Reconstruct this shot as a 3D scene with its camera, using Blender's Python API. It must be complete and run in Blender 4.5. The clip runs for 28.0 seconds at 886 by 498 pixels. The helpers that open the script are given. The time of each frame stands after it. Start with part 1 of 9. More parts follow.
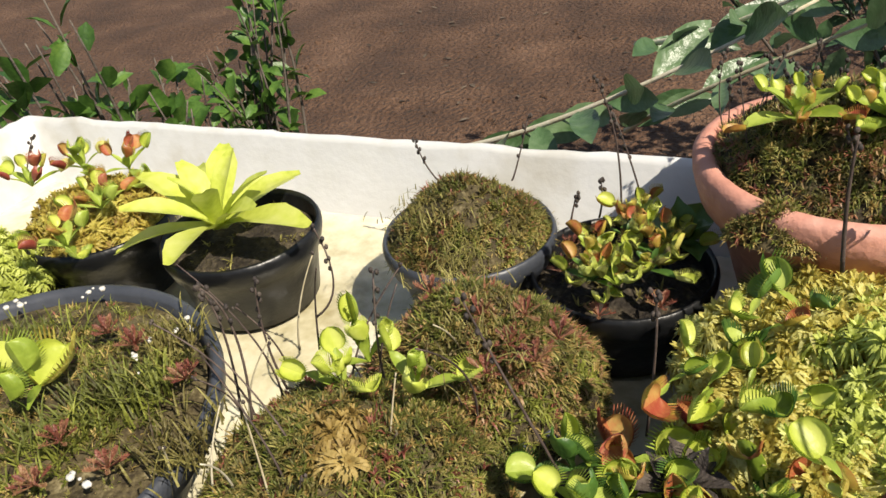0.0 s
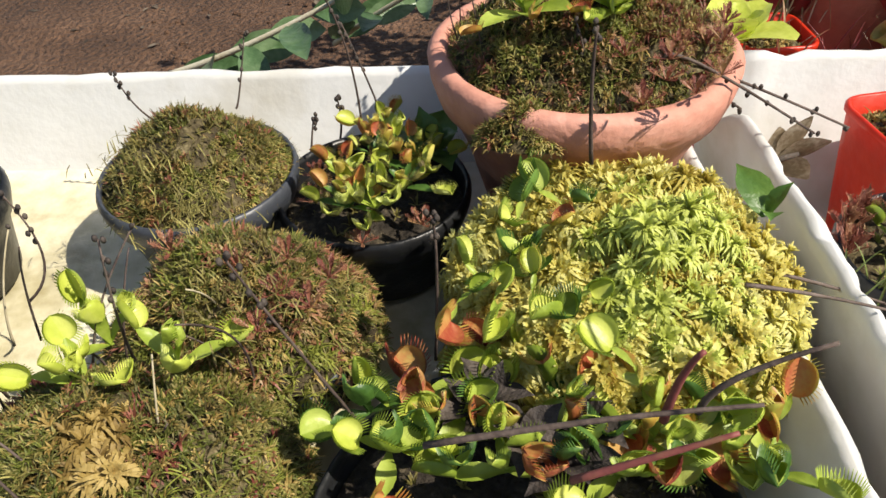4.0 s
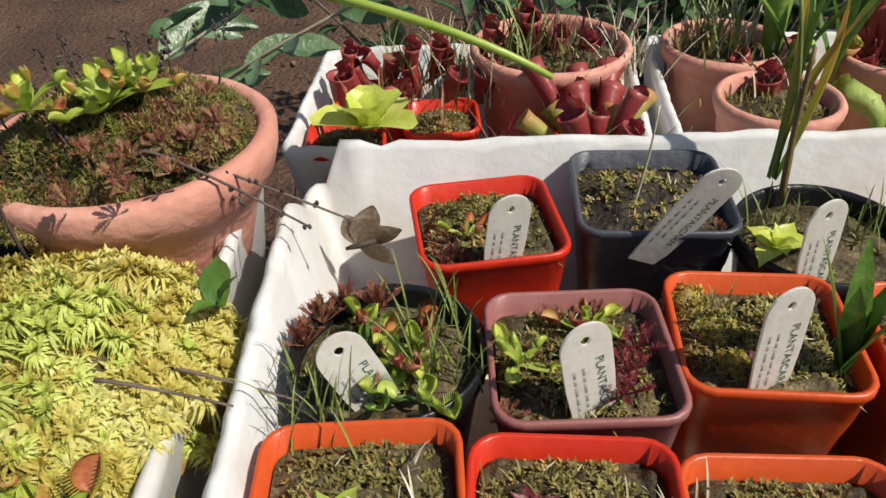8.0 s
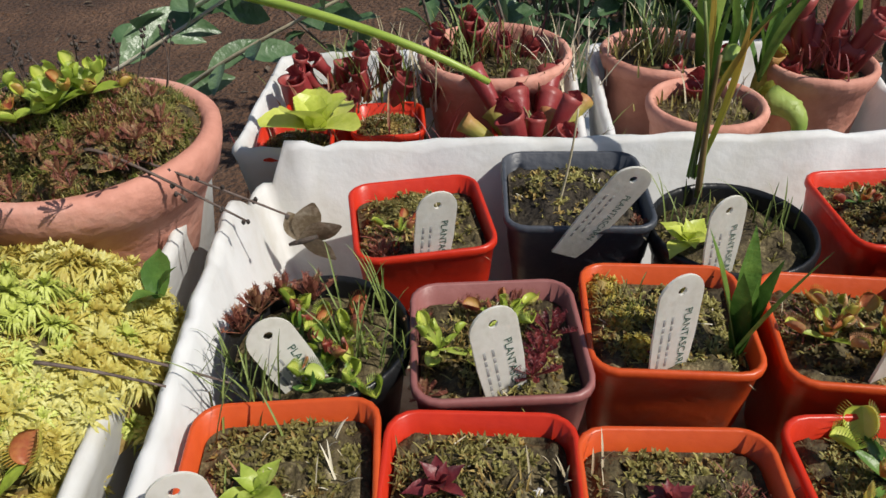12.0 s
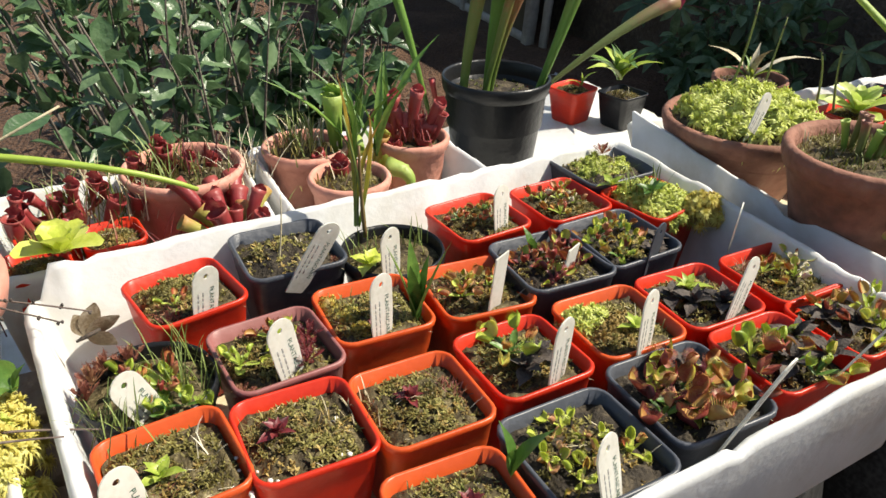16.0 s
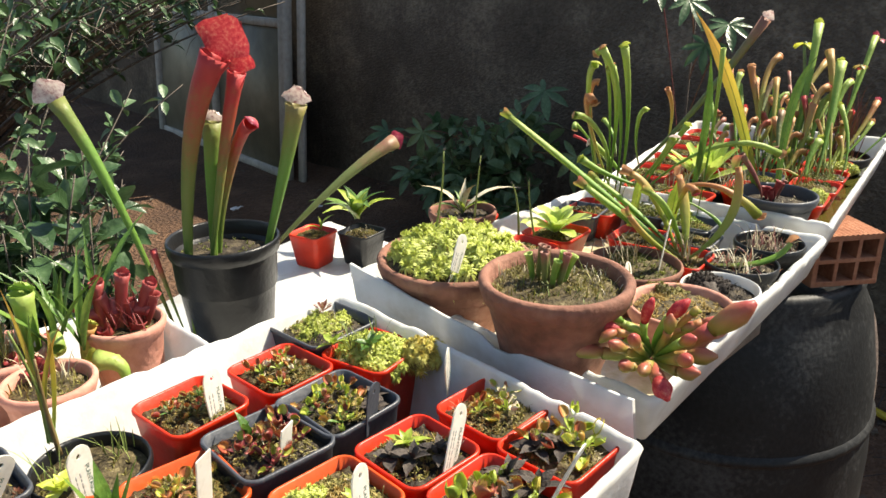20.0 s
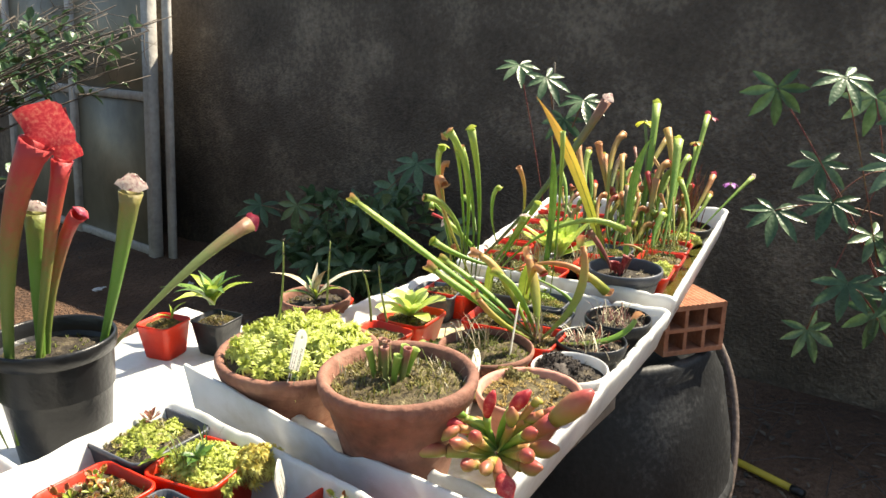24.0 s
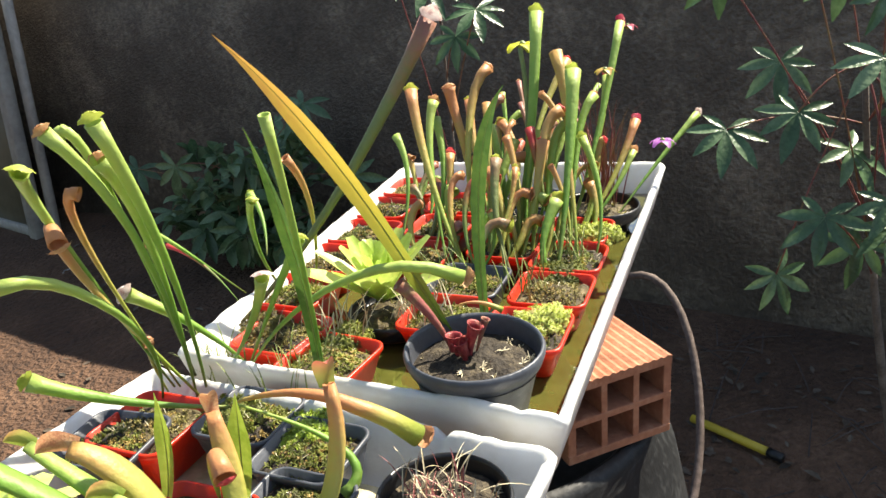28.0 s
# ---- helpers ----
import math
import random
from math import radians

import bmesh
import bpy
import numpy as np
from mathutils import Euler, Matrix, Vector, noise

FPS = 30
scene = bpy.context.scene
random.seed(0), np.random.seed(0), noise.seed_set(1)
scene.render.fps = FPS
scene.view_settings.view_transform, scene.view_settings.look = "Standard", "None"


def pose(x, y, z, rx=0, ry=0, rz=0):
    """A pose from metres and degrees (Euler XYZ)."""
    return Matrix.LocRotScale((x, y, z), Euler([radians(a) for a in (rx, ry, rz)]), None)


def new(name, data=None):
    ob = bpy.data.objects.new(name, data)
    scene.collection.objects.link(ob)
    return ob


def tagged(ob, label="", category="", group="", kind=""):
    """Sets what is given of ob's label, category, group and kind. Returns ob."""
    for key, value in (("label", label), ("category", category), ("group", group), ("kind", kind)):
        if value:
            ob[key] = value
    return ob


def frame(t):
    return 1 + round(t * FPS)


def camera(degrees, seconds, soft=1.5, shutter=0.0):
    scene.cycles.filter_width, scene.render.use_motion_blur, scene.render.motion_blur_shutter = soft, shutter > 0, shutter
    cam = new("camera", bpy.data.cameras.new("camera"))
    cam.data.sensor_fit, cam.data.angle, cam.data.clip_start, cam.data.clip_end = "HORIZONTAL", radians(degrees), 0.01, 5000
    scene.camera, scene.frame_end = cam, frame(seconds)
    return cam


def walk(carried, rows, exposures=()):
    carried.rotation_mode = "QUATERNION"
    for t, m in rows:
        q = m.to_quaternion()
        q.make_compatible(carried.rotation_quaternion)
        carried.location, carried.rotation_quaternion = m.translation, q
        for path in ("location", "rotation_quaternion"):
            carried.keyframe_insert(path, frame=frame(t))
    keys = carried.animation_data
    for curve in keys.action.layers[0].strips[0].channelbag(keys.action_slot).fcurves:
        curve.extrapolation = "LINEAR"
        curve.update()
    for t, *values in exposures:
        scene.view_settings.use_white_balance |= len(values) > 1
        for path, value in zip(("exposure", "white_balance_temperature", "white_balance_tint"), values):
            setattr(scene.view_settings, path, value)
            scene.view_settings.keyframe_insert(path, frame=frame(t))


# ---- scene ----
cam = camera(60.17, 28.0)
PATH = [
    (0.0, pose(-0.2310, -0.3336, 1.1225, 56.71, 7.23, 23.25)),
    (0.5, pose(-0.2691, -0.3211, 1.1231, 55.65, 3.61, 10.94)),
    (1.0, pose(-0.2927, -0.3186, 1.1221, 54.32, 2.43, 4.07)),
    (1.5, pose(-0.3039, -0.3263, 1.1179, 53.22, 2.86, 1.83)),
    (2.0, pose(-0.3106, -0.3235, 1.1162, 50.83, 1.83, -0.09)),
    (2.5, pose(-0.3125, -0.3207, 1.1159, 49.90, 1.16, 0.02)),
    (4.5, pose(-0.2235, -0.3071, 1.1062, 48.75, 2.20, 1.64)),
    (5.0, pose(-0.1963, -0.3044, 1.1029, 48.64, 1.23, -0.56)),
    (5.5, pose(-0.1606, -0.3013, 1.1117, 49.11, 1.89, -2.04)),
    (6.0, pose(-0.1314, -0.2960, 1.1134, 49.51, 1.44, -2.83)),
    (6.5, pose(-0.1079, -0.2998, 1.1194, 50.06, 2.23, -1.06)),
    (7.0, pose(-0.0770, -0.3001, 1.1227, 51.00, 2.60, -0.21)),
    (7.5, pose(-0.0434, -0.2986, 1.1189, 51.88, 2.24, 1.58)),
    (8.0, pose(-0.0045, -0.2993, 1.1220, 52.96, 2.24, 3.34)),
    (8.5, pose(0.0284, -0.2964, 1.1249, 53.49, 3.25, 3.68)),
    (9.0, pose(0.0303, -0.2841, 1.1322, 51.36, 4.44, 6.48)),
    (9.5, pose(-0.0037, -0.2209, 1.1370, 45.81, 2.26, 4.03)),
    (10.0, pose(-0.0288, -0.1868, 1.1243, 41.88, 1.04, 3.97)),
    (10.5, pose(-0.0271, -0.1927, 1.1222, 42.54, 1.01, 2.93)),
    (11.0, pose(0.0020, -0.2394, 1.1249, 45.09, 2.04, 0.95)),
    (11.5, pose(0.0128, -0.2812, 1.1324, 49.90, 1.83, 2.18)),
    (12.0, pose(0.0209, -0.3204, 1.1299, 53.40, 1.31, 2.01)),
    (12.5, pose(0.0014, -0.2830, 1.1058, 53.37, 0.21, -8.38)),
    (13.0, pose(-0.0123, -0.2644, 1.0812, 54.27, -2.69, -23.28)),
    (13.5, pose(-0.0193, -0.2774, 1.0841, 54.60, -3.89, -32.30)),
    (15.5, pose(-0.0357, -0.4322, 1.1964, 57.48, -1.23, -26.94)),
    (16.0, pose(-0.0692, -0.4874, 1.2162, 59.79, -1.30, -27.76)),
    (16.5, pose(-0.0776, -0.4919, 1.2278, 60.12, -1.67, -27.56)),
    (17.0, pose(-0.0751, -0.4954, 1.2393, 63.19, -1.02, -27.66)),
    (17.5, pose(-0.0708, -0.5056, 1.2449, 65.31, -0.70, -28.61)),
    (18.0, pose(-0.0602, -0.5127, 1.2423, 65.16, -0.46, -30.52)),
    (18.5, pose(-0.0373, -0.5176, 1.2450, 66.27, -0.70, -33.91)),
    (19.0, pose(-0.0197, -0.5173, 1.2495, 67.35, -0.56, -38.26)),
    (19.5, pose(-0.0032, -0.5132, 1.2502, 68.07, 0.36, -42.27)),
    (20.0, pose(0.0008, -0.5114, 1.2503, 69.12, 0.36, -45.70)),
    (20.5, pose(0.0065, -0.5141, 1.2517, 70.15, 0.35, -47.93)),
    (21.0, pose(0.0146, -0.5124, 1.2503, 71.31, 0.42, -49.19)),
    (21.5, pose(0.0271, -0.5135, 1.2492, 71.90, 0.86, -49.76)),
    (23.5, pose(0.0561, -0.5216, 1.2625, 73.07, 0.19, -53.34)),
    (24.0, pose(0.0550, -0.5252, 1.2660, 74.13, -0.33, -54.47)),
    (24.5, pose(0.0756, -0.5246, 1.2624, 71.16, 0.92, -55.31)),
    (25.0, pose(0.1342, -0.5056, 1.2528, 69.76, 1.55, -56.27)),
    (25.5, pose(0.2469, -0.4838, 1.2513, 70.04, 2.22, -51.91)),
    (26.0, pose(0.3518, -0.4823, 1.2433, 69.82, 1.71, -49.32)),
    (26.5, pose(0.4212, -0.4808, 1.2419, 68.51, 2.71, -49.01)),
    (27.0, pose(0.5088, -0.4321, 1.2457, 68.92, 3.64, -54.64)),
    (27.5, pose(0.5899, -0.3797, 1.2330, 68.04, 3.81, -59.34)),
    (28.0, pose(0.6731, -0.3745, 1.2228, 67.84, 4.87, -59.63)),
]
walk(cam, PATH, ((0.0, 0.42, 7100, 10), (2.0, 0.56, 7000, 10), (5.0, 0.45, 6900, 10), (8.0, 0.12, 6700, 10), (10.0, -0.08, 6500, 10), (12.0, -0.02, 6500, 10), (13.0, 0.42, 6500, 10), (16.0, 0.72, 7000, 8), (20.0, 1.15, 7300, 8), (24.0, 1.5, 7500, 8), (25.0, 1.5, 7500, 8), (26.5, 1.4, 7200, 8), (28.0, 1.55, 7100, 8)))

# ---- world and sun ----
SUN_DIR = Vector((0.70, -0.27, 0.92)).normalized()
world = bpy.data.worlds.new("sky")
world.use_nodes = True
scene.world = world
_sky = world.node_tree.nodes.new("ShaderNodeTexSky")
_sky.sky_type, _sky.sun_disc = "NISHITA", False
_sky.sun_elevation = math.asin(SUN_DIR.z)
_sky.sun_rotation = math.atan2(SUN_DIR.x, SUN_DIR.y)
world.node_tree.nodes["Background"].inputs[1].default_value = 0.085
world.node_tree.links.new(_sky.outputs[0], world.node_tree.nodes["Background"].inputs[0])
sun = new("sun", bpy.data.lights.new("sun", "SUN"))
sun.data.energy, sun.data.angle, sun.data.color = 5.0, radians(0.53), (1.0, 0.95, 0.86)
sun.matrix_world = Matrix.Translation((2, -2, 6)) @ SUN_DIR.to_track_quat("Z", "Y").to_matrix().to_4x4()

RNG = random.Random(11)


# ---- materials ----
def surface(name, stops, rough=0.6, scale=30.0, bump=0.2, bump_scale=None, metal=0.0, per=0.0, axis=None, spec=0.5, fine=6.0, coat=0.0, lucent=0.0):
    """A two-scale procedural surface. stops: colours from the dark to the light of the grain, or, with axis, from the foot to the tip."""
    m = bpy.data.materials.new(name)
    m.use_nodes = True
    nt = m.node_tree
    b = nt.nodes["Principled BSDF"]
    link = nt.links.new
    tc = nt.nodes.new("ShaderNodeTexCoord")
    n1 = nt.nodes.new("ShaderNodeTexNoise")
    n1.inputs["Scale"].default_value, n1.inputs["Detail"].default_value = scale, 5
    n2 = nt.nodes.new("ShaderNodeTexNoise")
    n2.inputs["Scale"].default_value, n2.inputs["Detail"].default_value = scale * fine, 3
    link(tc.outputs["Object"], n1.inputs["Vector"])
    link(tc.outputs["Object"], n2.inputs["Vector"])
    mix = nt.nodes.new("ShaderNodeMath")
    mix.operation = "MULTIPLY_ADD"
    link(n1.outputs["Fac"], mix.inputs[0])
    mix.inputs[1].default_value = 0.65
    half = nt.nodes.new("ShaderNodeMath")
    half.operation = "MULTIPLY"
    half.inputs[1].default_value = 0.35
    link(n2.outputs["Fac"], half.inputs[0])
    link(half.outputs[0], mix.inputs[2])
    fac = mix.outputs[0]
    if axis is not None:
        sep = nt.nodes.new("ShaderNodeSeparateXYZ")
        link(tc.outputs["Generated"], sep.inputs[0])
        wob = nt.nodes.new("ShaderNodeMath")
        wob.operation = "MULTIPLY_ADD"
        wob.inputs[1].default_value, wob.inputs[2].default_value = 0.5, -0.25
        link(fac, wob.inputs[0])
        add = nt.nodes.new("ShaderNodeMath")
        link(sep.outputs[axis], add.inputs[0])
        link(wob.outputs[0], add.inputs[1])
        fac = add.outputs[0]
    if per:
        info = nt.nodes.new("ShaderNodeObjectInfo")
        geo = nt.nodes.new("ShaderNodeNewGeometry")
        both = nt.nodes.new("ShaderNodeMath")
        link(info.outputs["Random"], both.inputs[0])
        link(geo.outputs["Random Per Island"], both.inputs[1])
        sh = nt.nodes.new("ShaderNodeMath")
        sh.operation = "MULTIPLY_ADD"
        sh.inputs[1].default_value, sh.inputs[2].default_value = per, -per
        link(both.outputs[0], sh.inputs[0])
        add2 = nt.nodes.new("ShaderNodeMath")
        link(fac, add2.inputs[0])
        link(sh.outputs[0], add2.inputs[1])
        fac = add2.outputs[0]
    ramp = nt.nodes.new("ShaderNodeValToRGB")
    lo, hi = (0.0, 1.0) if axis is not None else (0.30, 0.72)
    while len(ramp.color_ramp.elements) < len(stops):
        ramp.color_ramp.elements.new(0.5)
    for i, (e, c) in enumerate(zip(ramp.color_ramp.elements, stops)):
        e.position = lo + (hi - lo) * i / max(1, len(stops) - 1)
        e.color = (*c, 1)
    link(fac, ramp.inputs[0])
    link(ramp.outputs[0], b.inputs["Base Color"])
    b.inputs["Roughness"].default_value, b.inputs["Metallic"].default_value = rough, metal
    b.inputs["Specular IOR Level"].default_value = spec
    b.inputs["Coat Weight"].default_value = coat
    if bump:
        bp = nt.nodes.new("ShaderNodeBump")
        bp.inputs["Strength"].default_value, bp.inputs["Distance"].default_value = bump, 0.25 / scale
        src = n2
        if bump_scale:
            src = nt.nodes.new("ShaderNodeTexNoise")
            src.inputs["Scale"].default_value, src.inputs["Detail"].default_value = bump_scale, 6
            link(tc.outputs["Object"], src.inputs["Vector"])
        link(src.outputs["Fac"], bp.inputs["Height"])
        link(bp.outputs[0], b.inputs["Normal"])
    if lucent:
        tr = nt.nodes.new("ShaderNodeBsdfTranslucent")
        mx = nt.nodes.new("ShaderNodeMixShader")
        mx.inputs[0].default_value = lucent
        link(ramp.outputs[0], tr.inputs[0])
        link(b.outputs[0], mx.inputs[1])
        link(tr.outputs[0], mx.inputs[2])
        link(mx.outputs[0], nt.nodes["Material Output"].inputs[0])
    return m


M = {}
M["soil_ground"] = surface("dirt", [(0.045, 0.022, 0.012), (0.105, 0.053, 0.028), (0.20, 0.11, 0.064)], 0.95, 2.2, 0.8, 40, fine=14)
M["wall"] = surface("dark render", [(0.055, 0.041, 0.030), (0.125, 0.097, 0.072), (0.30, 0.24, 0.18)], 0.9, 2.3, 0.6, 60, fine=14)
M["foam"] = surface("white foam", [(0.60, 0.58, 0.52), (0.75, 0.755, 0.745), (0.81, 0.82, 0.825)], 0.6, 9, 0.06, 160, lucent=0.30)
M["foam_floor"] = surface("stained foam", [(0.34, 0.29, 0.15), (0.62, 0.57, 0.40), (0.74, 0.71, 0.60)], 0.2, 14, 0.1, coat=0.6)
M["red"] = surface("red plastic", [(0.58, 0.028, 0.012), (0.74, 0.05, 0.016)], 0.34, 25, 0.05, per=0.15, lucent=0.3)
M["orange"] = surface("orange plastic", [(0.60, 0.08, 0.018), (0.74, 0.12, 0.025)], 0.36, 25, 0.05, lucent=0.3)
M["mauve"] = surface("mauve plastic", [(0.20, 0.07, 0.065), (0.28, 0.11, 0.10)], 0.45, 25, 0.05)
M["black"] = surface("black plastic", [(0.007, 0.007, 0.008), (0.016, 0.017, 0.018)], 0.34, 20, 0.08, spec=0.35)
M["slate"] = surface("slate grey plastic", [(0.035, 0.04, 0.05), (0.065, 0.07, 0.085)], 0.42, 20, 0.08)
M["terra"] = surface("terracotta", [(0.40, 0.165, 0.115), (0.54, 0.25, 0.185), (0.62, 0.36, 0.29)], 0.75, 16, 0.15, 120)
M["terra_old"] = surface("weathered terracotta", [(0.10, 0.048, 0.032), (0.23, 0.10, 0.066), (0.33, 0.175, 0.12)], 0.85, 14, 0.2, 120)
M["brick"] = surface("hollow brick", [(0.22, 0.08, 0.042), (0.36, 0.15, 0.08), (0.48, 0.25, 0.155)], 0.9, 22, 0.2, 200)
M["barrel"] = surface("drum plastic", [(0.004, 0.0042, 0.0046), (0.014, 0.0145, 0.015), (0.075, 0.075, 0.074)], 0.55, 5, 0.05, fine=22, spec=0.3)
M["wood"] = surface("old wood", [(0.10, 0.075, 0.055), (0.19, 0.15, 0.11), (0.27, 0.22, 0.17)], 0.85, 9, 0.3)
M["paint"] = surface("grey painted wood", [(0.22, 0.21, 0.2), (0.36, 0.34, 0.31), (0.48, 0.46, 0.43)], 0.7, 6, 0.15)
M["pane"] = surface("dusty pane", [(0.06, 0.055, 0.038), (0.14, 0.125, 0.085), (0.22, 0.195, 0.14)], 0.4, 1.6, 0.05)
M["peat"] = surface("wet peat and moss", [(0.010, 0.007, 0.004), (0.045, 0.034, 0.018), (0.105, 0.083, 0.040), (0.30, 0.25, 0.14)], 0.7, 95, 1.0, 260, per=0.05, spec=0.2)
M["peat_dark"] = surface("dark peat", [(0.010, 0.008, 0.007), (0.04, 0.032, 0.023), (0.15, 0.12, 0.075)], 0.75, 60, 0.9, 260, spec=0.2)
M["moss"] = surface("green moss", [(0.045, 0.04, 0.012), (0.13, 0.15, 0.024), (0.34, 0.36, 0.06)], 0.6, 34, 0.4, per=0.14, lucent=0.25)
M["moss_olive"] = surface("olive moss", [(0.055, 0.036, 0.014), (0.18, 0.155, 0.04), (0.44, 0.40, 0.13)], 0.6, 40, 0.4, per=0.16, lucent=0.25)
M["sphag"] = surface("golden sphagnum", [(0.25, 0.15, 0.03), (0.50, 0.40, 0.08), (0.66, 0.60, 0.16), (0.76, 0.74, 0.32)], 0.55, 60, 0.3, per=0.17, lucent=0.42)
M["sphag_green"] = surface("lime sphagnum", [(0.30, 0.34, 0.06), (0.54, 0.60, 0.13), (0.70, 0.74, 0.28)], 0.5, 45, 0.3, per=0.25, lucent=0.3)
M["lime"] = surface("lime leaf", [(0.20, 0.29, 0.03), (0.37, 0.47, 0.07), (0.54, 0.62, 0.16)], 0.42, 30, 0.15, per=0.15, lucent=0.35)
M["yellow"] = surface("yellow-green leaf", [(0.40, 0.48, 0.05), (0.60, 0.66, 0.12), (0.70, 0.73, 0.22)], 0.4, 30, 0.1, per=0.1, lucent=0.35)
M["lime_pale"] = surface("pale lime leaf", [(0.34, 0.46, 0.07), (0.50, 0.62, 0.14), (0.62, 0.71, 0.26)], 0.4, 30, 0.1, per=0.12, lucent=0.35)
M["green"] = surface("green leaf", [(0.035, 0.09, 0.015), (0.08, 0.17, 0.03), (0.16, 0.27, 0.05)], 0.42, 25, 0.15, per=0.2, lucent=0.25)
M["dark_green"] = surface("shrub leaf", [(0.035, 0.075, 0.028), (0.07, 0.135, 0.055), (0.15, 0.23, 0.115)], 0.36, 14, 0.2, per=0.25, lucent=0.22)
M["trap_red"] = surface("red trap", [(0.22, 0.03, 0.025), (0.38, 0.11, 0.06), (0.42, 0.30, 0.10)], 0.45, 60, 0.1, per=0.2, lucent=0.25)
M["trap_flesh"] = surface("salmon trap lining", [(0.36, 0.07, 0.035), (0.50, 0.20, 0.07), (0.52, 0.38, 0.11)], 0.5, 90, 0.1, per=0.2, lucent=0.3)
M["trap_orange"] = surface("orange trap", [(0.38, 0.12, 0.04), (0.46, 0.34, 0.06), (0.42, 0.46, 0.07)], 0.45, 60, 0.1, per=0.2, lucent=0.3)
M["maroon"] = surface("maroon leaf", [(0.06, 0.008, 0.012), (0.16, 0.02, 0.025), (0.28, 0.06, 0.05)], 0.45, 40, 0.15, per=0.25, lucent=0.2)
M["sundew"] = surface("red sundew", [(0.16, 0.04, 0.03), (0.30, 0.11, 0.07), (0.36, 0.24, 0.11)], 0.5, 50, 0.1, per=0.3, lucent=0.25)
M["dead"] = surface("dead leaf", [(0.012, 0.009, 0.008), (0.04, 0.03, 0.025), (0.09, 0.07, 0.055)], 0.75, 60, 0.4, per=0.2)
M["stalk"] = surface("dry stalk", [(0.035, 0.022, 0.018), (0.08, 0.055, 0.045), (0.16, 0.12, 0.10)], 0.8, 60, 0.2, per=0.2)
M["stalk_red"] = surface("red stalk", [(0.12, 0.025, 0.03), (0.22, 0.06, 0.05), (0.22, 0.16, 0.06)], 0.6, 30, 0.1, per=0.2)
M["stalk_green"] = surface("green stalk", [(0.10, 0.14, 0.03), (0.22, 0.27, 0.07)], 0.55, 30, 0.1, per=0.2)
M["straw"] = surface("straw", [(0.30, 0.25, 0.15), (0.48, 0.42, 0.28), (0.6, 0.55, 0.42)], 0.75, 40, 0.1, per=0.3)
M["bark"] = surface("bark", [(0.06, 0.05, 0.04), (0.13, 0.105, 0.085), (0.2, 0.17, 0.14)], 0.9, 25, 0.4)
M["tag"] = surface("ivory plastic", [(0.66, 0.64, 0.55), (0.80, 0.785, 0.72), (0.84, 0.83, 0.78)], 0.5, 40, 0.06, lucent=0.42)
M["ink_green"] = surface("green ink", [(0.008, 0.06, 0.04), (0.012, 0.085, 0.055)], 0.7, 200, 0)
M["ink_grey"] = surface("grey ink", [(0.22, 0.22, 0.21), (0.34, 0.34, 0.33)], 0.7, 200, 0)
M["perlite"] = surface("perlite", [(0.5, 0.48, 0.42), (0.72, 0.7, 0.66)], 0.9, 80, 0.3)
M["moth"] = surface("brown wing", [(0.10, 0.07, 0.04), (0.22, 0.165, 0.10), (0.5, 0.43, 0.32)], 0.7, 70, 0.1, lucent=0.3)
M["water"] = surface("murky water", [(0.05, 0.05, 0.012), (0.10, 0.10, 0.025)], 0.04, 12, 0.02, coat=1.0)
# pitchers: foot to tip
M["p_tall"] = surface("pitcher, green to red", [(0.18, 0.20, 0.05), (0.12, 0.24, 0.035), (0.15, 0.29, 0.05), (0.27, 0.22, 0.08)], 0.5, 30, 0.15, axis=2, per=0.22, lucent=0.25)
M["p_red"] = surface("pitcher, green to deep red", [(0.14, 0.20, 0.04), (0.14, 0.24, 0.045), (0.19, 0.21, 0.05), (0.50, 0.05, 0.05)], 0.5, 30, 0.15, axis=2, per=0.22, lucent=0.25)
M["p_green"] = surface("green pitcher", [(0.18, 0.20, 0.05), (0.13, 0.27, 0.035), (0.22, 0.38, 0.06), (0.38, 0.48, 0.12)], 0.5, 30, 0.15, axis=2, per=0.22, lucent=0.3)
M["p_copper"] = surface("copper pitcher", [(0.18, 0.22, 0.04), (0.28, 0.36, 0.06), (0.42, 0.38, 0.09), (0.52, 0.24, 0.10)], 0.5, 30, 0.15, axis=2, per=0.22, lucent=0.3)
M["p_olive"] = surface("olive pitcher", [(0.16, 0.13, 0.05), (0.15, 0.19, 0.05), (0.17, 0.21, 0.07), (0.34, 0.13, 0.10)], 0.5, 30, 0.15, axis=2, per=0.22, lucent=0.25)
M["p_flush"] = surface("flushed pitcher", [(0.20, 0.26, 0.05), (0.34, 0.32, 0.08), (0.46, 0.22, 0.10), (0.46, 0.09, 0.08)], 0.42, 30, 0.1, axis=2, per=0.2, lucent=0.3)
M["hood_red"] = surface("veined red hood", [(0.34, 0.008, 0.03), (0.58, 0.06, 0.07), (0.66, 0.30, 0.20)], 0.45, 220, 0.4, lucent=0.35)
M["hood_white"] = surface("white veined hood", [(0.22, 0.015, 0.045), (0.70, 0.56, 0.52), (0.78, 0.73, 0.66)], 0.55, 190, 0.4, lucent=0.3)
M["hood_pink"] = surface("copper lip", [(0.42, 0.15, 0.08), (0.52, 0.28, 0.14), (0.56, 0.42, 0.24)], 0.5, 120, 0.3, lucent=0.3)
M["hood_yellow"] = surface("yellow-green hood", [(0.34, 0.40, 0.06), (0.5, 0.54, 0.12)], 0.45, 80, 0.2, lucent=0.35)
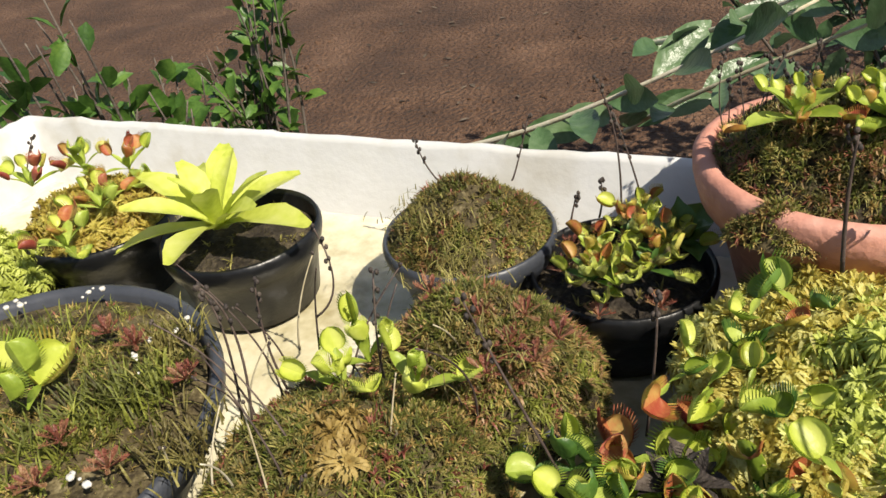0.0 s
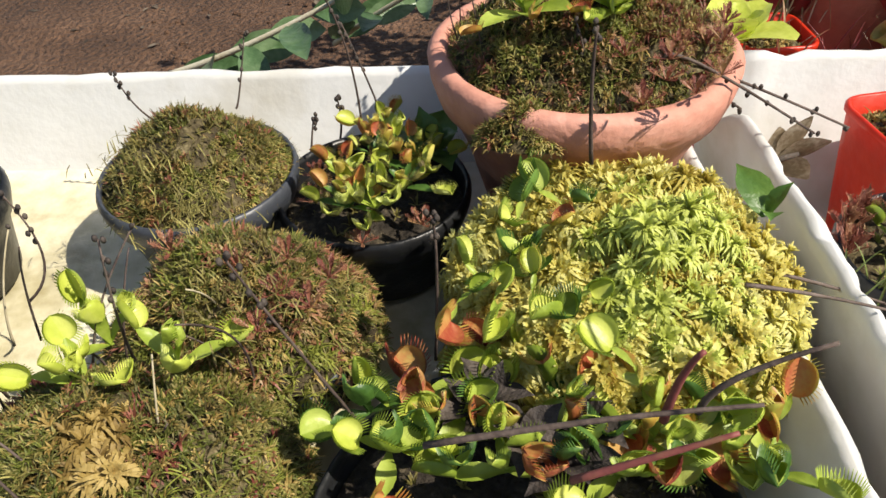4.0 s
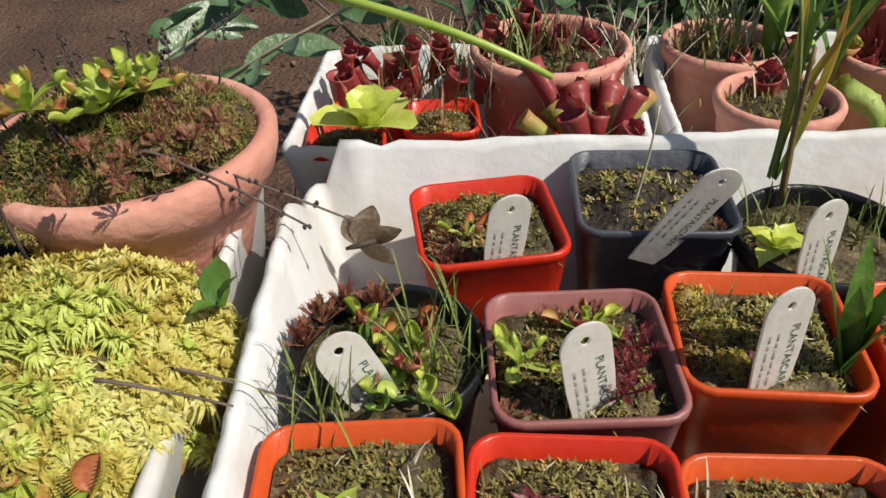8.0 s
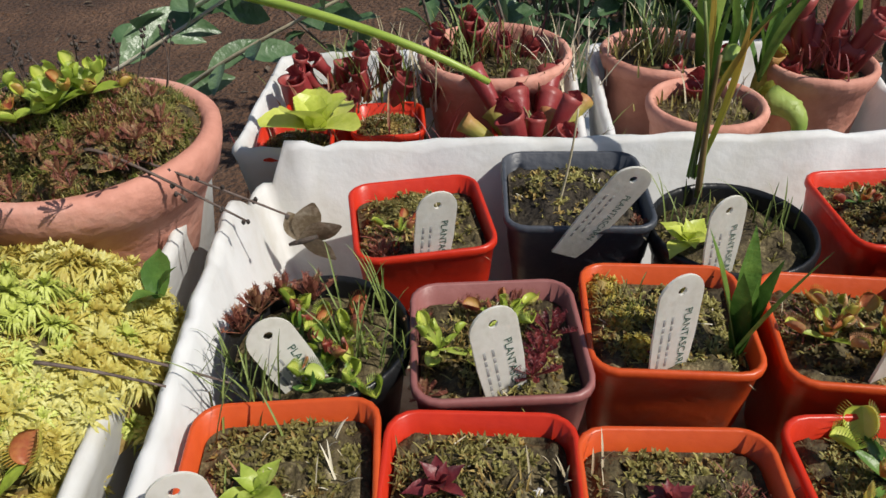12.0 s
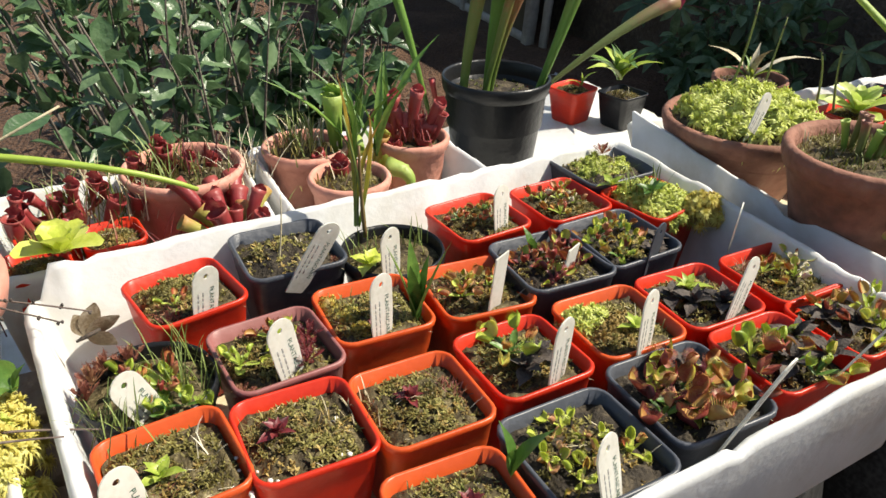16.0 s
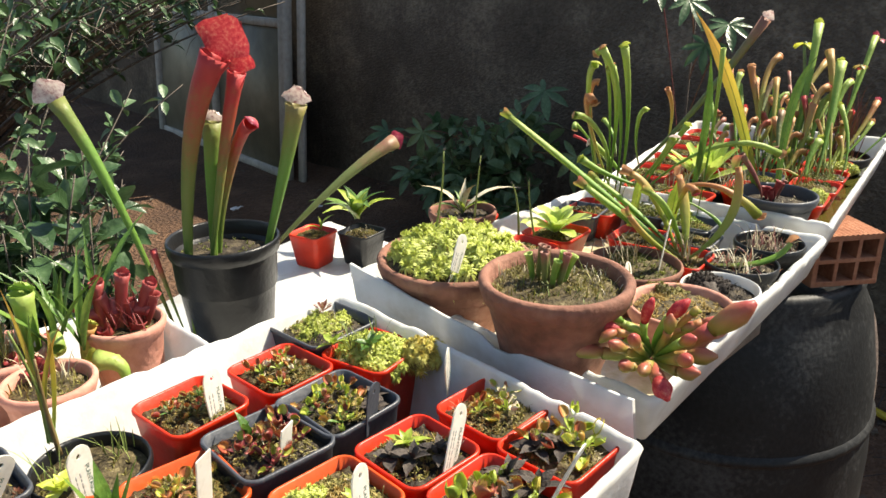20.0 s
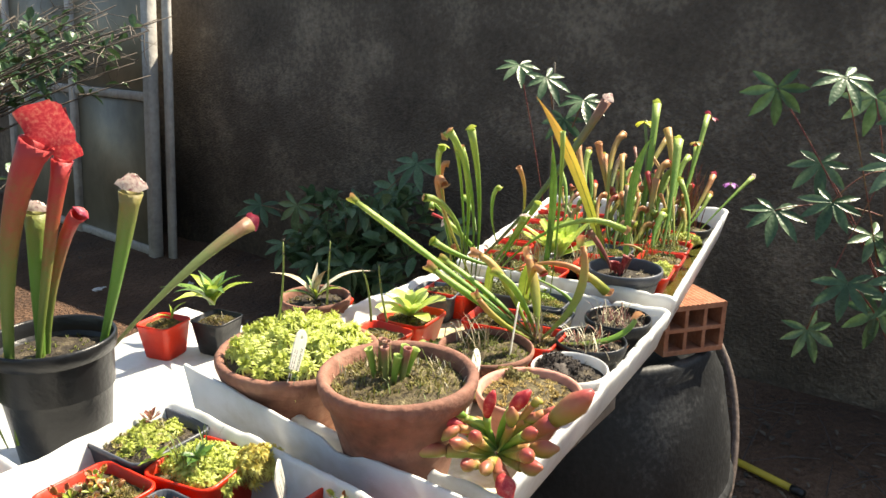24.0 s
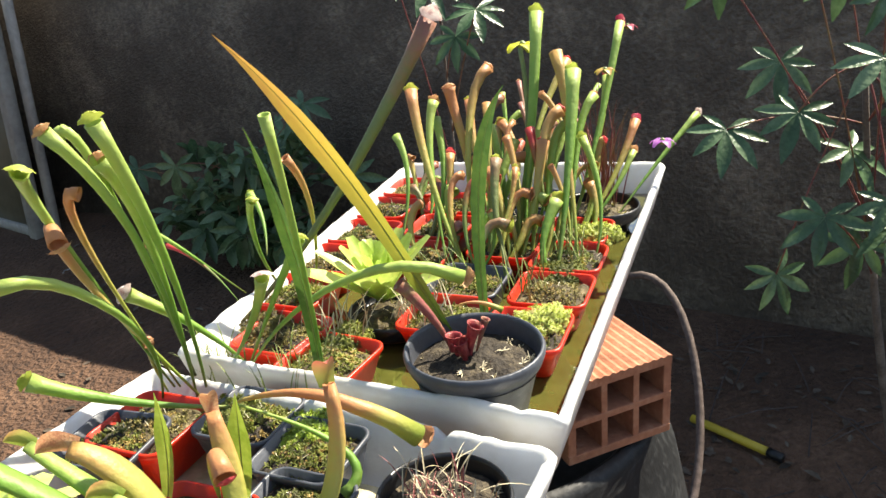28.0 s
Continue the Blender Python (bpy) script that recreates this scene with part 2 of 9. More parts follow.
M["hood_mag"] = surface("magenta hood", [(0.32, 0.02, 0.06), (0.45, 0.06, 0.11), (0.62, 0.34, 0.34)], 0.45, 90, 0.2, lucent=0.3)
M["flower"] = surface("yellow petal", [(0.62, 0.62, 0.03), (0.72, 0.74, 0.06)], 0.5, 60, 0.1, lucent=0.4)
M["flower_violet"] = surface("violet petal", [(0.36, 0.08, 0.42), (0.5, 0.2, 0.55)], 0.5, 60, 0.1, lucent=0.4)
M["p_maroon"] = surface("maroon pitcher", [(0.26, 0.20, 0.07), (0.26, 0.05, 0.04), (0.30, 0.035, 0.04), (0.36, 0.08, 0.07)], 0.42, 40, 0.1, axis=2, lucent=0.25)
M["hood_maroon"] = surface("maroon lip", [(0.18, 0.012, 0.02), (0.34, 0.05, 0.055), (0.46, 0.18, 0.12)], 0.45, 90, 0.3, lucent=0.3)
M["stalk_copper"] = surface("brown-green stem", [(0.14, 0.10, 0.04), (0.26, 0.17, 0.07)], 0.55, 30, 0.1, lucent=0.2)
M["stalk_lime"] = surface("lime stem", [(0.32, 0.45, 0.06), (0.45, 0.58, 0.12)], 0.4, 20, 0.05, lucent=0.3)
M["phyllode"] = surface("yellowing leaf, scorched at the tip", [(0.10, 0.20, 0.03), (0.30, 0.30, 0.04), (0.52, 0.38, 0.06), (0.42, 0.20, 0.06)], 0.45, 25, 0.1, axis=2, lucent=0.35)
M["sphag_brown"] = surface("tan sphagnum", [(0.14, 0.085, 0.022), (0.32, 0.22, 0.06), (0.48, 0.36, 0.13)], 0.65, 35, 0.3, per=0.3, lucent=0.25)
M["litter"] = surface("leaf litter", [(0.03, 0.022, 0.015), (0.09, 0.065, 0.045), (0.16, 0.125, 0.09)], 0.9, 30, 0.2, per=0.35)
M["trash"] = surface("crumpled film", [(0.45, 0.48, 0.5), (0.75, 0.76, 0.76)], 0.35, 20, 0.3)
M["tool"] = surface("yellow handle", [(0.42, 0.3, 0.02), (0.5, 0.38, 0.04)], 0.5, 20, 0.05)


# ---- building blocks ----
class Shape:
    """Vertices and faces that grow piece by piece."""

    def __init__(self):
        self.v, self.f = [], []

    def add(self, v, f):
        n = len(self.v)
        self.v.extend(tuple(map(float, p)) for p in v)
        self.f.extend(tuple(n + i for i in q) for q in f)
        return self

    def loops(self, rings, close=True, cap0=False, cap1=False):
        """Faces between rings of equal length."""
        k = len(rings[0])
        v = [p for r in rings for p in r]
        f = []
        for a in range(len(rings) - 1):
            for i in range(k if close else k - 1):
                j = (i + 1) % k
                f.append((a * k + i, a * k + j, (a + 1) * k + j, (a + 1) * k + i))
        if cap0:
            f.append(tuple(reversed(range(k))))
        if cap1:
            f.append(tuple(range((len(rings) - 1) * k, len(rings) * k)))
        return self.add(v, f)

    def box(self, x0, x1, y0, y1, z0, z1, c=0.0):
        c = c or min(x1 - x0, y1 - y0, z1 - z0) * 0.06
        def ring(z, i):
            a, b, d, e = x0 + i, x1 - i, y0 + i, y1 - i
            return [(a + c, d, z), (b - c, d, z), (b, d + c, z), (b, e - c, z), (b - c, e, z), (a + c, e, z), (a, e - c, z), (a, d + c, z)]
        return self.loops([ring(z0, c), ring(z0 + c, 0), ring(z1 - c, 0), ring(z1, c)], True, True, True)

    def mesh(self, name, mat, smooth=True):
        me = bpy.data.meshes.new(name)
        me.from_pydata(self.v, [], self.f)
        if smooth:
            me.polygons.foreach_set("use_smooth", [True] * len(me.polygons))
        me.materials.append(mat)
        me.update()
        return me


def part(name, shape, mat, parent=None, label="", smooth=True):
    me = shape if isinstance(shape, bpy.types.Mesh) else shape.mesh(name, M[mat] if isinstance(mat, str) else mat, smooth)
    ob = new(name, me)
    if parent:
        ob.parent = parent
    return tagged(ob, label)


def thing(name, label, category, group="", at=(0, 0, 0), rz=0.0, kind=""):
    ob = tagged(new(name), label, category, group, kind)
    ob.matrix_basis = pose(*at, 0, 0, rz)
    return ob


def bez(a, b, c, n):
    a, b, c = Vector(a), Vector(b), Vector(c)
    return [(1 - t) ** 2 * a + 2 * t * (1 - t) * b + t * t * c for t in (i / (n - 1) for i in range(n))]


def through_mid(a, m, c, n):
    """A curve from a over m to c."""
    a, m, c = Vector(a), Vector(m), Vector(c)
    return bez(a, 2 * m - (a + c) / 2, c, n)


def frames(path, up=Vector((0, 0, 1))):
    out, side = [], None
    for i, p in enumerate(path):
        d = (path[min(i + 1, len(path) - 1)] - path[max(i - 1, 0)]).normalized()
        if side is None:
            side = d.cross(up)
            if side.length < 1e-3:
                side = d.cross(Vector((0, 1, 0)))
        side = (side - d * side.dot(d)).normalized()
        out.append((p, d, side, side.cross(d)))
    return out


def tube(s, path, radii, k=8, cap=True, squash=1.0):
    rings = []
    for (p, d, a, b), r in zip(frames(path), radii):
        rings.append([p + a * (r * math.cos(2 * math.pi * i / k)) + b * (r * squash * math.sin(2 * math.pi * i / k)) for i in range(k)])
    return s.loops(rings, True, cap, cap)


def blade(s, path, widths, fold=0.25, up=Vector((0, 0, 1)), twist=0.0):
    """A leaf blade: a midrib and two halves folded up along it."""
    v, f = [], []
    for i, ((p, d, a, b), w) in enumerate(zip(frames(path, up), widths)):
        if twist:
            q = Matrix.Rotation(twist * i / len(path), 3, d)
            a, b = q @ a, q @ b
        v += [p - a * w + b * (w * fold), p - a * w * 0.5 + b * (w * fold * 0.35), p, p + a * w * 0.5 + b * (w * fold * 0.35), p + a * w + b * (w * fold)]
    for i in range(len(path) - 1):
        for j in range(4):
            f.append((5 * i + j, 5 * i + j + 1, 5 * i + j + 6, 5 * i + j + 5))
    return s.add(v, f)


def thin_blade(s, p, d, length, w, bend, up=Vector((0, 0, 1))):
    """A small two-segment blade for grass, moss and sprigs."""
    a = d.cross(up)
    a = a.normalized() if a.length > 1e-3 else Vector((1, 0, 0))
    q = p + d * (length * 0.55)
    e = p + d * length + Vector((0, 0, -bend * length))
    return s.add([p - a * w, p + a * w, q + a * w * 0.8, q - a * w * 0.8, e], [(0, 1, 2, 3), (3, 2, 4)])


def unit(rng):
    a, z = rng.uniform(0, 2 * math.pi), rng.uniform(-1, 1)
    r = math.sqrt(1 - z * z)
    return Vector((r * math.cos(a), r * math.sin(a), z))


def rsq(h, r, z, n=5, rot=0.0):
    """A rounded square ring of half width h and corner radius r."""
    out = []
    for c, (sx, sy) in enumerate(((1, 1), (-1, 1), (-1, -1), (1, -1))):
        for i in range(n):
            a = (c + i / (n - 1)) * math.pi / 2
            out.append((sx * (h - r) + r * math.cos(a), sy * (h - r) + r * math.sin(a), z))
    return out


def circ(r, z, n=28, wob=0.0, rng=None):
    return [(r * math.cos(2 * math.pi * i / n), r * math.sin(2 * math.pi * i / n), z) for i in range(n)]


def lumps(x, y, rough, off):
    """Clods at two sizes."""
    return rough * (1.6 * noise.noise((x * 95, y * 95, off)) + 0.8 * noise.noise((x * 290, y * 290, off)))


def dome(s, ring, h, rough, rng, steps=6, sink=0.0):
    """A lumpy surface that fills a ring: earth or moss in a pot."""
    cx = sum(p[0] for p in ring) / len(ring)
    cy = sum(p[1] for p in ring) / len(ring)
    z = ring[0][2]
    k = len(ring)
    off = rng.uniform(0, 50)
    rings = []
    for j in range(steps):
        t = 1 - j / steps
        rings.append([(cx + (p[0] - cx) * t, cy + (p[1] - cy) * t, z + h * (1 - t * t) + (lumps(cx + (p[0] - cx) * t, cy + (p[1] - cy) * t, rough, off) if j else -sink)) for p in ring])
    n = len(s.v)
    s.loops(rings)
    s.add([(cx, cy, z + h)], [])
    last = n + (steps - 1) * k
    s.f.extend((last + i, last + (i + 1) % k, len(s.v) - 1) for i in range(k))
    return s


# ---- setting ----
GROUND = -0.40


def build_ground():
    s = Shape()
    n = 70
    def coord(i):
        u = 2 * i / n - 1
        return 1.0 + (3.2 * u + 60 * u ** 7 if abs(u) < 1 else 0)
    v, f = [], []
    for j in range(n + 1):
        for i in range(n + 1):
            x, y = coord(i), coord(j) + 0.5
            z = 0.05 * noise.noise((x * 1.1, y * 1.1, 0)) + 0.015 * noise.noise((x * 6, y * 6, 3))
            v.append((x, y, GROUND + (z if abs(x) < 12 and abs(y) < 12 else 0)))
    for j in range(n):
        for i in range(n):
            a = j * (n + 1) + i
            f.append((a, a + 1, a + n + 2, a + n + 1))
    s.add(v, f)
    tagged(part("ground", s, "soil_ground"), "bare reddish-brown earth with scattered dry leaves", "ground", kind="structure")


def build_wall():
    s = Shape()
    s.box(3.80, 3.98, -12, 15, GROUND - 0.2, 1.50, 0.02)
    tagged(part("wall_east", s, "wall"), "dark weathered cement-rendered garden wall", "wall", kind="structure")


def quad_ring(cs, inset, z, n=48, wob=0.0, seed=0.0, rad=0.012, tear=None):
    """A ring along four corners (counter-clockwise), drawn in by inset, with rounded corners."""
    c = sum((Vector(p) for p in cs), Vector((0, 0))) / 4
    pts = []
    cc = []
    for i in range(4):
        p, a, b = Vector(cs[i]), Vector(cs[i - 1]), Vector(cs[(i + 1) % 4])
        d1, d2 = (a - p).normalized(), (b - p).normalized()
        q = p + (d1 + d2) * inset
        cc.append((q, d1, d2))
    r = max(0.004, rad - inset * 0.4)
    for i in range(4):
        q, d1, d2 = cc[i]
        for k in range(4):
            t = k / 3
            a, b = q + d1 * r, q + d2 * r
            pts.append((1 - t) ** 2 * a + 2 * t * (1 - t) * q + t * t * b)
        q2, e1, _ = cc[(i + 1) % 4]
        a, b = q + d2 * r, q2 + e1 * r
        for k in range(1, n):
            pts.append(a + (b - a) * (k / n))
    out = []
    for i, p in enumerate(pts):
        w = wob * (noise.noise((p.x * 25, p.y * 25, seed)) + 0.6 * noise.noise((p.x * 90, p.y * 90, seed)))
        # small chips broken out of the brittle edge
        w -= 2.2 * wob * max(0.0, noise.noise((p.x * 60, p.y * 60, seed + 9)) - 0.32) * 3
        if tear and p.x < tear[0] and p.y > tear[1]:
            w -= tear[2] * min(1.0, (tear[0] - p.x) * 120 + 0.5) * min(1.0, (p.y - tear[1]) * 25)
        out.append((p.x, p.y, z + w))
    return out


def foam_tray(name, label, cs, z0, z1, thick=0.0085, wob=0.0025, flare=0.014, seed=0.0, floor="foam_floor", level=0.0165, tear=None):
    t = thing(name, label, "tray", "foam trays")
    s = Shape()
    s.loops([quad_ring(cs, flare + 0.01, z0), quad_ring(cs, flare, z0 + 0.006), quad_ring(cs, 0.002, z1 - 0.012, wob=wob * 0.6, seed=seed, tear=tear),
             quad_ring(cs, 0, z1 - 0.004, wob=wob, seed=seed, tear=tear), quad_ring(cs, 0.003, z1, wob=wob, seed=seed, tear=tear),
             quad_ring(cs, thick - 0.003, z1, wob=wob, seed=seed, tear=tear), quad_ring(cs, thick, z1 - 0.004, wob=wob, seed=seed, tear=tear),
             quad_ring(cs, thick + flare, z0 + 0.022), quad_ring(cs, thick + flare + 0.012, z0 + 0.014)], True, True, True)
    part("tray_wall", s, "foam", t)
    w = Shape()
    wet = floor == "water"
    ring = quad_ring(cs, thick + (0.006 if wet or level > 0.02 else flare + 0.010), z0 + (0.026 if wet else level))
    dome(w, ring, 0.0, 0.0003, RNG, 5)
    part("water" if wet else "tray_floor", w, floor, t, "green standing water" if wet else "yellowed foam floor under a film of water")
    return t


build_ground()
build_wall()
foam_tray("foam_tray", "white foam tray full of round pots with mosses", ((-0.87, -0.33), (-0.112, -0.33), (-0.148, 0.112), (-0.87, 0.105)), 0.785, 0.892, seed=1, level=0.047)
foam_tray("foam_tray", "white foam tray packed with small square pots", ((-0.094, -0.305), (0.464, -0.277), (0.480, 0.122), (-0.124, 0.100)), 0.785, 0.902, seed=2, wob=0.0035, tear=(-0.098, 0.030, 0.030))
foam_tray("foam_tray", "white foam tray with a torn edge and clay bowls", ((0.542, -0.240), (1.082, -0.198), (1.046, 0.185), (0.545, 0.190)), 0.825, 0.886, seed=3, wob=0.004)
foam_tray("foam_tray", "white foam tray holding green water and tall pitcher plants", ((1.098, -0.196), (1.735, -0.092), (1.640, 0.290), (1.055, 0.165)), 0.833, 0.900, seed=4, floor="water")
foam_tray("foam_tray", "narrow white foam tray behind the square pots", ((-0.152, 0.142), (0.100, 0.142), (0.106, 0.335), (-0.152, 0.318)), 0.760, 0.870, seed=5)
foam_tray("foam_tray", "white foam tray with clay pots of pitcher plants", ((0.112, 0.142), (0.345, 0.142), (0.345, 0.345), (0.117, 0.338)), 0.760, 0.870, seed=6)
# torn sheet along the near edge of the bowls' tray
s = Shape()
_a, _b = [], []
for i in range(23):
    u = i / 22
    x, y = 0.503 + 0.006 * abs(u - 0.5), 0.135 - 0.372 * u
    top = 0.923 - 0.021 * min(1, u / 0.6) + 0.003 * noise.noise((u * 9, 2, 0)) - (0.006 if 0.58 < u < 0.64 else 0)
    _a.append((x, y, top))
    _b.append((x + 0.016, y, 0.826))
s.loops([_b, _a, [(p[0] + 0.004, p[1], p[2]) for p in _a], [(p[0] + 0.004, p[1], p[2]) for p in _b]], False)
tagged(part("foam_sheet", s, "foam"), "thin torn white foam sheet standing against a tray", "sheet")


def build_supports():
    t = thing("bench", "low dark plank bench under the foam trays", "bench", at=(0, 0, 0))
    for i in range(4):
        y = -0.16 + i * 0.075
        s = Shape()
        s.box(-0.95, 0.99, y, y + 0.07, 0.755, 0.785, 0.004)
        part("plank", s, "wood", t)
    for x in (0.60, 0.90):
        k = thing("foam_block", "yellowed foam packing block under a tray", "block", "packing blocks", (x, -0.04, 0.785))
        s = Shape()
        s.box(-0.05, 0.05, -0.10, 0.10, 0.0, 0.041, 0.004)
        part("block", s, "foam", k)
    for x in (-0.7, 0.1):
        for y in (-0.15, 0.06):
            s = Shape()
            s.box(x, x + 0.07, y, y + 0.07, GROUND - 0.08, 0.755, 0.005)
            part("leg", s, "wood", t)
    b = thing("foam_slab", "stained white foam slab on low supports behind the trays", "slab")
    s = Shape()
    s.loops([quad_ring(((-0.18, 0.14), (1.02, 0.24), (1.02, 0.86), (-0.18, 0.50)), i, z, wob=0.003) for i, z in ((0.004, 0.635), (0, 0.64), (0, 0.672), (0.004, 0.68))], True, True, True)
    part("slab", s, "foam", b, "stained white foam")
    for x, y in ((-0.1, 0.2), (0.92, 0.3), (0.92, 0.76), (0.3, 0.52)):
        s = Shape()
        s.box(x, x + 0.07, y, y + 0.07, GROUND - 0.08, 0.637, 0.005)
        part("post", s, "wood", b)
    for x in (0.0, 0.33):
        s = Shape()
        s.box(x - 0.05, x + 0.05, 0.2, 0.31, 0.68, 0.761, 0.004)
        part("block", s, "foam", b)


build_supports()


def build_barrel():
    t = thing("barrel", "tall black plastic drum with dusty grey scuffs under a tray", "barrel", at=(1.335, 0.045, GROUND))
    s = Shape()
    prof = ((0.235, -0.06), (0.255, -0.03), (0.262, 0.05), (0.285, 0.2), (0.296, 0.34), (0.293, 0.45), (0.278, 0.56), (0.255, 0.63), (0.235, 0.655), (0.238, 0.672), (0.228, 0.680), (0.215, 0.672), (0.21, 0.655))
    s.loops([circ(r, (z + 0.06) * 1.609 - 0.05, 48) for r, z in prof], True, True, True)
    part("drum_body", s, "barrel", t)
    for z, r in ((0.42, 0.286), (0.86, 0.288)):
        s = Shape()
        s.loops([circ(r - 0.004, z - 0.012, 48), circ(r + 0.004, z - 0.005, 48), circ(r + 0.004, z + 0.005, 48), circ(r - 0.004, z + 0.012, 48)])
        part("hoop", s, "barrel", t)
    d = thing("barrel", "second dark plastic drum hidden under the trays", "barrel", at=(0.45, 0.02, GROUND))
    s = Shape()
    s.loops([circ(r * 0.85, (z + 0.06) * 1.60 - 0.05, 40) for r, z in prof], True, True, True)
    part("drum_body", s, "barrel", d)


build_barrel()


def build_brick():
    """A hollow clay block: ribbed outside, six holes through it."""
    t = thing("hollow_brick", "orange clay block with six holes and a ribbed top", "brick", at=(1.282, -0.175, 0.742), rz=-36.7)
    w, h, l = 0.1184, 0.088, 0.225
    # outer shell and inner webs, drawn along local y
    for z0, z1 in ((0, 0.009), (h / 2 - 0.0035, h / 2 + 0.0035), (h - 0.009, h)):
        s = Shape()
        if z1 == h:
            k = 26
            ring0 = []
            for i in range(k + 1):
                x = -w / 2 + w * i / k
                ring0 += [(x, 0, z1 + (0.0012 if i % 2 else -0.0006))]
            base = [(p[0], 0, z0) for p in ring0]
            s.loops([base, ring0], False)
            s.loops([ring0, [(p[0], l, p[2]) for p in ring0]], False)
            s.loops([[(p[0], l, p[2]) for p in ring0], [(p[0], l, p[2]) for p in base], base], False)
        else:
            s.box(-w / 2, w / 2, 0, l, z0, z1, 0.0008)
        part("shell_wall" if z1 != h / 2 + 0.0035 else "web", s, "brick", t, smooth=False)
    for x in (-w / 2, -w / 6 - 0.002, w / 6 - 0.005, w / 2 - 0.009):
        th = 0.009 if abs(x) > w / 3 else 0.007
        s = Shape()
        s.box(x, x + th, 0.0006, l - 0.0006, 0.0085, h / 2 - 0.003, 0.0006)
        s.box(x, x + th, 0.0006, l - 0.0006, h / 2 + 0.003, h - 0.0085, 0.0006)
        part("web", s, "brick", t, smooth=False)


build_brick()


def build_window_frame():
    t = thing("window_frame", "old grey wooden window frame with dusty panes leaning on the wall", "window frame", at=(2.78, 4.15, 0.0))
    t.matrix_basis = pose(3.468, 5.764, GROUND, 0, 4.0, -5) @ Matrix.Scale(1.32, 4)
    H = 1.62
    for y0 in (-0.98, -0.07, 0.90):
        s = Shape()
        s.box(-0.03, 0.03, y0, y0 + 0.07, -0.03, H, 0.006)
        part("stile", s, "paint", t)
    s = Shape()
    s.box(0.03, 0.06, -1.08, -1.02, -0.03, H + 0.3, 0.006)
    part("post", s, "paint", t)
    for z0 in (0.0, 0.88, H - 0.06):
        for a, b in ((-0.91, -0.07), (0.0, 0.90)):
            s = Shape()
            s.box(-0.022, 0.022, a, b, z0, z0 + 0.05, 0.005)
            part("rail", s, "paint", t)
    for a, b in ((-0.91, -0.07), (0.0, 0.90)):
        for z0, z1 in ((0.05, 0.88), (0.93, H - 0.06)):
            s = Shape()
            s.box(-0.004, 0.004, a, b, z0, z1, 0.001)
            part("pane", s, "pane", t)


build_window_frame()


# ---- pots ----
POT_MESH = {}


def soil_mesh(kind, ring, h, rough, mat, seed):
    key = ("soil", kind, mat, seed)
    if key not in POT_MESH:
        s = Shape()
        dome(s, ring, h, rough * 1.5, random.Random(seed), 18)
        POT_MESH[key] = s.mesh("soil", M[mat])
    return POT_MESH[key]


def tufts_mesh(kind, half, mat, count, length, seed, round_=False, h=0.0, w=0.0006, lean=0.7):
    """Short moss blades strewn over a pot's earth."""
    key = ("tufts", kind, mat, count, seed, round_)
    if key not in POT_MESH:
        rng, s = random.Random(seed), Shape()
        spots = [(rng.uniform(-half, half), rng.uniform(-half, half), rng.uniform(0.3, 1)) for _ in range(9)]
        loose = 0.34 if count > 60 else 0.6
        star = 9 if count > 60 else 1
        for i in range(count // star):
            cx, cy, r = spots[rng.randrange(9)]
            x, y = cx + rng.gauss(0, half * loose), cy + rng.gauss(0, half * loose)
            if (math.hypot(x, y) if round_ else max(abs(x), abs(y))) > half:
                continue
            z = h * (1 - (x * x + y * y) / (half * half))
            size = rng.uniform(0.4, 1.0)
            for j in range(star):
                d = (unit(rng) * (lean if star == 1 else 1.5) + Vector((0, 0, 1))).normalized()
                thin_blade(s, Vector((x, y, z)), d, length * size * rng.uniform(0.6, 1.1), w, rng.uniform(0, 0.4))
        POT_MESH[key] = s.mesh("moss", M[mat], False)
    return POT_MESH[key]


